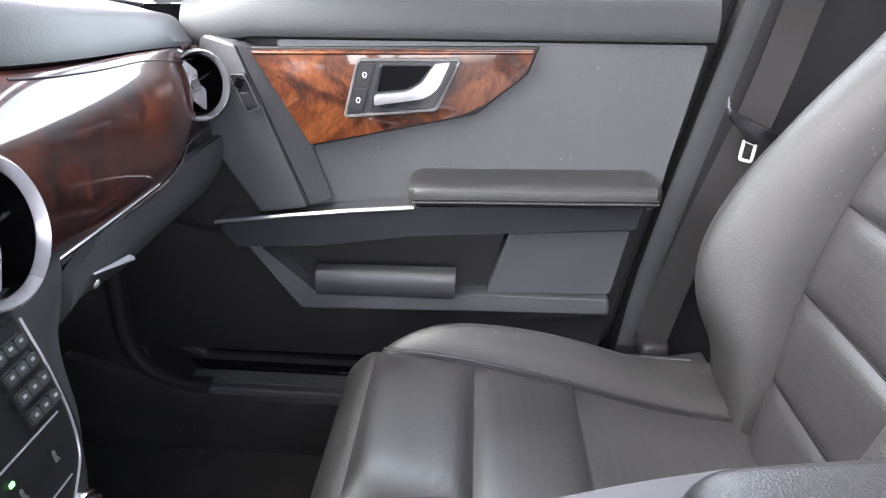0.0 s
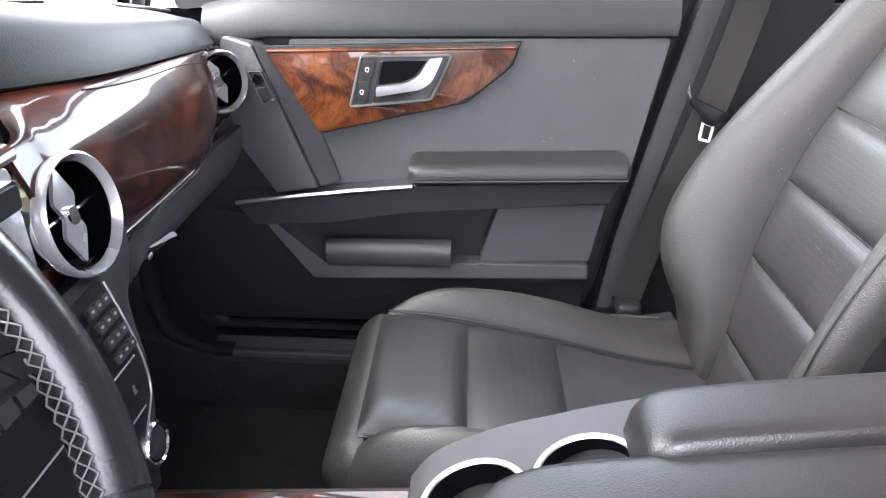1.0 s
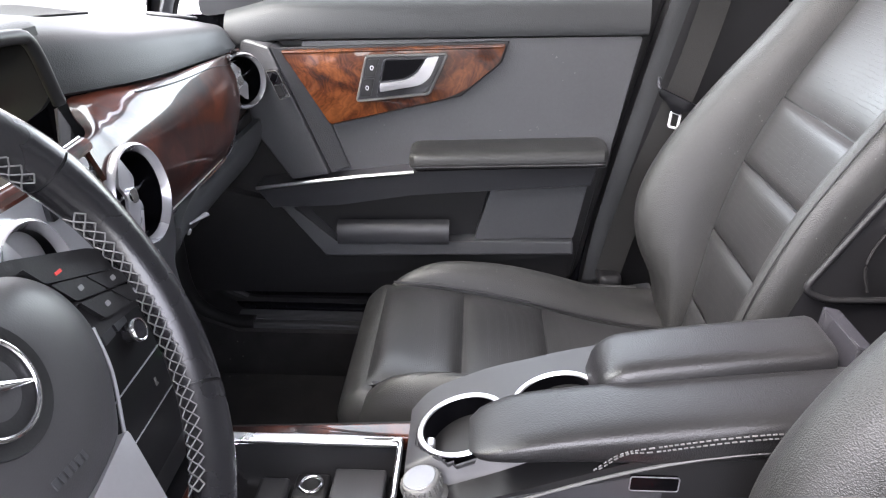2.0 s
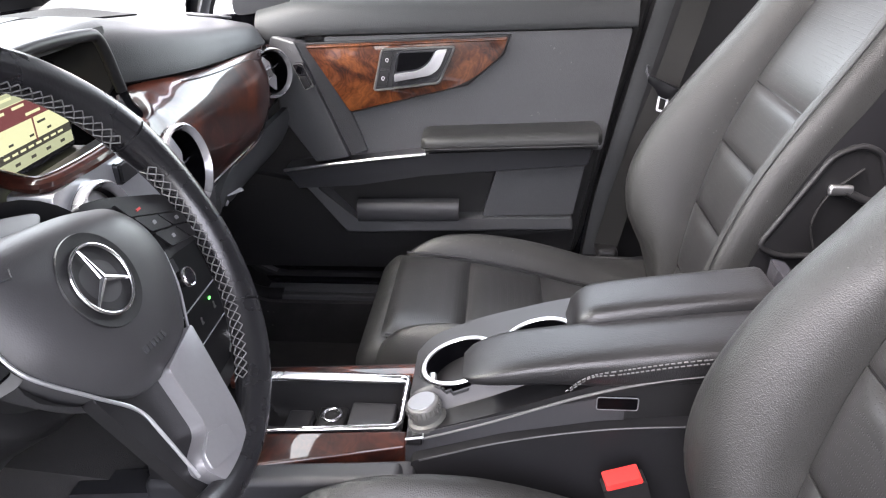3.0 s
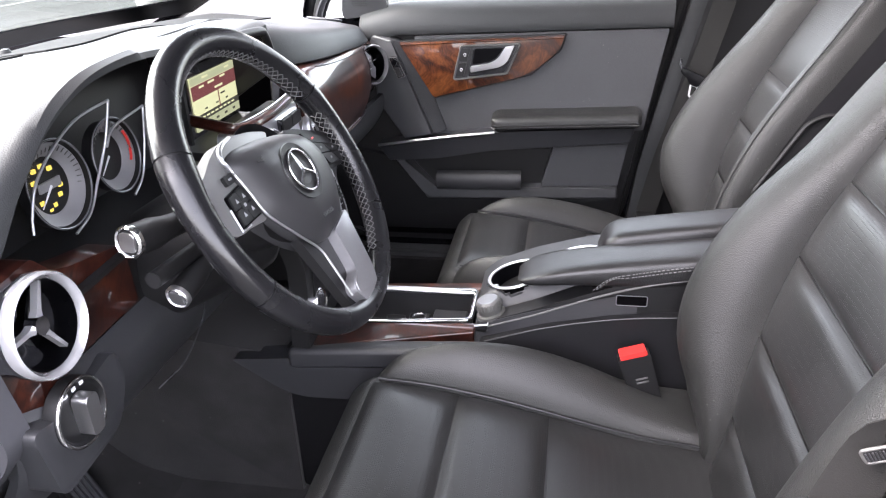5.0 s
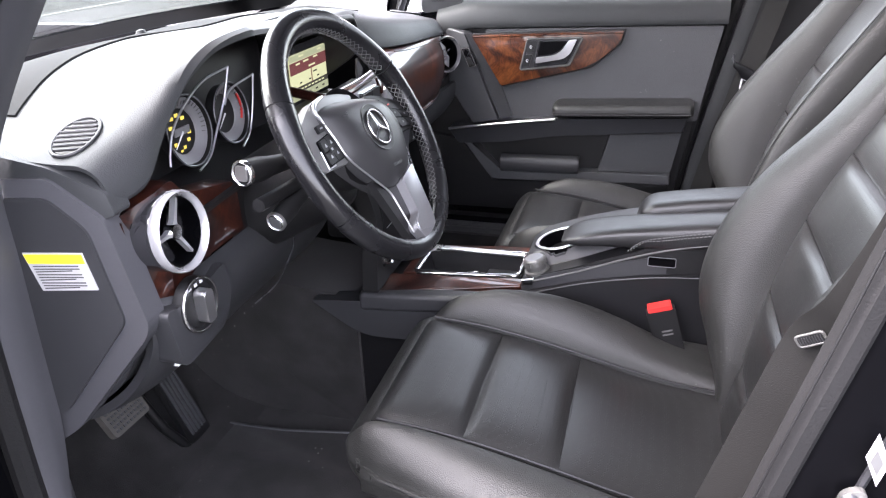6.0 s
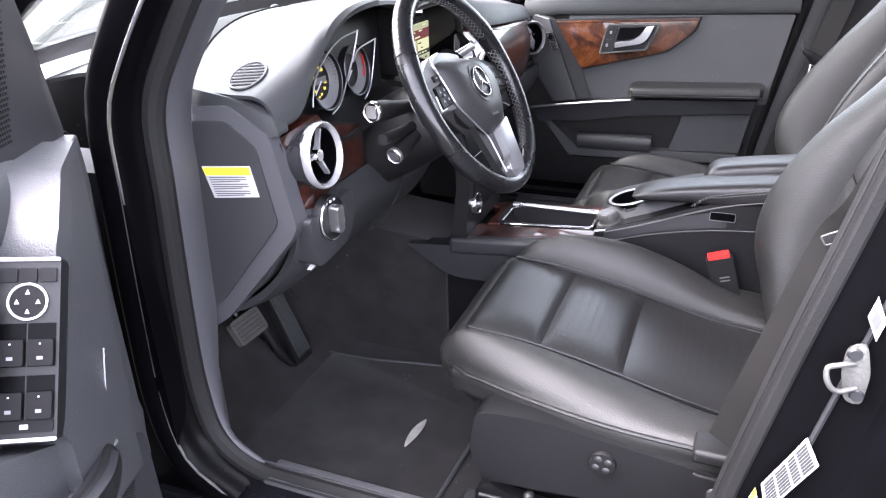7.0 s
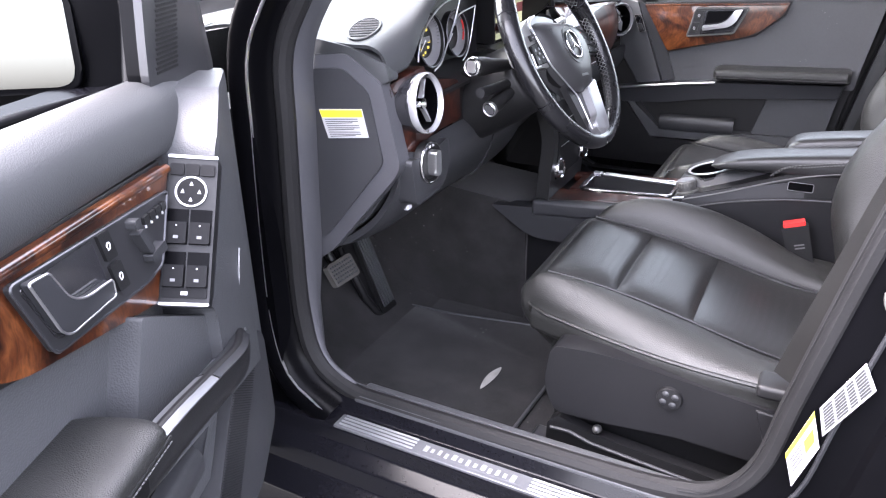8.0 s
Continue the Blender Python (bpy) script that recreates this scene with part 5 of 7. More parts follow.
def pad(u, v):
    """The dashboard top: the driver's side and the display hood, then the passenger's side with its deeper rear face."""
    y = -0.662 + 1.324 * u
    h = hump(y)
    xf = min(-0.60 + bow(y), -0.2)
    if y < 0.1081:
        lz, lx = lipz(y), lipx(y)
        tail = [(lx - 0.075, h - 0.002, 0), (lx - 0.030, h - 0.003, 0), (lx - 0.006, h - 0.007, 0), (lx, lz, 0), (lx - 0.03, lz - 0.004, 0)]
        if y < -0.30:
            tail[2] = (lx - 0.006, (h + lz) / 2 + 0.006, 0)
    else:
        lz, lx = plipz(y), plipx(y)
        tail = [(lx - 0.095, h - 0.001, 0), (lx - 0.050, h - 0.010, 0), (lx - 0.020, h - 0.32 * (h - lz), 0), (lx - 0.005, lz + 0.26 * (h - lz), 0), (lx, lz + 0.003, 0), (lx - 0.02, lz - 0.002, 0)]
    sec = spline([(xf, 1.150, 0), (xf * 0.72 + lx * 0.28, 1.174 + 0.25 * (h - 1.17), 0), (xf * 0.42 + lx * 0.58, 1.170 + 0.7 * (h - 1.17), 0)] + tail)
    q = sec(v)
    return (q.x, y, q.y)


top = part("top_pad", sheet(lambda u, v: pad(u * 0.770 / 1.324, v), 90, 60, 0.006, out=(0.2, 0, 1)), SOFT, dash, "grained grey dashboard top")
part("top_pad", sheet(lambda u, v: pad((0.7702 + 0.5538 * u) / 1.324, v), 60, 60, 0.006, out=(0.2, 0, 1)), SOFT, dash)
part("pad_end", prism(rounded([(-0.178, 1.158), (-0.10, 1.146), (-0.030, 1.122), (-0.022, 1.096), (-0.045, 1.089), (-0.18, 1.132)], 0.006), "y", -0.667, -0.64, 0.004), SOFT, top)
part("hood_cheek", prism(rounded([(-0.13, 1.208), (-0.060, 1.212), (-0.051, 1.202), (-0.047, 1.140), (-0.060, 1.125), (-0.13, 1.08)], 0.006), "y", 0.100, 0.1095, 0.003), DARK, top)
for y0, y1 in ((-0.58, -0.19), (-0.14, 0.54)):
    part("deck_panel", sheet(lambda u, v: Vector(pad((y0 + (y1 - y0) * u + 0.662) / 1.324, 0.23 + 0.30 * v)) + Vector((0, 0, 0.003)), 30, 12, 0.004), DECK, top, "matt grey front deck")
# front deck seam and speaker grilles


def grille(at, a, b, ang, parent, tilt):
    """A slotted oval outlet set into the dashboard top."""
    n = Vector(tilt).normalized()
    u = Vector((math.cos(ang), math.sin(ang), 0))
    u = (u - n * u.dot(n)).normalized()
    v = n.cross(u)
    g = part("outlet", plate(at, u, v, n, oval(a, b, 36), -0.004, 0.0015, 0.001), DARK, parent, "slotted oval demister outlet")
    bm = bmesh.new()
    pts = [Vector(at) + u * (p[0] * 1.06) + v * (p[1] * 1.10) + n * 0.001 for p in oval(a, b, 40)]
    part("outlet_rim", tube(pts, 0.0022, 8, True, up=tuple(n)), PLASTIC, g)
    for k in range(-3, 4):
        w = a * math.sqrt(max(0.02, 1 - (k * 0.26) ** 2)) * 0.95
        part("slat", tube([Vector(at) + u * (-w) + v * (k * 0.26 * b) + n * 0.002, Vector(at) + u * w + v * (k * 0.26 * b) + n * 0.002], 0.0016, 6), PLASTIC, g)


def pad_top(x, y, dz=0.001):
    """A place on the dashboard top and its slope."""
    best = min((abs(pad((y + 0.662) / 1.324, k / 200)[0] - x), k) for k in range(20, 160))[1]
    p = Vector(pad((y + 0.662) / 1.324, best / 200))
    a, b = Vector(pad((y + 0.662) / 1.324, best / 200 - 0.02)), Vector(pad((y + 0.662) / 1.324, best / 200 + 0.02))
    c, e = Vector(pad((y + 0.64) / 1.324, best / 200)), Vector(pad((y + 0.684) / 1.324, best / 200))
    n = (b - a).cross(e - c).normalized()
    n = n if n.z > 0 else -n
    return p + n * dz, n


p, n = pad_top(-0.100, -0.612)
grille(p, 0.024, 0.036, radians(14), dash, n)
p, n = pad_top(-0.120, 0.622)
grille(p, 0.040, 0.034, radians(-30), dash, n)
p, n = pad_top(-0.42, -0.06)
part("sun_sensor", lathe([(0, 0.010), (0.008, 0.008), (0.011, 0), (0.011, -0.004)], p, n, 16), DARK, dash, "small black dome sensor")

# body below the pad
body = spline([(-0.06, 0, 1.12), (-0.045, 0, 1.08), (-0.04, 0, 0.98), (-0.045, 0, 0.92), (-0.10, 0, 0.84), (-0.20, 0, 0.78), (-0.34, 0, 0.77), (-0.60, 0, 0.80)])
part("core", sheet(lambda u, v: Vector((body(v).x, -0.655 + 1.31 * u, min(body(v).z, 1.045 if -0.57 < -0.655 + 1.31 * u < 0.13 else 2))), 60, 30, 0.01, out=(1, 0, -0.3)), PLASTIC, dash)
# passenger side: walnut band, and the panel below it
bt = graph([(0.045, 1.106), (0.080, 1.110), (0.105, 1.122), (0.125, 1.132), (0.25, 1.122), (0.47, 1.106), (0.60, 1.093), (0.66, 1.087)])
btx = graph([(0.045, 0.002), (0.080, -0.006), (0.105, -0.030), (0.125, -0.042), (0.16, -0.030), (0.24, -0.012), (0.36, -0.004), (0.54, -0.006), (0.62, -0.018), (0.66, -0.034)])
bb = graph([(0.045, 0.975), (0.10, 0.968), (0.206, 0.966), (0.36, 0.965), (0.58, 0.972), (0.66, 0.980)])


def band(u, v):
    """The walnut band: its top face rolls over a soft crest into the standing face."""
    y = 0.045 + 0.608 * u
    a, b, x0 = bt(y), bb(y), btx(y)
    k = min(1, max(0, (y - 0.40) / 0.17))
    cx = 0.016 - 0.030 * k * k
    cz = min(a - 0.006, 1.106 - 0.012 * k)
    sec = spline([(x0, a, 0), ((x0 + cx) / 2 + 0.001, (a + cz) / 2 + 0.004, 0), (cx, cz - 0.006, 0), (cx + 0.010, cz - 0.034, 0), (cx + 0.012, (cz + b) / 2 - 0.01, 0), (cx + 0.006, b + 0.025, 0), (cx - 0.006, b, 0)])
    q = sec(v)
    return (q.x, y, q.y)


bm = sheet(band, 110, 70, 0.006, out=(1, 0, 0.4))
holes = ((0.090, 1.036, 0.0525), (0.604, 1.044, 0.0445))
bmesh.ops.delete(bm, geom=[f for f in bm.faces if any((f.calc_center_median().y - y) ** 2 + (f.calc_center_median().z - z) ** 2 < r * r for y, z, r in holes)], context="FACES")
wood2 = part("walnut_band", bm, WOOD_DASH, dash, "lacquered walnut band, coloured as in shade")
part("band_line", tube([Vector(band(0.25 + 0.75 * k / 20, 0.10 + 0.06 * k / 20)) + Vector((0.0006, 0, 0.0006)) for k in range(21)], 0.0009, 6), DARK, wood2)
part("band_edge", tube([Vector(band(k / 20, 1.0)) + Vector((0.001, 0, -0.003)) for k in range(2, 21)], 0.0024, 6), GLOSS, wood2)
part("band_gleam", tube([Vector(band(0.10 + 0.5 * k / 20, 0.985)) + Vector((0.0008, 0, 0)) for k in range(21)], 0.0010, 6), SILVER, wood2)
gl = spline([(0.010, 0, 0.965), (0.009, 0, 0.948), (-0.004, 0, 0.926), (-0.040, 0, 0.902), (-0.11, 0, 0.868), (-0.20, 0, 0.830)])
gx = graph([(0.160, 0.030), (0.22, 0.016), (0.33, 0.0), (0.66, -0.004)])
part("glovebox", sheet(lambda u, v: (lambda y: gl(v) + Vector((gx(y), y, -0.20 * min(1, 4 * v) * min(0.15, max(0, y - 0.20)))))(0.163 + 0.492 * u), 30, 24, 0.012, 0.002, 12, out=(1, 0, -0.3)), SOFT, dash, "dark grey glovebox lid")
part("glovebox_handle", tube([(0.028, 0.218, 0.945), (0.018, 0.275, 0.928), (0.007, 0.330, 0.911)], lambda t: 0.0012 + 0.0034 * t, 10, False, 12, flat=0.5, up=(0.6, 0, 1)), SATIN, dash, "slim silver glovebox pull")
part("glovebox_lock", lathe([(0, 0.003), (0.004, 0.002), (0.005, 0)], (0.016, 0.239, 0.924), (1, 0, -0.4), 14), SILVER, dash)


def vent(at, n, R, collar=0.010, turn=0.0, blade=True):
    """A round air vent: chrome collar, dark barrel, a broad lens-shaped blade on a hub, and crossing arms."""
    u, v, n = axes(n)
    u, v = u * math.cos(turn) + v * math.sin(turn), v * math.cos(turn) - u * math.sin(turn)
    at = Vector(at)
    g = part("vent", lathe([(R * 0.88, 0.002), (R * 0.85, -0.012), (R * 0.82, -0.034), (0, -0.036)], at, n, 48), JAMB, dash, "round air vent with chrome ring")
    part("ring", lathe([(R * 1.02, -0.004), (R * 1.05, 0.001), (R * 1.04, 0.008), (R * 0.99, 0.0105), (R * (0.94 if blade else 0.91), 0.006), (R * 0.89, -0.003), (R * 0.87, -0.010)], at, n, 56), RINGSILVER, g, "bright chrome ring" if blade else "satin chrome ring")
    part("collar", lathe([(R * 0.98, -0.014 - collar), (R * 1.03, -0.008), (R * 1.035, -0.003), (R * 0.99, -0.001)], at, n, 56), CHROME if blade and collar > 0.015 else GLOSS, g)
    if not blade:
        for k in range(3):
            a = radians(90 + 120 * k)
            d, c = u * math.cos(a) + v * math.sin(a), v * math.cos(a) - u * math.sin(a)
            part("arm", plate(at, d, c, n, rounded([(0, -0.0075), (R * 0.30, -0.0024), (R * 0.88, -0.0017), (R * 0.88, 0.0017), (R * 0.30, 0.0024), (0, 0.0075)], 0.001), -0.012, -0.004, 0.0012), RINGSILVER, g, "satin silver arm")
            lens = [(R * 0.86 * math.cos(radians(60 + w)) , R * 0.86 * math.sin(radians(60 + w))) for w in (-42, -28, -14, 0, 14, 28, 42)]
            part("flap", plate(at, d, c, n, rounded(lens + [(R * 0.24 * math.cos(radians(60 + w)), R * 0.24 * math.sin(radians(60 + w))) for w in (30, -30)], 0.004), -0.026, -0.022, 0.0015), GLOSS, g)
    else:
        leaf = [(0.0, R * 0.86), (R * 0.30, R * 0.30), (R * 0.13, 0.0), (R * 0.30, -R * 0.30), (0.0, -R * 0.86), (-R * 0.30, -R * 0.30), (-R * 0.13, 0.0), (-R * 0.30, R * 0.30)]
        part("blade", plate(at, u, v, n, rounded(leaf, 0.004), -0.010, -0.006, 0.0016), RINGSILVER, g, "bright lens-shaped blade")
    for a in (0, math.pi) if blade else ():
        d = u * math.cos(a) + v * math.sin(a)
        part("arm", tube([at - n * 0.014 + d * 0.004, at - n * 0.012 + d * R * 0.5, at - n * 0.016 + d * R * 0.84], 0.0020, 6), GLOSS, g)
    part("hub", plate(at, u, v, n, rounded(rect(0.013, 0.016), 0.004) if blade else rounded(oval(0.009, 0.009, 12), 0.001), -0.014, -0.002 if blade else -0.001, 0.003), CHROME, g)
    return g


vent((0.000, -0.599, 1.050), (1, 0.02, 0.10), 0.048, 0.02, turn=radians(-28), blade=False)
vent((-0.006, 0.600, 1.044), (1, -0.66, 0.10), 0.0455, turn=radians(20))
vent((0.030, 0.090, 1.036), (1, -0.05, 0.16), 0.054, 0.02)
vent((0.030, -0.115, 1.036), (1, 0.05, 0.16), 0.054, 0.02)
# centre fascia: walnut lip before the display, its open pocket, and the grey panel with the middle vents
fp = spline([(-0.112, -0.118, 1.110), (-0.055, -0.138, 1.107), (-0.010, -0.152, 1.104), (0.004, -0.140, 1.103), (0.010, -0.06, 1.103), (0.008, 0.045, 1.106)])
part("walnut_lip", tube(fp, 0.0105, 12, False, 60, flat=0.8), WOOD_DASH, dash, "walnut lip below the display, coloured as in shade")
part("lip_gleam", tube(lambda t: fp(t) + Vector((-0.002, 0.001, 0.0084)), 0.0009, 6, False, 60), SILVER, dash)
part("pocket_floor", prism(rounded([(-0.155, -0.12), (-0.01, -0.15), (0.008, -0.06), (0.004, 0.05), (-0.02, 0.095), (-0.155, 0.10)], 0.01), "z", 1.040, 1.062, 0.003), DARK, dash, "open dark pocket before the display")
part("centre_panel", prism(rounded([(-0.165, 1.098), (0.034, 1.100), (0.034, 0.965), (-0.17, 0.965)], 0.008), "x", -0.03, lambda y, z: 0.016 + 0.05 * (1.10 - z), 0.004), ALU, dash, "satin grey panel round the middle vents")
part("hazard_panel", prism(rounded(rect(0.085, 0.024, -0.012, 1.078), 0.004), "x", -0.01, 0.0225, 0.003), GLOSS, dash)
for k in (-1, 1):
    part("hazard_button", prism(rounded(rect(0.038, 0.019, -0.012 + 0.020 * k, 1.078), 0.003), "x", 0.01, 0.0255, 0.002), DARK, dash)
# display set back in its hood
scr = part("display", prism(rounded(rect(0.196, 0.108, 0.006, 1.116), 0.008), "x", -0.150, -0.117, 0.003), GLOSS, dash, "colour display in a gloss black frame")
SCY, SCZ = 0.018, 1.112
part("screen", prism(rect(0.156, 0.084, SCY, SCZ), "x", -0.1180, -0.1145, 0), SCREEN, scr, "lit display showing a radio menu")
part("screen_top", prism(rect(0.156, 0.012, SCY, SCZ + 0.036), "x", -0.1160, -0.1138, 0), SCREEN_GREY, scr)
part("screen_bar", prism(rect(0.156, 0.022, SCY, SCZ + 0.018), "x", -0.1160, -0.1138, 0), SCREEN_RED, scr)
part("screen_foot", prism(rect(0.156, 0.010, SCY, SCZ - 0.023), "x", -0.1160, -0.1138, 0), SCREEN_INK, scr)
part("screen_base", prism(rect(0.156, 0.014, SCY, SCZ - 0.035), "x", -0.1160, -0.1138, 0), SCREEN_GREY, scr)
for yy, zz, w in ((-0.046, 0.024, 0.016), (-0.012, 0.025, 0.022), (0.030, 0.026, 0.018), (0.012, 0.013, 0.028), (0.050, 0.037, 0.016), (-0.030, 0.037, 0.020)):
    part("screen_text", prism(rect(w, 0.0032, SCY + yy, SCZ + zz), "x", -0.1140, -0.1132, 0), SCREEN, scr)
for yy, zz, w in ((0.024, -0.001, 0.016), (0.0, -0.012, 0.008), (-0.040, -0.012, 0.008), (0.036, -0.012, 0.008)):
    part("screen_text", prism(rect(w, 0.0026, SCY + yy, SCZ + zz), "x", -0.1146, -0.1138, 0), SCREEN_INK, scr)
part("screen_needle", prism(rect(0.0014, 0.034, SCY + 0.008, SCZ - 0.004), "x", -0.1150, -0.1132, 0), SCREEN_RED, scr)
for k in range(8):
    part("screen_text", prism(rect(0.010, 0.0024, SCY - 0.054 + 0.0155 * k, SCZ - 0.023), "x", -0.1140, -0.1132, 0), SCREEN, scr)
    if k % 2:
        part("screen_text", prism(rect(0.009, 0.0034, SCY - 0.054 + 0.0155 * k, SCZ - 0.035), "x", -0.1140, -0.1132, 0), SCREEN_INK, scr)
part("display_back", prism(rect(0.25, 0.15, -0.018, 1.145), "x", -0.175, -0.149, 0.002), DARK, dash)
part("hood_wall", sheet(lambda u, v: (-0.165 + 0.085 * u, -0.126 - 0.012 * u, 1.075 + 0.13 * v), 4, 4, 0.006, out=(0, 1, 0)), DARK, dash)
part("hood_lip", tube(spline([(-0.043, -0.150, 1.2085), (-0.043, -0.040, 1.2125), (-0.043, 0.058, 1.207), (-0.043, 0.079, 1.200), (-0.042, 0.089, 1.182), (-0.041, 0.099, 1.150), (-0.040, 0.104, 1.132)]), 0.0072, 12, False, 60), DARK, dash, "black lip round the display hood")
part("hood_roof", sheet(lambda u, v: (-0.165 + 0.112 * u, -0.14 + 0.245 * v, 1.207 - 0.004 * u), 4, 8, 0.005), DARK, dash)

# instruments
binn = part("binnacle", prism(rounded([(-0.575, 1.045), (-0.15, 1.035), (-0.15, 1.213), (-0.34, 1.230), (-0.44, 1.217), (-0.50, 1.188), (-0.57, 1.120)], 0.02), "x", -0.16, -0.120, 0.004), DARK, dash, "dark instrument binnacle")
part("binnacle_floor", sheet(lambda u, v: (-0.125 + 0.120 * v, -0.555 + 0.40 * u, 1.058 - 0.008 * v + 0.006 * math.sin(3 * u)), 10, 6, 0.006), DARK, binn)
for gy, gz, R in ((-0.441, 1.120, 0.050), (-0.334, 1.118, 0.046)):
    g = part("gauge", lathe([(R, 0.05), (R * 0.97, 0.052), (R * 0.94, 0.047), (R * 0.92, 0.034), (0, 0.034)], (-0.122, gy, gz), (1, 0, 0.12), 48), DARK, dash, "round gauge in a thin grey rim")
    part("bezel", torus((-0.072, gy, gz + 0.006), (1, 0, 0.12), R * 0.97, 0.0012, 56, 8), TRIMGREY, g)
    part("scale_ring", lathe([(R * 0.92, 0.044), (R * 0.90, 0.0445), (R * 0.64, 0.037), (R * 0.63, 0.034)], (-0.122, gy, gz), (1, 0, 0.12), 48), DIAL, g, "pale grey graduated ring")
    for k in range(32):
        a = radians(-60 + k * 9.4)
        dy, dz = math.cos(a), math.sin(a)
        part("mark", tube([(-0.0805, gy + dy * R * 0.76, gz + dz * R * 0.76 + 0.004), (-0.0780, gy + dy * R * 0.86, gz + dz * R * 0.86 + 0.004)], 0.0006, 4), INK, g)
    if -0.4 < gy < -0.3:
        part("red_arc", tube([(-0.0785, gy + math.cos(radians(w)) * R * 0.80, gz + math.sin(radians(w)) * R * 0.80 + 0.004) for w in range(-25, 40, 8)], 0.0018, 6), RED, g, "red zone of the scale")
    part("needle", tube([(-0.084, gy, gz + 0.004), (-0.083, gy - R * 0.45, gz - R * 0.30)], lambda t: 0.0014 * (1 - 0.6 * t), 6), WHITE, g)
    if gy < -0.4:
        for (a, b) in ((-0.018, 0.022), (-0.006, 0.024), (0.006, 0.018), (-0.022, 0.010), (-0.018, -0.014), (0.0, -0.022), (0.012, -0.014), (0.016, -0.004), (-0.008, -0.026)):
            part("warning_lamp", prism(rect(0.0055, 0.0045, gy + a, gz + b + 0.004), "x", -0.0875, -0.0850, 0), LAMP_Y, g, "lit amber warning symbol")
        part("window_bar", prism(rect(0.034, 0.010, gy, gz + 0.005), "x", -0.0875, -0.0848, 0), DIAL, g)
for pts in ([(-0.060, -0.512, 1.098), (-0.063, -0.504, 1.114), (-0.066, -0.484, 1.141), (-0.066, -0.448, 1.167), (-0.064, -0.402, 1.187), (-0.060, -0.345, 1.194)],
            [(-0.060, -0.345, 1.194), (-0.066, -0.358, 1.151), (-0.068, -0.386, 1.111), (-0.066, -0.414, 1.082), (-0.062, -0.450, 1.072)],
            [(-0.066, -0.359, 1.142), (-0.066, -0.338, 1.160), (-0.062, -0.277, 1.170)], [(-0.062, -0.277, 1.170), (-0.066, -0.285, 1.121), (-0.066, -0.303, 1.086), (-0.062, -0.333, 1.072)]):
    part("arch", tube(spline(pts), 0.0016, 8, False, 30), ALU, binn, "thin bright arch over the gauges")
# driver side: walnut round the outer vent, knee panel, switches
wl_out = rounded([(-0.662, 1.082), (-0.60, 1.104), (-0.576, 1.106), (-0.556, 1.084), (-0.530, 1.076), (-0.452, 1.062), (-0.440, 1.050), (-0.436, 0.985), (-0.550, 0.983), (-0.606, 0.966), (-0.648, 0.974)], 0.006)
face_x = lambda y: -0.014 - 0.6 * max(0, -0.615 - y)
bm = bmesh.new()
rings = []
for k in range(len(wl_out)):
    y, z = wl_out[k]
    d = Vector((y + 0.600, z - 1.050)).normalized()
    iy, iz = -0.600 + d.x * 0.0465, 1.050 + d.y * 0.0465
    my, mz = (y + iy) / 2, (z + iz) / 2
    rings.append([bm.verts.new(p) for p in ((-0.05, y, z), (face_x(y) - 0.003, y, z), (face_x(y * 0.97 + iy * 0.03), y * 0.97 + iy * 0.03, z * 0.97 + iz * 0.03), (face_x(my), my, mz), (face_x(iy), iy, iz), (-0.05, iy, iz))])
for k in range(len(rings)):
    A, B = rings[k], rings[(k + 1) % len(rings)]
    for j in range(5):
        bm.faces.new((A[j], A[j + 1], B[j + 1], B[j]))
part("walnut_left", bm, WOOD_DASH, dash, "walnut panel round the vent, coloured as in shade")
part("walnut_crease", tube([(-0.0325, -0.6515, 1.080), (-0.0290, -0.6500, 1.030), (-0.0200, -0.6340, 0.972)], 0.0013, 6), WOOD_DASH, dash)
knee = spline([(-0.018, 0, 0.975), (-0.004, 0, 0.950), (-0.014, 0, 0.900), (-0.060, 0, 0.835), (-0.130, 0, 0.785), (-0.20, 0, 0.77)])
part("knee_panel", sheet(lambda u, v: knee(v) + Vector((-0.02 * max(0, 1 - 6 * u) ** 2, -0.652 + 0.50 * u, 0.006 * math.sin(math.pi * u))), 30, 24, 0.012, 0.003, 14, out=(1, 0, -0.4)), PLASTIC, dash, "charcoal knee panel")
part("switch_surround", prism(rounded([(-0.655, 0.968), (-0.610, 0.958), (-0.520, 0.975), (-0.515, 0.935), (-0.540, 0.890), (-0.640, 0.880)], 0.015), "x", -0.05, 0.003, 0.006), PLASTIC, dash)
ls = part("light_switch", lathe([(0.036, -0.01), (0.036, 0.004), (0.033, 0.007), (0.030, 0.003), (0, 0.003)], (0.001, -0.592, 0.947), (1, 0, 0.05), 40), DARK, dash, "rotary light switch in a chrome ring")
part("ring", torus((0.006, -0.592, 0.947), (1, 0, 0.05), 0.0345, 0.0022, 44, 8), CHROME, ls)
part("knob", plate((0.004, -0.592, 0.947), (0, 1, 0), (0, 0, 1), (1, 0, 0), rounded(rect(0.018, 0.044), 0.006), 0, 0.017, 0.004), SILVER, ls, "silver knob")
for k in range(3):
    part("symbol", prism(rect(0.005, 0.004, -0.604 + 0.012 * k, 0.974), "x", 0.003, 0.0042, 0), WHITE, ls)
part("bonnet_release", box((-0.052, -0.607, 0.855), (-0.036, -0.592, 0.872), 0.002), WHITE, dash, "small white diagnostic cap")
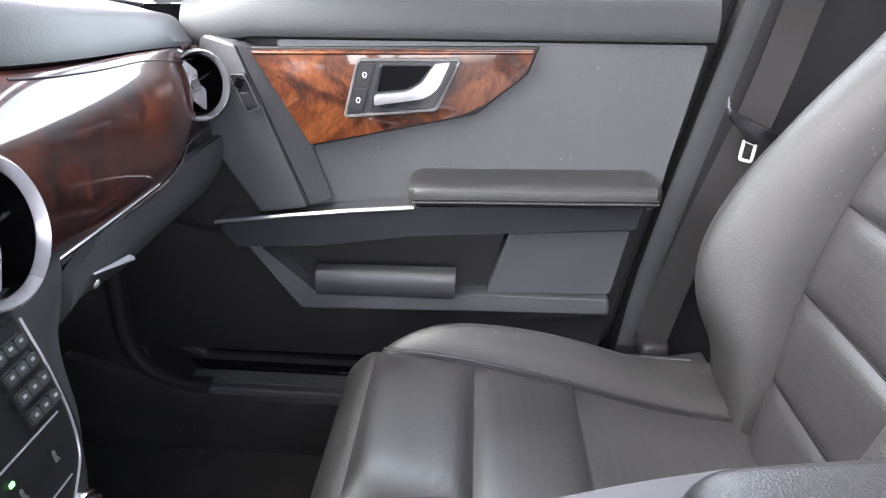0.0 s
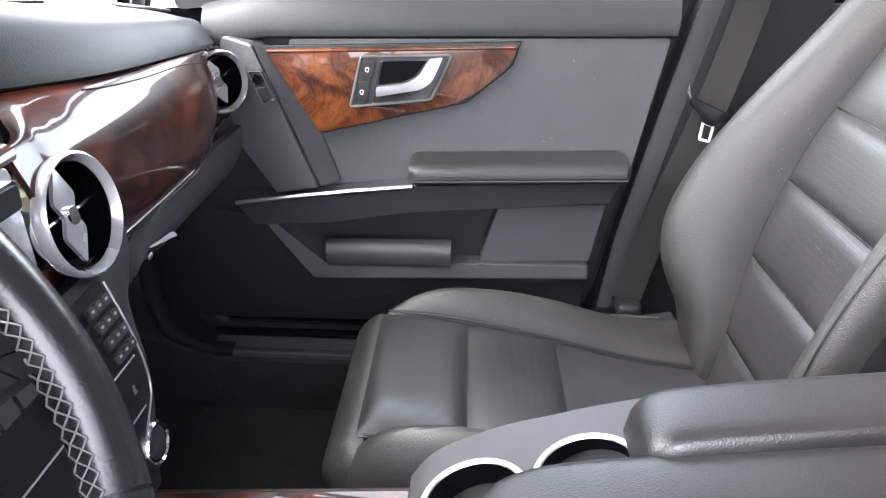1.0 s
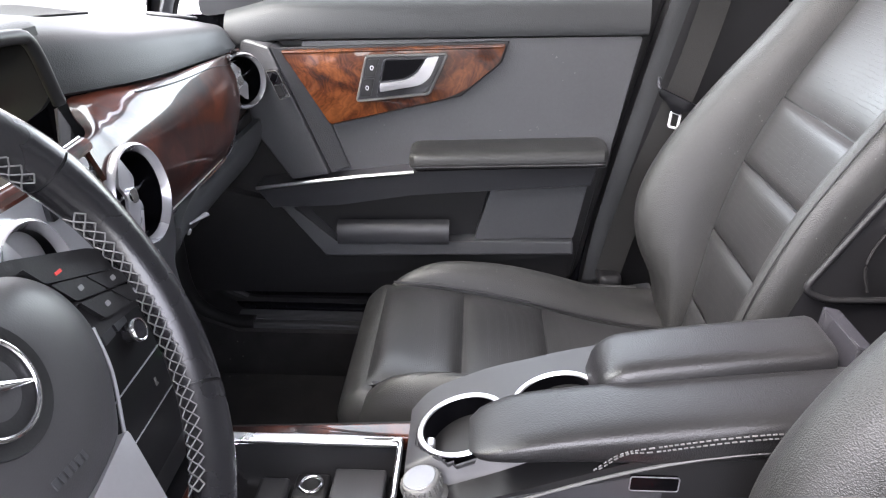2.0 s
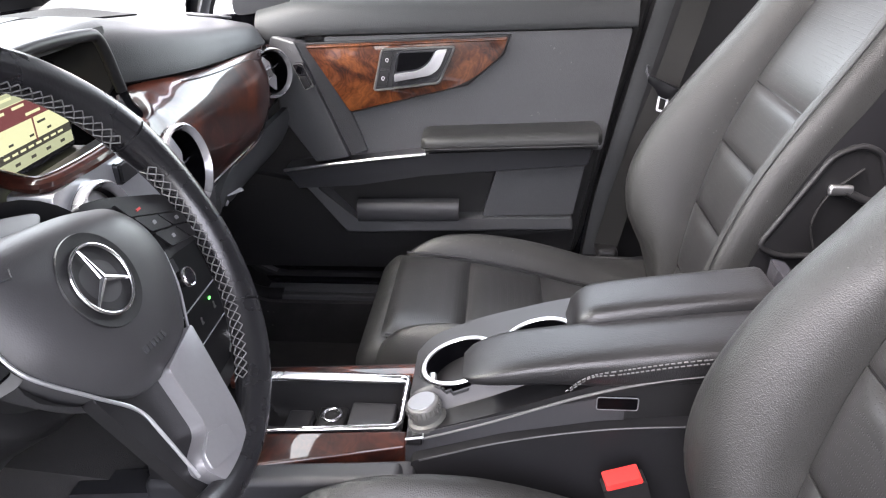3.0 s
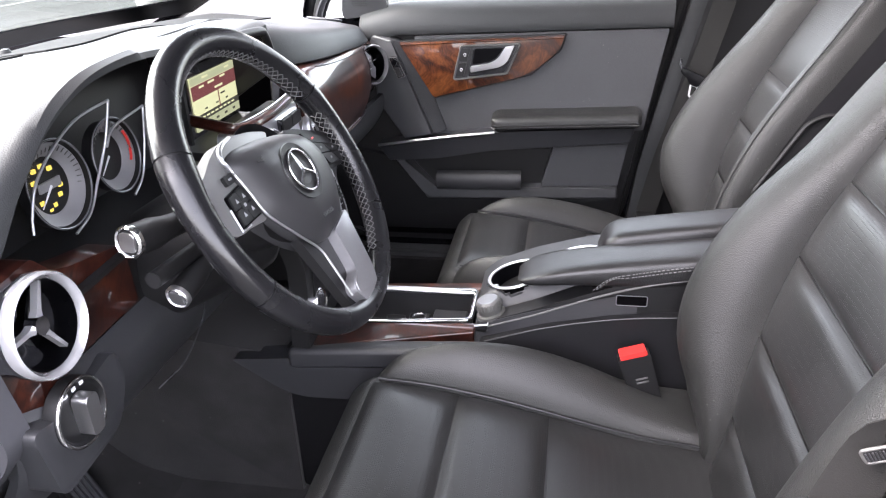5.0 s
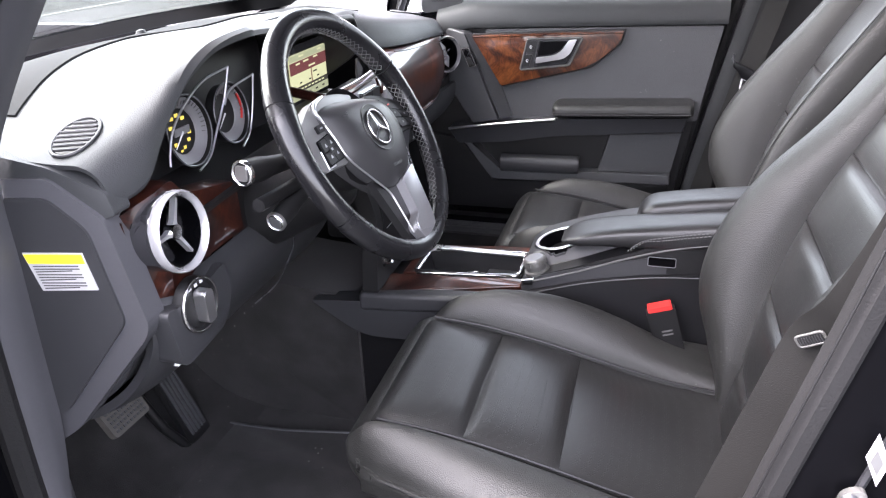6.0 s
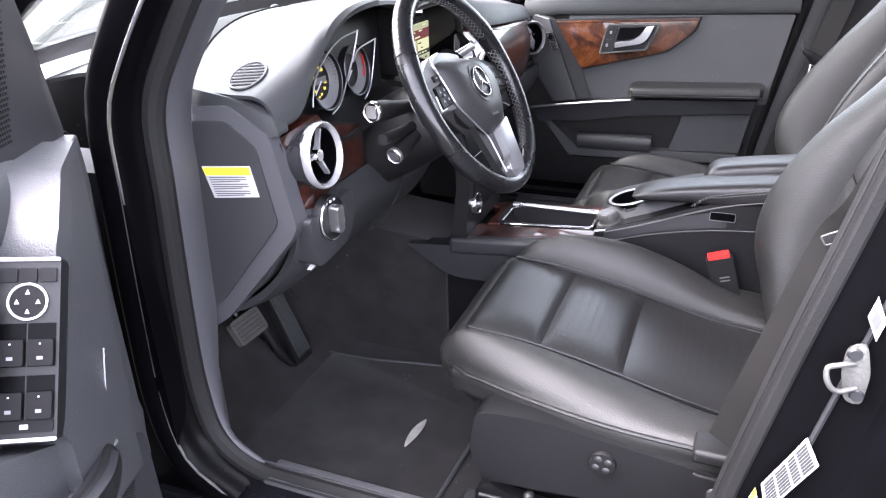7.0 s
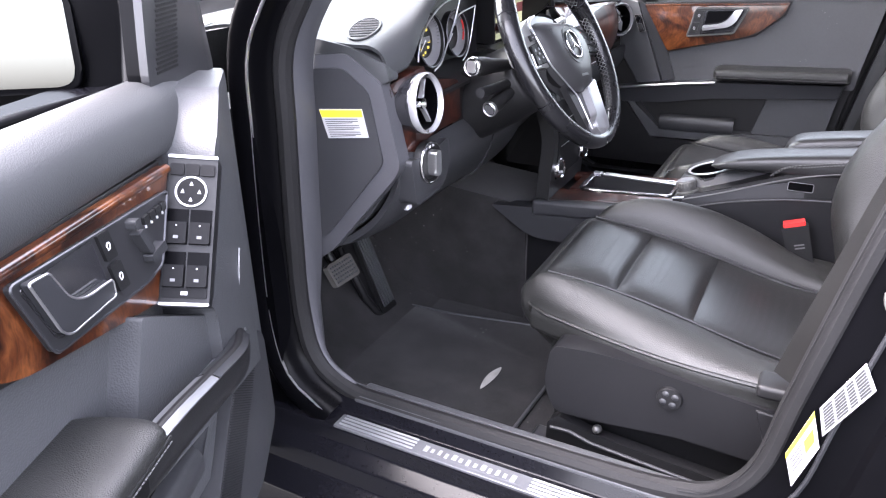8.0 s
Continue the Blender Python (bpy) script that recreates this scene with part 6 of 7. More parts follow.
part("ignition_panel", prism(rounded([(-0.436, 1.050), (-0.33, 1.045), (-0.30, 0.93), (-0.36, 0.90), (-0.436, 0.925), (-0.50, 0.96), (-0.46, 0.984)], 0.012), "x", -0.06, -0.018, 0.005), DARK, dash)
part("knee_line", tube(spline([(-0.016, -0.44, 0.862), (0.0, -0.40, 0.876), (0.004, -0.35, 0.905), (0.004, -0.33, 0.93)]), 0.0010, 6, False, 20), STRIPMETAL, dash)
# end cap with its notice
cap = part("end_cap", prism(rounded([(-0.186, 1.128), (-0.100, 1.135), (-0.036, 1.092), (-0.008, 0.960), (-0.018, 0.940), (-0.158, 0.783), (-0.215, 0.740), (-0.200, 0.90)], 0.010), "y", -0.672, -0.64, 0.008, 3), LIGHTTRIM, dash, "charcoal dashboard end cap")
part("cap_field", prism(rounded([(-0.172, 1.108), (-0.106, 1.113), (-0.060, 1.078), (-0.038, 0.962), (-0.165, 0.812), (-0.190, 0.80), (-0.182, 0.92)], 0.012), "y", -0.6755, -0.66, 0.0022), PLASTIC, cap)
note = part("notice", prism([(-0.159, 1.042), (-0.073, 1.050), (-0.063, 1.004), (-0.144, 0.994)], "y", -0.6770, -0.6752, 0), PAPER, cap, "white notice sticker with yellow header")
part("notice_header", prism([(-0.1575, 1.0405), (-0.0735, 1.0485), (-0.0712, 1.037), (-0.153, 1.029)], "y", -0.6776, -0.6765, 0), YELLOW, note, "yellow strip")
for k in range(9):
    a = 0.0035 * k
    part("notice_line", prism([(-0.148 + a * 0.32, 1.0265 - a), (-0.082 + a * 0.22 - (0.012 if k % 3 == 2 else 0), 1.0335 - a), (-0.082 + a * 0.22 - (0.012 if k % 3 == 2 else 0), 1.0323 - a), (-0.148 + a * 0.32, 1.0253 - a)], "y", -0.6776, -0.6765, 0), INK, note)
# centre stack
SX = graph([(0.74, 0.062), (0.80, 0.066), (0.85, 0.071), (0.88, 0.0705), (0.909, 0.063), (0.95, 0.048), (0.985, 0.035)])


def slab(name, outline, x0, lift, mat, parent, label="", n=14):
    """A panel that follows the bend of the centre stack: rows of the outline, given as z -> (left y, right y)."""
    def P(u, v):
        z = outline[0][0] + (outline[-1][0] - outline[0][0]) * u
        a, b = lo_(z), hi_(z)
        return (SX(z) + lift, a + (b - a) * v, z)
    lo_, hi_ = graph([(z, a) for z, a, b in outline]), graph([(z, b) for z, a, b in outline])
    return part(name, sheet(P, n * 2, n, x0, out=(1, 0, 0.4)), mat, parent, label)


stack = slab("control_panel", [(0.735, -0.150, 0.085), (0.80, -0.150, 0.086), (0.86, -0.150, 0.086), (0.93, -0.145, 0.090), (0.985, -0.140, 0.085)], 0.03, 0.0, DARK, dash, "centre stack with keypad and climate controls")
# rounded cheek beside the stack, bending back towards the footwell
ck_out = graph([(0.735, 0.130), (0.81, 0.129), (0.886, 0.128), (0.931, 0.133), (0.955, 0.143), (0.975, 0.158), (0.990, 0.170)])
ck_in = graph([(0.735, 0.066), (0.83, 0.066), (0.862, 0.074), (0.926, 0.083), (0.990, 0.086)])
part("stack_cheek", sheet(lambda u, v: (lambda z: (SX(min(z, 0.985)) - 0.003 - (SX(min(z, 0.985)) - 0.040) * 0.9 * v ** 2.2 * min(1, max(0, (0.985 - z) / 0.05)), ck_in(z) + (ck_out(z) - ck_in(z)) * v, z))(0.735 + 0.255 * u), 40, 14, 0.02, out=(1, 0.2, 0.3)), BEZEL, dash)
part("cheek_side", prism(rounded([(0.0, 0.985), (0.026, 0.965), (0.036, 0.93), (0.038, 0.735), (-0.14, 0.735), (-0.14, 0.90)], 0.01), "y", 0.075, lambda x, z: 0.124 + 0.5 * max(0, z - 0.93), 0.006), DARK, dash)
slab("stack_face", [(0.775, -0.118, 0.046), (0.82, -0.122, 0.060), (0.86, -0.124, 0.073), (0.90, -0.122, 0.078), (0.975, -0.118, 0.083)], 0.004, 0.0022, KEYPLASTIC, stack)
part("stack_trim", tube(spline([(SX(z) + 0.0035, y, z) for z, y in ((0.972, 0.0865), (0.93, 0.084), (0.895, 0.079), (0.866, 0.0755), (0.848, 0.069), (0.81, 0.052), (0.785, 0.043))]), 0.0011, 6, False, 40), ALU, stack)
kn_, ku_, kv_ = Vector((math.cos(radians(20)), 0, math.sin(radians(20)))), Vector((0, 1, 0)), Vector((-math.sin(radians(20)), 0, math.cos(radians(20))))
for j in range(4):
    zz = 0.960 - 0.0150 * j
    strip = part("key_strip", plate((SX(zz) + 0.0018, 0.0588, zz), ku_, kv_, kn_, rounded(rect(0.0370, 0.0122), 0.002), 0, 0.0030, 0.001), DARK, stack)
    for i in range(3):
        yy = 0.0466 + 0.0122 * i
        part("key", plate((SX(zz) + 0.0018, yy, zz + 0.0006), ku_, kv_, kn_, rounded(rect(0.0108, 0.0088), 0.002), 0.002, 0.0058, 0.0014), KEYGREY, strip)
        part("key_mark", plate((SX(zz) + 0.0018, yy, zz + 0.0012), ku_, kv_, kn_, rect(0.0036, 0.0022), 0.0056, 0.0062, 0), PRINT, strip)
for i in range(4):
    part("menu_key", plate((SX(0.955) + 0.002, -0.108 + 0.024 * i, 0.955), kv_.cross(kn_), kv_, kn_, rounded(rect(0.020, 0.016), 0.002), 0, 0.004, 0.0015), PLASTIC, stack)
part("line", tube([(SX(0.905) + 0.003, -0.118, 0.905), (SX(0.904) + 0.003, 0.070, 0.904)], 0.0009, 6), ALU, stack)
part("line", tube([(SX(0.853) + 0.003, -0.11, 0.853), (SX(0.853) + 0.003, 0.062, 0.853)], 0.0008, 6), ALU, stack)
part("led", plate((SX(0.893) + 0.0025, 0.004, 0.893), (0, 1, 0), (0, 0, 1), (1, 0, 0), rect(0.004, 0.003), 0, 0.0015, 0), GREEN, stack, "lit green indicator")
for yy, zz in ((0.010, 0.880), (-0.030, 0.880), (0.050, 0.880)):
    part("seat_symbol", plate((SX(zz) + 0.0024, yy, zz), (0, 1, 0), (0, 0, 1), (1, 0, 0), rounded([(-0.002, -0.005), (0.004, -0.005), (0.0, 0.0), (-0.001, 0.006), (-0.004, 0.006)], 0.001), 0, 0.001, 0), THREAD, stack)
vol = part("volume_knob", lathe([(0, 0.016), (0.009, 0.016), (0.0105, 0.013), (0.011, -0.002)], (SX(0.937), -0.030, 0.937), kn_, 28), GLOSS, stack, "round knob with silver ring")
part("ring", lathe([(0.0100, 0.0160), (0.0112, 0.0168), (0.0124, 0.0150), (0.0126, 0.012)], (SX(0.937), -0.030, 0.937), kn_, 32), CHROME, vol)
for yy in (-0.105, 0.070):
    k = part("climate_dial", lathe([(0, 0.010), (0.017, 0.010), (0.019, 0.004), (0.019, -0.004)], (SX(0.800) - 0.002, yy, 0.800), (1, 0, 0.1), 32), GLOSS, stack, "round climate dial with chrome edge")
    part("ring", lathe([(0.0195, 0.010), (0.0215, 0.012), (0.0235, 0.009), (0.024, 0.0)], (SX(0.800) - 0.002, yy, 0.800), (1, 0, 0.1), 36), CHROME, k)

# ---- steering wheel ----
WC = Vector((0.153, -0.362, 1.110))
WA, WYAW = radians(29.5), radians(-1.9)
wn_ = Vector((math.cos(WA) * math.cos(WYAW), math.cos(WA) * math.sin(WYAW), math.sin(WA)))
wr = Vector((-math.sin(WYAW), math.cos(WYAW), 0))
wu = wn_.cross(wr)


def W(a, b, c=0.0):
    return WC + wr * a + wu * b + wn_ * c


wheel = thing("steering_wheel", W(0, 0, -0.14), "black leather steering wheel with silver spoke trim", "steering wheel")
RIM = 0.1714


def rim_dip(a):
    """The rim is slimmer where the lower spoke meets it."""
    return 0.0040 * math.exp(-((a - radians(268)) / 0.45) ** 2)


def rim_r(a):
    bulge = 0.0025 * (math.exp(-((a - radians(25)) / 0.25) ** 2) + math.exp(-((a - radians(155)) / 0.25) ** 2))
    return 0.0165 + bulge - rim_dip(a)


def arc_tube(a0, a1, n, grow=0.0, seg=16):
    bm = bmesh.new()
    rows = []
    for i in range(n + 1):
        a = a0 + (a1 - a0) * i / n
        R = RIM + rim_dip(a % (2 * math.pi))
        d, r = (math.cos(a), math.sin(a)), rim_r(a % (2 * math.pi)) + grow
        rows.append([bm.verts.new(W(d[0] * (R + r * math.cos(2 * math.pi * j / seg)), d[1] * (R + r * math.cos(2 * math.pi * j / seg)), 0.93 * r * math.sin(2 * math.pi * j / seg))) for j in range(seg)])
    for i in range(n):
        for j in range(seg):
            bm.faces.new((rows[i][j], rows[i + 1][j], rows[i + 1][(j + 1) % seg], rows[i][(j + 1) % seg]))
    bm.faces.new(rows[0][::-1])
    bm.faces.new(rows[-1])
    return bm


joints = [radians(k) for k in (24, 152, 203, 324, 384)]
for a, b in zip(joints, joints[1:]):
    part("rim", arc_tube(a + 0.006, b - 0.006, 48), RIMHIDE, wheel, "smooth worn leather rim")
part("rim_core", arc_tube(0, 2 * math.pi - 0.001, 96, -0.0015), DARK, wheel)
# lacing along the inner side of the rim
bm = bmesh.new()
for a0, a1 in ((-62, 12), (26, 149), (155, 201)):
    k = a0
    while k < a1:
        for s1, s2, g1, g2 in ((0.0, 1.6, 204, 187), (3.2, 1.6, 204, 187), (1.6, 0.0, 187, 168), (1.6, 3.2, 187, 168), (0.0, 1.6, 168, 154), (3.2, 1.6, 168, 154)):
            A, B = radians(k + s1), radians(k + s2)
            r0 = rim_r(A % (2 * math.pi)) + 0.0005
            f1, f2 = radians(g1), radians(g2)
            tube([W(math.cos(A) * (RIM + r0 * math.cos(f1)), math.sin(A) * (RIM + r0 * math.cos(f1)), r0 * 0.95 * math.sin(f1)),
                  W(math.cos(B) * (RIM + r0 * math.cos(f2)), math.sin(B) * (RIM + r0 * math.cos(f2)), r0 * 0.95 * math.sin(f2))], 0.0006, 4, bm=bm, up=tuple(wn_))
        k += 3.2
part("lacing", bm, THREAD, wheel, "grey crossed lacing", kind="stuff")
# hub cover: a smooth swollen shield, set a little off the rim's middle
HC = 0.002
hubo = rounded([(-0.088, 0.053), (-0.060, 0.060), (-0.010, 0.055), (0.040, 0.046), (0.083, 0.032), (0.101, 0.010), (0.103, -0.018), (0.090, -0.046), (0.062, -0.076), (0.030, -0.085), (-0.015, -0.081), (-0.046, -0.056), (-0.074, -0.018), (-0.080, 0.020)], 0.014, 6)


def shield(outline, h, rim_h, rings=16):
    bm = bmesh.new()
    rows = []
    for k in range(rings + 1):
        f = 1 - (k / rings) ** 1.6
        z = rim_h + (h - rim_h) * (1 - f ** 4.5)
        rows.append([bm.verts.new(W(HC + (a - HC) * f, b * f, z)) for a, b in outline] if f > 1e-6 else [bm.verts.new(W(HC, 0, h))])
    low = [bm.verts.new(W(HC + (a - HC) * 1.005, b * 1.005, rim_h - 0.03)) for a, b in outline]
    rows.insert(0, low)
    n = len(outline)
    for A, B in zip(rows, rows[1:]):
        for j in range(n):
            if len(B) == 1:
                bm.faces.new((A[j], A[(j + 1) % n], B[0]))
            else:
                bm.faces.new((A[j], A[(j + 1) % n], B[(j + 1) % n], B[j]))
    return bm


EH = 0.0200
hub = part("hub_cover", shield(hubo, EH, -0.002), HUBSKIN, wheel, "smooth dark grey airbag cover", sharp=60)
part("emblem_dish", lathe([(0.0345, 0.0), (0.034, 0.0016), (0.0295, 0.001), (0, 0.0005)], W(HC, 0, EH - 0.0008), wn_, 44, up=wu), DARK, hub)
em = part("emblem_ring", torus(W(HC, 0, EH + 0.0018), wn_, 0.0250, 0.0016, 44, 8), CHROME, hub, "chrome ring emblem with three spokes")
for a in (93, 213, 333):
    d = (math.cos(radians(a)), math.sin(radians(a)))
    part("emblem_spoke", tube([W(HC, 0, EH + 0.0028), W(HC + d[0] * 0.0245, d[1] * 0.0245, EH + 0.0016)], lambda t: 0.0030 * (1 - 0.75 * t), 6, up=tuple(wn_), flat=0.6), CHROME, em)
for k, w in enumerate((0.004, 0.0028, 0.0032, 0.0024, 0.0034, 0.0026)):
    part("cover_print", plate(W(-0.004 + 0.0046 * k, -0.0555 - 0.0004 * k, EH - 0.0040), wr, wu, wn_, rect(w, 0.005), 0, 0.001, 0), PLASTIC, hub)
part("cover_mark", tube([W(-0.060, 0.037, EH - 0.0030), W(-0.050, 0.034, EH - 0.0024), W(-0.047, 0.039, EH - 0.0030)], 0.0007, 5), PLASTIC, hub)
# side spokes with switches
LEFT = [(-0.114, 0.024), (-0.084, 0.026), (-0.079, -0.008), (-0.118, -0.008)]
RIGHT = [(0.090, 0.031), (0.145, 0.007), (0.174, -0.034), (0.115, -0.023)]


def within(q, u, v):
    """A place in a key field: u along its upper edge, v downwards."""
    a, b, c, e = [Vector(p) for p in q]
    return tuple(a.lerp(b, u).lerp(e.lerp(c, u), v))


def key_cell(q, u0, u1, v0, v1):
    return rounded([within(q, u0, v0), within(q, u1, v0), within(q, u1, v1), within(q, u0, v1)], 0.0016, 3)


sl = rounded([(0.030, 0.055), (-0.005, 0.066), (-0.040, 0.072), (-0.070, 0.072), (-0.097, 0.064), (-0.122, 0.052), (-0.160, 0.044), (-0.168, 0.004), (-0.126, -0.014), (-0.100, -0.014), (-0.072, -0.020), (-0.03, 0.02)], 0.010)
sp = part("side_spoke", plate(W(0, 0, -0.005), wr, wu, wn_, sl, -0.018, 0.0, 0.006, 3), SPOKEGREY, wheel, "pale grey spoke with black key pad")
fld = part("key_field", plate(W(0, 0, -0.005), wr, wu, wn_, rounded([within(LEFT, -0.06, -0.06), within(LEFT, 1.06, -0.06), within(LEFT, 1.06, 1.06), within(LEFT, -0.06, 1.06)], 0.003), -0.001, 0.0022, 0.001), JAMB, sp, "black four-way key pad")
for u0, u1, v0, v1 in ((0.0, 0.48, 0.0, 0.48), (0.52, 1.0, 0.0, 0.48), (0.0, 0.48, 0.52, 1.0), (0.52, 1.0, 0.52, 1.0)):
    part("key", plate(W(0, 0, -0.005), wr, wu, wn_, key_cell(LEFT, u0, u1, v0, v1), 0.001, 0.0050, 0.0012), DARK, fld)
    a, b = within(LEFT, (u0 + u1) / 2 * 0.9 + 0.05, (v0 + v1) / 2 * 0.9 + 0.05)
    part("key_mark", plate(W(a, b, -0.005), wr, wu, wn_, [(-0.0024, -0.0020), (0.0024, -0.0020), (0, 0.0026)], 0.0048, 0.0056, 0), PRINT, fld)
part("centre_key", plate(W(*within(LEFT, 0.5, 0.5), -0.005), wr, wu, wn_, rounded(rect(0.011, 0.0095), 0.002), 0.001, 0.0058, 0.001), DARK, fld)
part("key_mark", plate(W(*within(LEFT, 0.5, 0.5), -0.005), wr, wu, wn_, rect(0.004, 0.0034), 0.0056, 0.0063, 0), PRINT, fld)
ck = part("corner_key", plate(W(-0.0935, 0.0375, -0.005), wr, wu, wn_, rounded(rect(0.0165, 0.0105), 0.002), 0.0, 0.0046, 0.001), DARK, sp, "small black corner key")
part("key_mark", plate(W(-0.0935, 0.0375, -0.005), wr, wu, wn_, rect(0.006, 0.0022), 0.0044, 0.0052, 0), PRINT, ck)
part("field_edge", tube([W(*within(LEFT, -0.10, 0.35), -0.0035), W(*within(LEFT, -0.10, 1.10), -0.0035), W(*within(LEFT, 0.35, 1.10), -0.0035)], 0.0012, 6, up=tuple(wn_)), ALU, sp)
part("spoke_trim", tube(spline([W(-0.045, 0.072, -0.004), W(-0.070, 0.069, -0.002), W(-0.083, 0.063, -0.001), W(-0.086, 0.055, -0.001), W(-0.082, 0.043, -0.001), W(-0.0785, 0.015, 0.0), W(-0.074, -0.016, 0.0), W(-0.047, -0.056, 0.0), W(-0.028, -0.084, 0.0), W(-0.026, -0.110, 0.0), W(-0.027, -0.150, 0.0)]),
                         lambda t: 0.0016 * math.exp(-((t - 0.13) / 0.10) ** 2) + 0.0014, 8, False, 80), ALU, sp, "satin silver edge line")
sr = rounded([(0.060, 0.046), (0.088, 0.040), (0.150, 0.016), (0.168, 0.0), (0.178, -0.036), (0.116, -0.029), (0.078, -0.030)], 0.006)
sp = part("side_spoke", plate(W(0, 0, -0.006), wr, wu, wn_, sr, -0.016, 0.0, 0.004, 3), DARK, wheel, "black spoke with key pads")
part("key", plate(W(0, 0, -0.006), wr, wu, wn_, key_cell(RIGHT, 0.0, 0.94, 0.0, 0.27), -0.001, 0.0036, 0.001), DARK, sp, "long black key")
part("key_mark", plate(W(*within(RIGHT, 0.3, 0.13), -0.006), wr, wu, wn_, rect(0.006, 0.002), 0.0034, 0.0042, 0), RED, sp)
for u0, u1, v0, v1 in ((0.02, 0.49, 0.30, 0.62), (0.52, 0.98, 0.30, 0.62), (0.02, 0.49, 0.66, 0.98), (0.52, 0.98, 0.66, 0.98)):
    part("key", plate(W(0, 0, -0.006), wr, wu, wn_, key_cell(RIGHT, u0, u1, v0, v1), -0.001, 0.0038, 0.001), DARK, sp)
    part("key_mark", plate(W(*within(RIGHT, (u0 + u1) / 2, (v0 + v1) / 2), -0.006), wr, wu, wn_, rounded(rect(0.0042, 0.0032), 0.001), 0.0036, 0.0044, 0), DIAL, sp)
part("spoke_trim", tube(spline([W(0.106, -0.022, -0.006), W(0.092, -0.048, -0.004), W(0.064, -0.079, -0.002)]), 0.0012, 8, False, 30), ALU, sp, "satin silver edge line")
# lower spoke: a broad silver leg over a black web
fo = [(0.060, -0.072), (0.010, -0.080), (0.002, -0.131), (-0.020, -0.137), (-0.027, -0.146), (-0.018, -0.167), (0.022, -0.171), (0.039, -0.150), (0.050, -0.109)]
leg = part("spoke_leg", plate(W(0, 0, 0), wr, wu, wn_, rounded(fo, [0.004, 0.004, 0.008, 0.006, 0.005, 0.006, 0.008, 0.02, 0.02]), -0.008, 0.008, 0.0035, 3), LEGSILVER, wheel, "satin silver lower spoke")
part("spoke_facet", plate(W(0, 0, 0), wr, wu, wn_, rounded([(-0.002, -0.133), (-0.019, -0.140), (-0.022, -0.152), (0.014, -0.162), (0.018, -0.142)], 0.003), 0.007, 0.0092, 0.0015), LEGSILVER, leg)
part("spoke_web", plate(W(0, 0, 0), wr, wu, wn_, rounded([(-0.045, -0.055), (0.045, -0.055), (0.030, -0.168), (-0.030, -0.168)], 0.006), -0.018, -0.006, 0.003), DARK, wheel)
part("hub_back", lathe([(0.075, -0.012), (0.062, -0.05), (0.052, -0.10), (0.05, -0.14), (0, -0.14)], W(0, 0, 0), wn_, 32), DARK, wheel)
column = thing("steering_column", W(0, -0.01, -0.20), "dark steering column shroud with control stalks", "steering column")
part("shroud", lathe([(0, -0.075), (0.058, -0.075), (0.066, -0.082), (0.070, -0.14), (0.068, -0.26)], W(0, -0.012, 0), wn_, 32), DARK, column)
for (tip, root, r, m) in (((0.049, -0.520, 1.099), (0.075, -0.40, 1.085), 0.0165, CHROME), ((0.068, -0.489, 1.022), (0.08, -0.40, 1.045), 0.0135, SILVER)):
    tip, root = Vector(tip), Vector(root)
    d = (tip - root).normalized()
    st = part("stalk", lathe([(0.009, -(tip - root).length), (r * 0.8, -0.05), (r, -0.03), (r, 0.0), (0, 0.0)], tip, d, 24), DARK, column, "black control stalk")
    part("stalk_ring", lathe([(r * 1.02, -0.004), (r * 1.04, 0.001), (r * 0.9, 0.003), (r * 0.8, 0.001), (r * 0.8, -0.003)], tip, d, 28), m, st)
    part("stalk_end", plate(tip, *axes(d), rounded(rect(r * 1.15, r * 1.15), r * 0.25), -0.004, 0.003, 0.001), SILVER, st)
part("stalk", tube([(0.075, -0.41, 1.055), (0.065, -0.455, 1.052), (0.062, -0.515, 1.055)], 0.009, 12), DARK, column, "black control stalk")

# ---- centre console ----
cons = thing("centre_console", (0.35, -0.02, 0.395), "black centre console with walnut frame, cup holders and armrest", "centre console")
part("tunnel_hump", prism(rounded([(-0.62, 0.38), (0.0, 0.38), (0.0, 0.70), (-0.20, 0.72), (-0.62, 0.80)], 0.01), "y", -0.122, 0.10, 0.03, 4), CARPET, cons, "black carpet over the gearbox tunnel")
co = rounded([(0.0, 0.40), (0.80, 0.40), (0.80, 0.82), (0.648, 0.810), (0.55, 0.800), (0.444, 0.778), (0.335, 0.744), (0.325, 0.665), (0.095, 0.665), (0.085, 0.722), (0.0, 0.708)], 0.008)
part("tunnel", prism(co, "y", -0.112, 0.085, 0.003), FLANK, cons, "dark carpeted tunnel side")
part("side_wing", prism(rounded([(-0.085, 0.700), (0.34, 0.738), (0.34, 0.64), (0.10, 0.635), (0.02, 0.632)], [0.01, 0.01, 0.02, 0.04, 0.04]), "y", -0.146, -0.105, 0.008), PLASTIC, cons)
part("side_wing", prism(rounded([(-0.085, 0.700), (0.34, 0.738), (0.34, 0.64), (0.10, 0.635), (0.02, 0.632)], [0.01, 0.01, 0.02, 0.04, 0.04]), "y", 0.06, 0.088, 0.008), PLASTIC, cons)
part("piping", tube(spline([(0.345, -0.115, 0.748), (0.444, -0.1145, 0.780), (0.550, -0.1145, 0.802), (0.648, -0.1145, 0.811), (0.78, -0.1145, 0.818)]), 0.0012, 6, False, 40), PLASTIC, cons)
up = rounded([(0.327, 0.745), (0.444, 0.778), (0.55, 0.800), (0.80, 0.815), (0.80, 0.888), (0.649, 0.872), (0.545, 0.848), (0.422, 0.800), (0.333, 0.768)], 0.008)
part("upper_body", prism(up, "y", -0.094, 0.085, 0.007, 3), DARK, cons, "black console body")
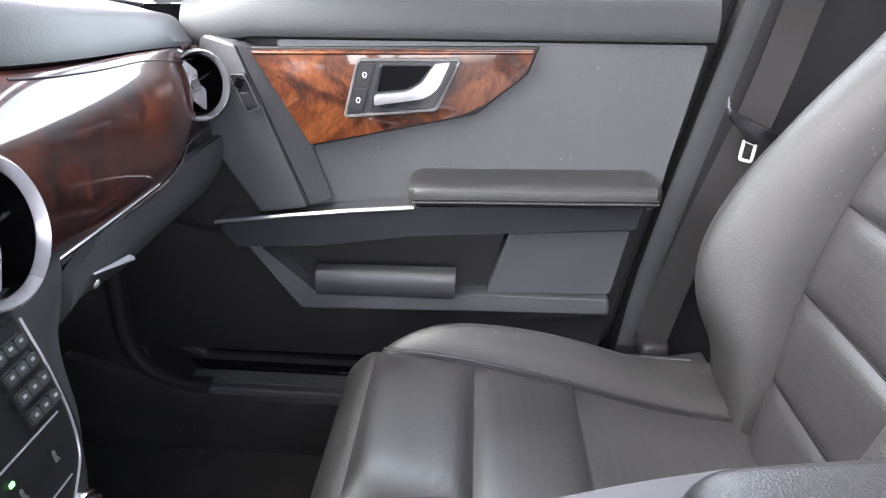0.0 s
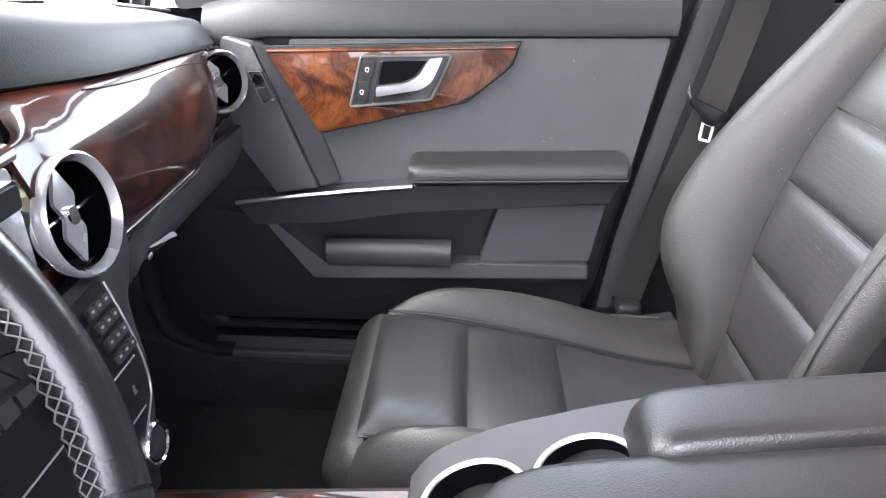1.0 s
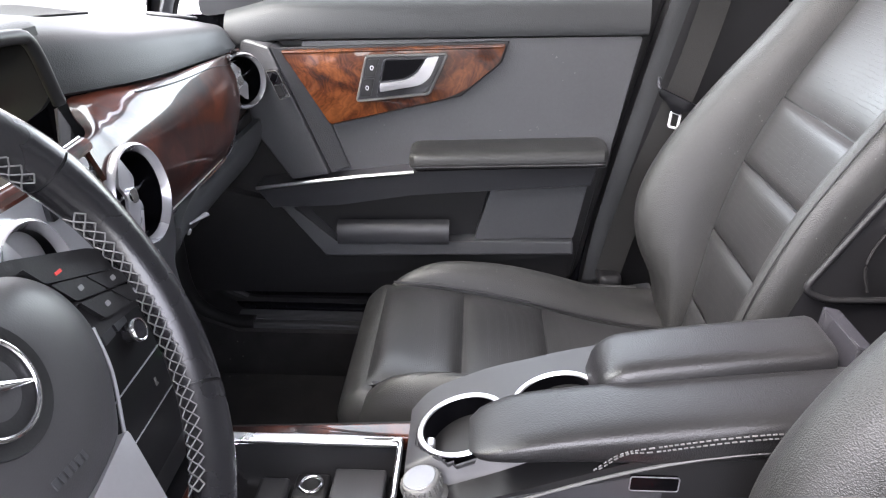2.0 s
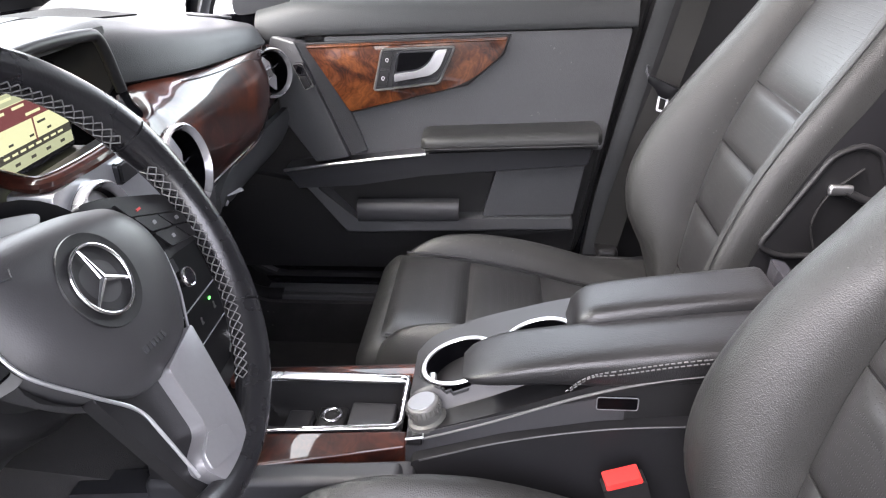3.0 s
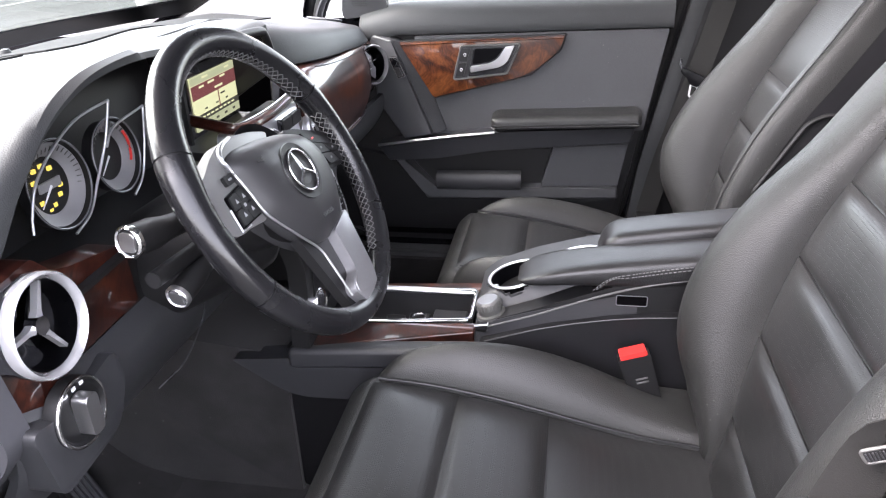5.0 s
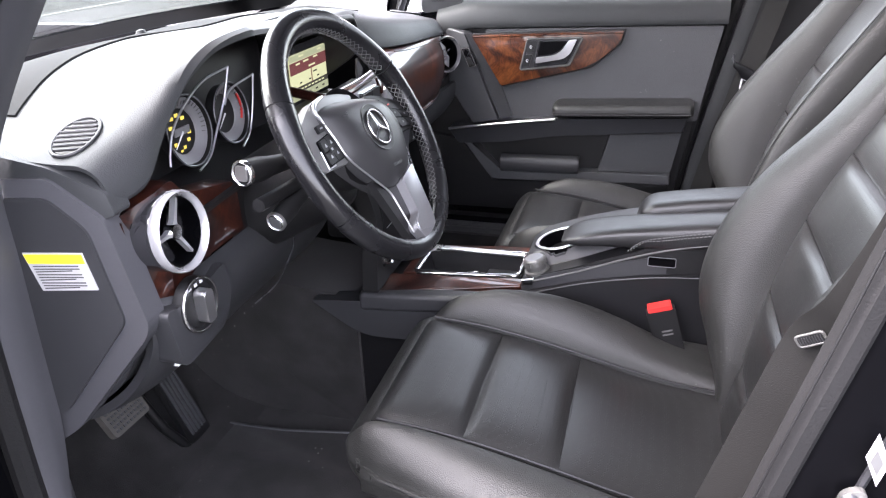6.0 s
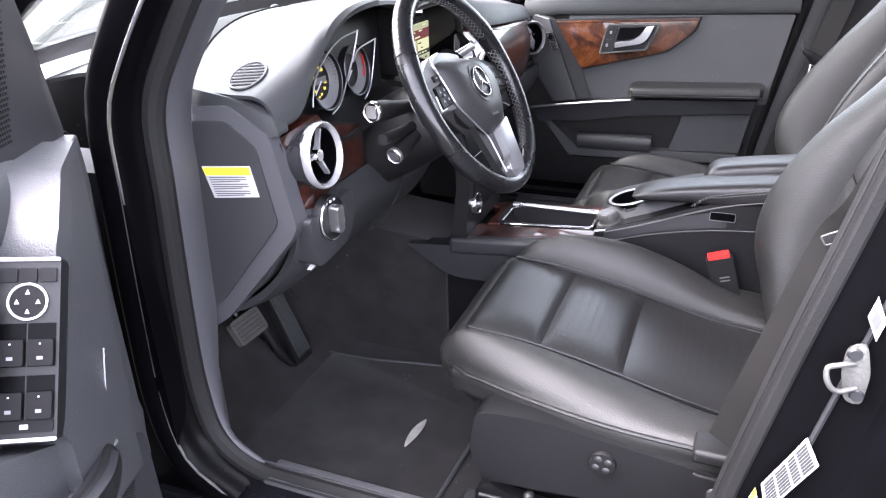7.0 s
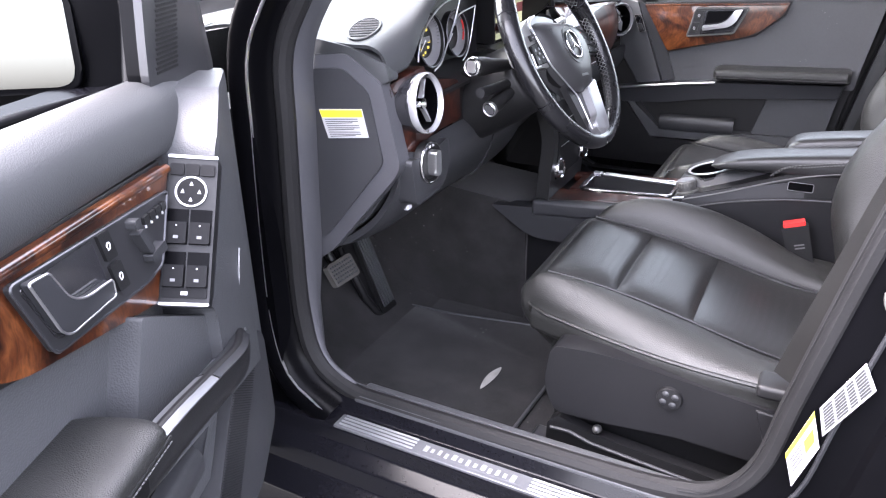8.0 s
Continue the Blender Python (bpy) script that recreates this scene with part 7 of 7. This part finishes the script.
part("body_line", tube(spline([(0.335, -0.0955, 0.760), (0.422, -0.0955, 0.790), (0.545, -0.0955, 0.838), (0.649, -0.0955, 0.864), (0.79, -0.0955, 0.880)]), 0.0018, 6, False, 40), THREAD, cons)
slot = part("latch_slot", prism(rounded(rect(0.046, 0.017, 0.571, 0.826), 0.003), "y", -0.0972, -0.09, 0.001), JAMB, cons, "recessed latch slot")
part("slot_lip", tube([(x, -0.0972, z) for x, z in rounded(rect(0.046, 0.017, 0.571, 0.826), 0.003)], 0.0007, 6, True, up=(0, 1, 0)), TRIMGREY, slot)
# walnut frame and open tray
fz = graph([(0.09, 0.742), (0.33, 0.757)])
part("walnut_rail", prism([(0.06, 0.722), (0.327, 0.735), (0.327, 0.757), (0.06, 0.740)], "y", 0.040, 0.068, 0.004), WOOD_DASH, cons, "walnut rail beside the tray")
part("rail_edge", prism([(0.06, 0.718), (0.327, 0.730), (0.327, 0.752), (0.06, 0.735)], "y", 0.068, 0.076, 0.003), DARK, cons)
part("walnut_rail", prism([(0.06, -0.140), (0.327, -0.098), (0.327, -0.072), (0.06, -0.072)], "z", 0.715, lambda x, y: 0.7375 + 0.0635 * (x - 0.06) + 0.09 * (y + 0.09), 0.004), WOOD_DASH, cons, "walnut rail beside the tray")
part("rail_skirt", prism([(0.02, 0.690), (0.327, 0.715), (0.327, 0.752), (0.02, 0.730)], "y", -0.152, -0.116, 0.010, 3), PLASTIC, cons)
part("walnut_rail", prism([(0.085, 0.722), (0.112, 0.724), (0.112, 0.7435), (0.085, 0.742)], "y", -0.07, 0.04, 0.003), WOOD_DASH, cons)
rimpts = rounded([(0.112, -0.070), (0.316, -0.066), (0.316, 0.036), (0.112, 0.036)], 0.012)
part("tray_rim", tube([(x, y, fz(x) + 0.001) for x, y in rimpts], 0.0036, 8, True, flat=0.7), CHROME, cons, "chrome tray rim")
part("tray_rim_plate", box((0.112, 0.028, 0.7485), (0.318, 0.042, 0.7565), 0.003, m=Matrix.Rotation(0, 4, "X")), SILVER, cons)
tray = part("tray", sheet(lambda u, v: (0.110 + 0.206 * u, -0.068 + 0.103 * v, 0.752 - 0.062 * (1 - max(abs(2 * u - 1) ** 12, abs(2 * v - 1) ** 10))), 40, 30, 0.003), DARK, cons, "deep black storage tray")
part("ashtray_lid", box((0.238, -0.050, 0.702), (0.300, 0.026, 0.720), 0.004), PLASTIC, tray, "gloss black lid")
soc = part("lighter", box((0.192, -0.014, 0.694), (0.232, 0.026, 0.710), 0.004), DARK, tray, "power socket with chrome ring")
part("socket_ring", torus((0.212, 0.006, 0.711), (-0.05, -0.05, 1), 0.0125, 0.0030, 32, 8), CHROME, soc)
part("tray_divider", box((0.150, -0.058, 0.692), (0.185, 0.02, 0.708), 0.004), PLASTIC, tray)
# cup holders and controller deck
dz = graph([(0.32, 0.767), (0.42, 0.800), (0.56, 0.838)])
dtop = graph([(0.325, 0.786), (0.342, 0.798), (0.39, 0.813), (0.43, 0.826), (0.49, 0.840), (0.58, 0.856)])
dside = graph([(0.325, 0.050), (0.350, 0.074), (0.475, 0.098), (0.58, 0.110)])
CUPS = ((0.388, -0.003, 0.047), (0.487, 0.007, 0.046))


def deck(u, v):
    """The console deck: low along the driver's side, higher round the cup wells, with a skirt on three sides."""
    x, y = 0.325 + 0.255 * u, -0.098 + (dside(0.325 + 0.255 * u) + 0.098) * v
    k = smooth((y + 0.066) / 0.024)
    z = (dz(x) - 0.004) * (1 - k) + dtop(x) * k
    for hx, hy, r in CUPS:
        if math.hypot(x - hx, y - hy) < r:
            z = dtop(hx) - 0.085
    return (x, y, 0.72 if v in (0, 1) or u == 0 else z)


part("deck", sheet(deck, 84, 72, 0.003), PLASTIC, cons, "black cup holder deck")
for hx, hy, r in CUPS:
    cz = dtop(hx)
    cup = part("cup_holder", lathe([(r * 1.005, 0.002), (r * 0.97, 0.0), (r * 0.92, -0.06), (0, -0.062)], (hx, hy, cz + 0.001), (-0.28, 0, 1), 40), JAMB, cons, "deep round cup holder")
    part("cup_ring", torus((hx, hy, cz + 0.002), (-0.28, 0, 1), r * 1.02, 0.0034, 56, 8, squash=0.6), SILVER, cup, "chrome ring")
    part("cup_clip", box((hx - 0.040, hy - 0.012, cz - 0.036), (hx - 0.030, hy + 0.004, cz - 0.020), 0.003), ALU, cup)
kn = part("controller", lathe([(0, 0.026), (0.018, 0.026), (0.0205, 0.023), (0.0215, 0.014), (0.0195, 0.010), (0.0195, 0.004), (0.024, 0.002), (0.024, -0.004)], (0.352, -0.072, 0.776), (-0.25, 0, 1), 36), STEEL, cons, "chrome rotary controller")
kx_, ky_, kz_ = axes((-0.25, 0, 1))
for k in range(24):
    w = 2 * math.pi * k / 24
    kd = kx_ * math.cos(w) + ky_ * math.sin(w)
    part("grip_rib", tube([Vector((0.352, -0.072, 0.776)) + kd * 0.0214 + kz_ * 0.0135, Vector((0.352, -0.072, 0.776)) + kd * 0.0208 + kz_ * 0.0225], 0.0010, 5), STEEL, kn)
part("controller_top", lathe([(0, 0.0275), (0.0165, 0.0270), (0.0175, 0.0255)], (0.352, -0.072, 0.776), (-0.25, 0, 1), 30), TRIMGREY, kn)
part("back_key", box((0.328, -0.100, 0.756), (0.348, -0.085, 0.768), 0.003), DARK, cons, "small key with bright edge")
part("back_key_edge", tube([(0.328, -0.101, 0.767), (0.349, -0.101, 0.771), (0.349, -0.084, 0.771)], 0.0014, 6), SILVER, cons)
# split armrest


def cushion(x0, x1, y0, y1, ztop, h, tip, bm=None, e=0.5):
    """A padded lid: rounded in section, with a tapering nose."""
    bm = bmesh.new()
    rows = []
    for i in range(41):
        u = i / 40
        x = x0 + (x1 - x0) * u
        nose = (1 - (1 - min(1, u / 0.16)) ** 2.4) ** 0.5
        tail = (1 - (1 - min(1, (1 - u) / 0.04)) ** 2) ** 0.5
        k = max(0.03, min(nose, tail))
        zt = ztop(x)
        hh = h * (0.35 + 0.65 * min(1, u / tip)) if tip > 0 else h
        cy, wy = (y0 + y1) / 2, (y1 - y0) / 2 * (0.55 + 0.45 * k)
        row = []
        for j in range(36):
            a = 2 * math.pi * j / 36
            c, q = math.cos(a), math.sin(a)
            row.append(bm.verts.new((x, cy + wy * math.copysign(abs(c) ** e, c), zt - hh / 2 + hh / 2 * k * math.copysign(abs(q) ** e, q))))
        rows.append(row)
    for A, B in zip(rows, rows[1:]):
        for j in range(36):
            bm.faces.new((A[j], A[(j + 1) % 36], B[(j + 1) % 36], B[j]))
    bm.faces.new(rows[0][::-1])
    bm.faces.new(rows[-1])
    return bm


z1 = graph([(0.38, 0.846), (0.45, 0.868), (0.60, 0.893), (0.76, 0.913)])
lid = part("armrest", cushion(0.395, 0.80, -0.097, -0.008, z1, 0.052, 0.5), LIDHIDE, cons, "padded black leather armrest lid")
z2 = graph([(0.52, 0.893), (0.58, 0.905), (0.76, 0.930)])
lid2 = part("armrest", cushion(0.522, 0.762, -0.020, 0.062, z2, 0.070, 0.0, e=0.4), LIDHIDE, cons, "padded black leather armrest lid")
part("lid_seam", tube(spline([(0.53, -0.0215, 0.876), (0.64, -0.0218, 0.893), (0.755, -0.0215, 0.908)]), 0.0014, 6, False, 24), DARK, lid2)
for off in (0.0, 0.005):
    bm = bmesh.new()
    path = spline([(0.512 + off, -0.0985, 0.842 + off * 0.3), (0.535 + off, -0.0985, 0.862), (0.57, -0.0985, 0.872 - off), (0.66, -0.0982, 0.889 - off), (0.79, -0.0980, 0.903 - off)])
    for k in range(48):
        tube([path(k / 48), path((k + 0.65) / 48)], 0.0009, 5, bm=bm)
    part("stitching", bm, THREAD, lid)
part("lid_edge", prism([(0.765, 0.848), (0.785, 0.85), (0.79, 0.93), (0.770, 0.935)], "y", -0.02, 0.062, 0.003), GLOSS, cons)

# ---- floor things ----
mat_o = rounded([(-0.325, -0.560), (-0.390, -0.440), (-0.380, -0.360), (-0.334, -0.312), (-0.318, -0.256), (-0.300, -0.203), (-0.165, -0.198), (0.10, -0.150), (0.165, -0.30), (0.150, -0.640), (-0.12, -0.665), (-0.26, -0.60)], 0.03)
fm = thing("floor_mat", (-0.08, -0.40, 0.395), "black carpet floor mat with bound edge", "floor mat")
part("carpet", prism(mat_o, "z", 0.3955, 0.4035, 0.002), CARPET, fm)
part("binding", tube([(x, y, 0.402) for x, y in mat_o], 0.0045, 6, True), PANEL, fm)
pm = thing("floor_mat", (0.0, 0.35, 0.395), "black carpet floor mat with bound edge", "floor mat")
part("carpet", prism(rounded([(-0.32, 0.13), (-0.34, 0.62), (-0.10, 0.665), (0.20, 0.65), (0.20, 0.14)], 0.03), "z", 0.3955, 0.4035, 0.002), CARPET, pm)
lf = thing("leaf", (0.045, -0.42, 0.405), "small pale dry leaf lying on the mat", "leaf")
part("blade", sheet(lambda u, v: (0.0445 + 0.007 * (u - 0.5) + 0.0095 * (v - 0.5) * 2 * math.sin(math.pi * u) ** 0.7, -0.419 + 0.094 * (u - 0.5), 0.407 + 0.003 * math.sin(math.pi * u) + 0.002 * abs(2 * v - 1)), 14, 4, 0.0006), LEAF, lf)
acc = thing("accelerator_pedal", (-0.33, -0.255, 0.40), "black ribbed accelerator pedal", "pedal")
pa, pb = Vector((-0.315, -0.262, 0.425)), Vector((-0.385, -0.280, 0.640))
pu, pn2 = Vector((0, 1, 0)), None
pv = (pb - pa).normalized()
pn2 = pu.cross(pv).normalized()
part("plate", plate(pa, pu, pv, pn2, rounded([(-0.036, -0.01), (0.030, -0.015), (0.026, 0.225), (-0.026, 0.225)], 0.008), -0.012, 0.0, 0.003), DARK, acc)
for k in range(5):
    part("rib", plate(pa, pu, pv, pn2, rounded(rect(0.005, 0.20, -0.020 + 0.010 * k, 0.105), 0.002), -0.001, 0.004, 0.001), LIGHTTRIM, acc)
for a, b in (((-0.036, -0.012), (-0.060, 0.06)), ((-0.060, 0.06), (-0.075, 0.20))):
    part("bracket", tube([pa + pu * a[0] + pv * a[1] - pn2 * 0.012, pa + pu * b[0] + pv * b[1] - pn2 * 0.016], 0.010, 8), DARK, acc, "black plastic pedal bracket")
part("bracket_web", plate(pa, pu, pv, pn2, rounded([(-0.022, -0.012), (-0.060, 0.05), (-0.085, 0.21), (-0.02, 0.215)], 0.008), -0.030, -0.016, 0.003), DARK, acc)
brk = thing("brake_pedal", (-0.33, -0.43, 0.50), "black brake pedal with studded rubber pad", "pedal")
qa = Vector((-0.325, -0.432, 0.598))
qu, qv = Vector((0.0, 1, -0.04)).normalized(), Vector((-0.5, 0, 0.86)).normalized()
qn = qu.cross(qv).normalized()
bpad = part("pad", plate(qa, qu, qv, qn, rounded(rect(0.092, 0.055), 0.008), -0.010, 0.004, 0.003), PEDALPAD, brk)
for i in range(9):
    for j in range(5):
        part("stud", plate(qa, qu, qv, qn, rect(0.005, 0.005, -0.036 + 0.009 * i, -0.018 + 0.009 * j), 0.003, 0.006, 0.0), LIGHTTRIM, bpad)
part("arm", tube([(-0.345, -0.43, 0.60), (-0.42, -0.43, 0.72), (-0.46, -0.43, 0.80)], 0.010, 8), DARK, brk)
drest = thing("foot_rest", (-0.32, -0.62, 0.40), "grey plastic foot rest beside the sill", "foot rest")
part("block", prism(rounded([(-0.27, 0.398), (-0.245, 0.44), (-0.30, 0.52), (-0.36, 0.50), (-0.34, 0.398)], 0.01), "y", -0.675, -0.635, 0.006), PLASTIC, drest)

# ---- rear jamb fittings ----
strk = thing("door_striker", (0.713, -0.771, 0.93), "bare metal door striker loop on its plate", "door striker")
du, dv, dn = Vector((0.97, -0.1, 0.22)).normalized(), Vector((-0.2, 0, 0.98)).normalized(), Vector((0, -1, 0))
sc = Vector((0.713, -0.771, 0.934))
part("plate", plate(sc, du, dv, dn, rounded([(-0.012, -0.032), (0.004, -0.037), (0.013, 0.0), (0.012, 0.035), (-0.006, 0.030), (-0.013, 0.0)], 0.008), -0.004, 0.003, 0.0015), STEEL, strk)
part("loop", tube(spline([sc + dv * 0.013 + dn * 0.002, sc + dv * 0.016 + dn * 0.011 + du * -0.014, sc + dv * 0.014 + dn * 0.015 + du * -0.026, sc + dv * -0.002 + dn * 0.017 + du * -0.026, sc + dv * -0.014 + dn * 0.013 + du * -0.018, sc + dv * -0.016 + dn * 0.002]), 0.0030, 10, False, 30), STEEL, strk)
for k in (-1, 1):
    part("screw", lathe([(0, 0.003), (0.006, 0.003), (0.0075, 0)], sc + dv * (0.024 * k) + dn * 0.003, dn, 16), STRIPMETAL, strk)
lab = thing("tyre_label", (0.68, -0.772, 0.79), "white data label with printed table and yellow section", "label")
def quad(a, b, c, d, y0, y1):
    """A flat label from its four corners, as (x, z)."""
    return prism([a, b, c, d], "y", y0, y1, 0)


def inside(q, u, v):
    """A place in the label q, from 0 to 1 across and up."""
    (a, b, c, d) = [Vector(p) for p in q]
    lo, hi = d.lerp(c, u), a.lerp(b, u)
    return tuple(lo.lerp(hi, v))


TB = [(0.648, 0.766), (0.684, 0.843), (0.701, 0.809), (0.658, 0.726)]
NB = [(0.622, 0.685), (0.643, 0.760), (0.658, 0.708), (0.637, 0.636)]
part("table_sheet", quad(*TB, -0.7695, -0.7682), PAPER, lab)
for k in range(8):
    v = 0.10 + 0.105 * k
    for u0, u1 in ((0.06, 0.26), (0.30, 0.52), (0.56, 0.70), (0.74, 0.94)):
        part("table_cell", quad(inside(TB, u0, v + 0.078), inside(TB, u1, v + 0.078), inside(TB, u1, v), inside(TB, u0, v), -0.7700, -0.7694), INK, lab)
part("notice_sheet", quad(*NB, -0.7695, -0.7682), PAPER, lab)
part("notice_band", quad(inside(NB, 0, 1), inside(NB, 1, 1), inside(NB, 1, 0.84), inside(NB, 0, 0.84), -0.7700, -0.7694), YELLOW, lab)
part("notice_symbol", quad(inside(NB, 0.58, 0.66), inside(NB, 0.9, 0.66), inside(NB, 0.9, 0.30), inside(NB, 0.58, 0.30), -0.7700, -0.7694), YELLOW, lab)
for k in range(4):
    part("notice_line", quad(inside(NB, 0.1, 0.70 - 0.12 * k), inside(NB, 0.5, 0.70 - 0.12 * k), inside(NB, 0.5, 0.66 - 0.12 * k), inside(NB, 0.1, 0.66 - 0.12 * k), -0.7700, -0.7694), INK, lab)
tag = thing("pillar_tag", (0.72, -0.772, 1.0), "small white paper tag stuck on the black pillar", "label")
part("paper", quad((0.711, 1.001), (0.716, 1.024), (0.728, 0.998), (0.723, 0.975), -0.7735, -0.772), PAPER, tag)
part("print", quad((0.7145, 0.998), (0.7175, 1.010), (0.7235, 0.998), (0.7210, 0.986), -0.7740, -0.7734), THREAD, tag)
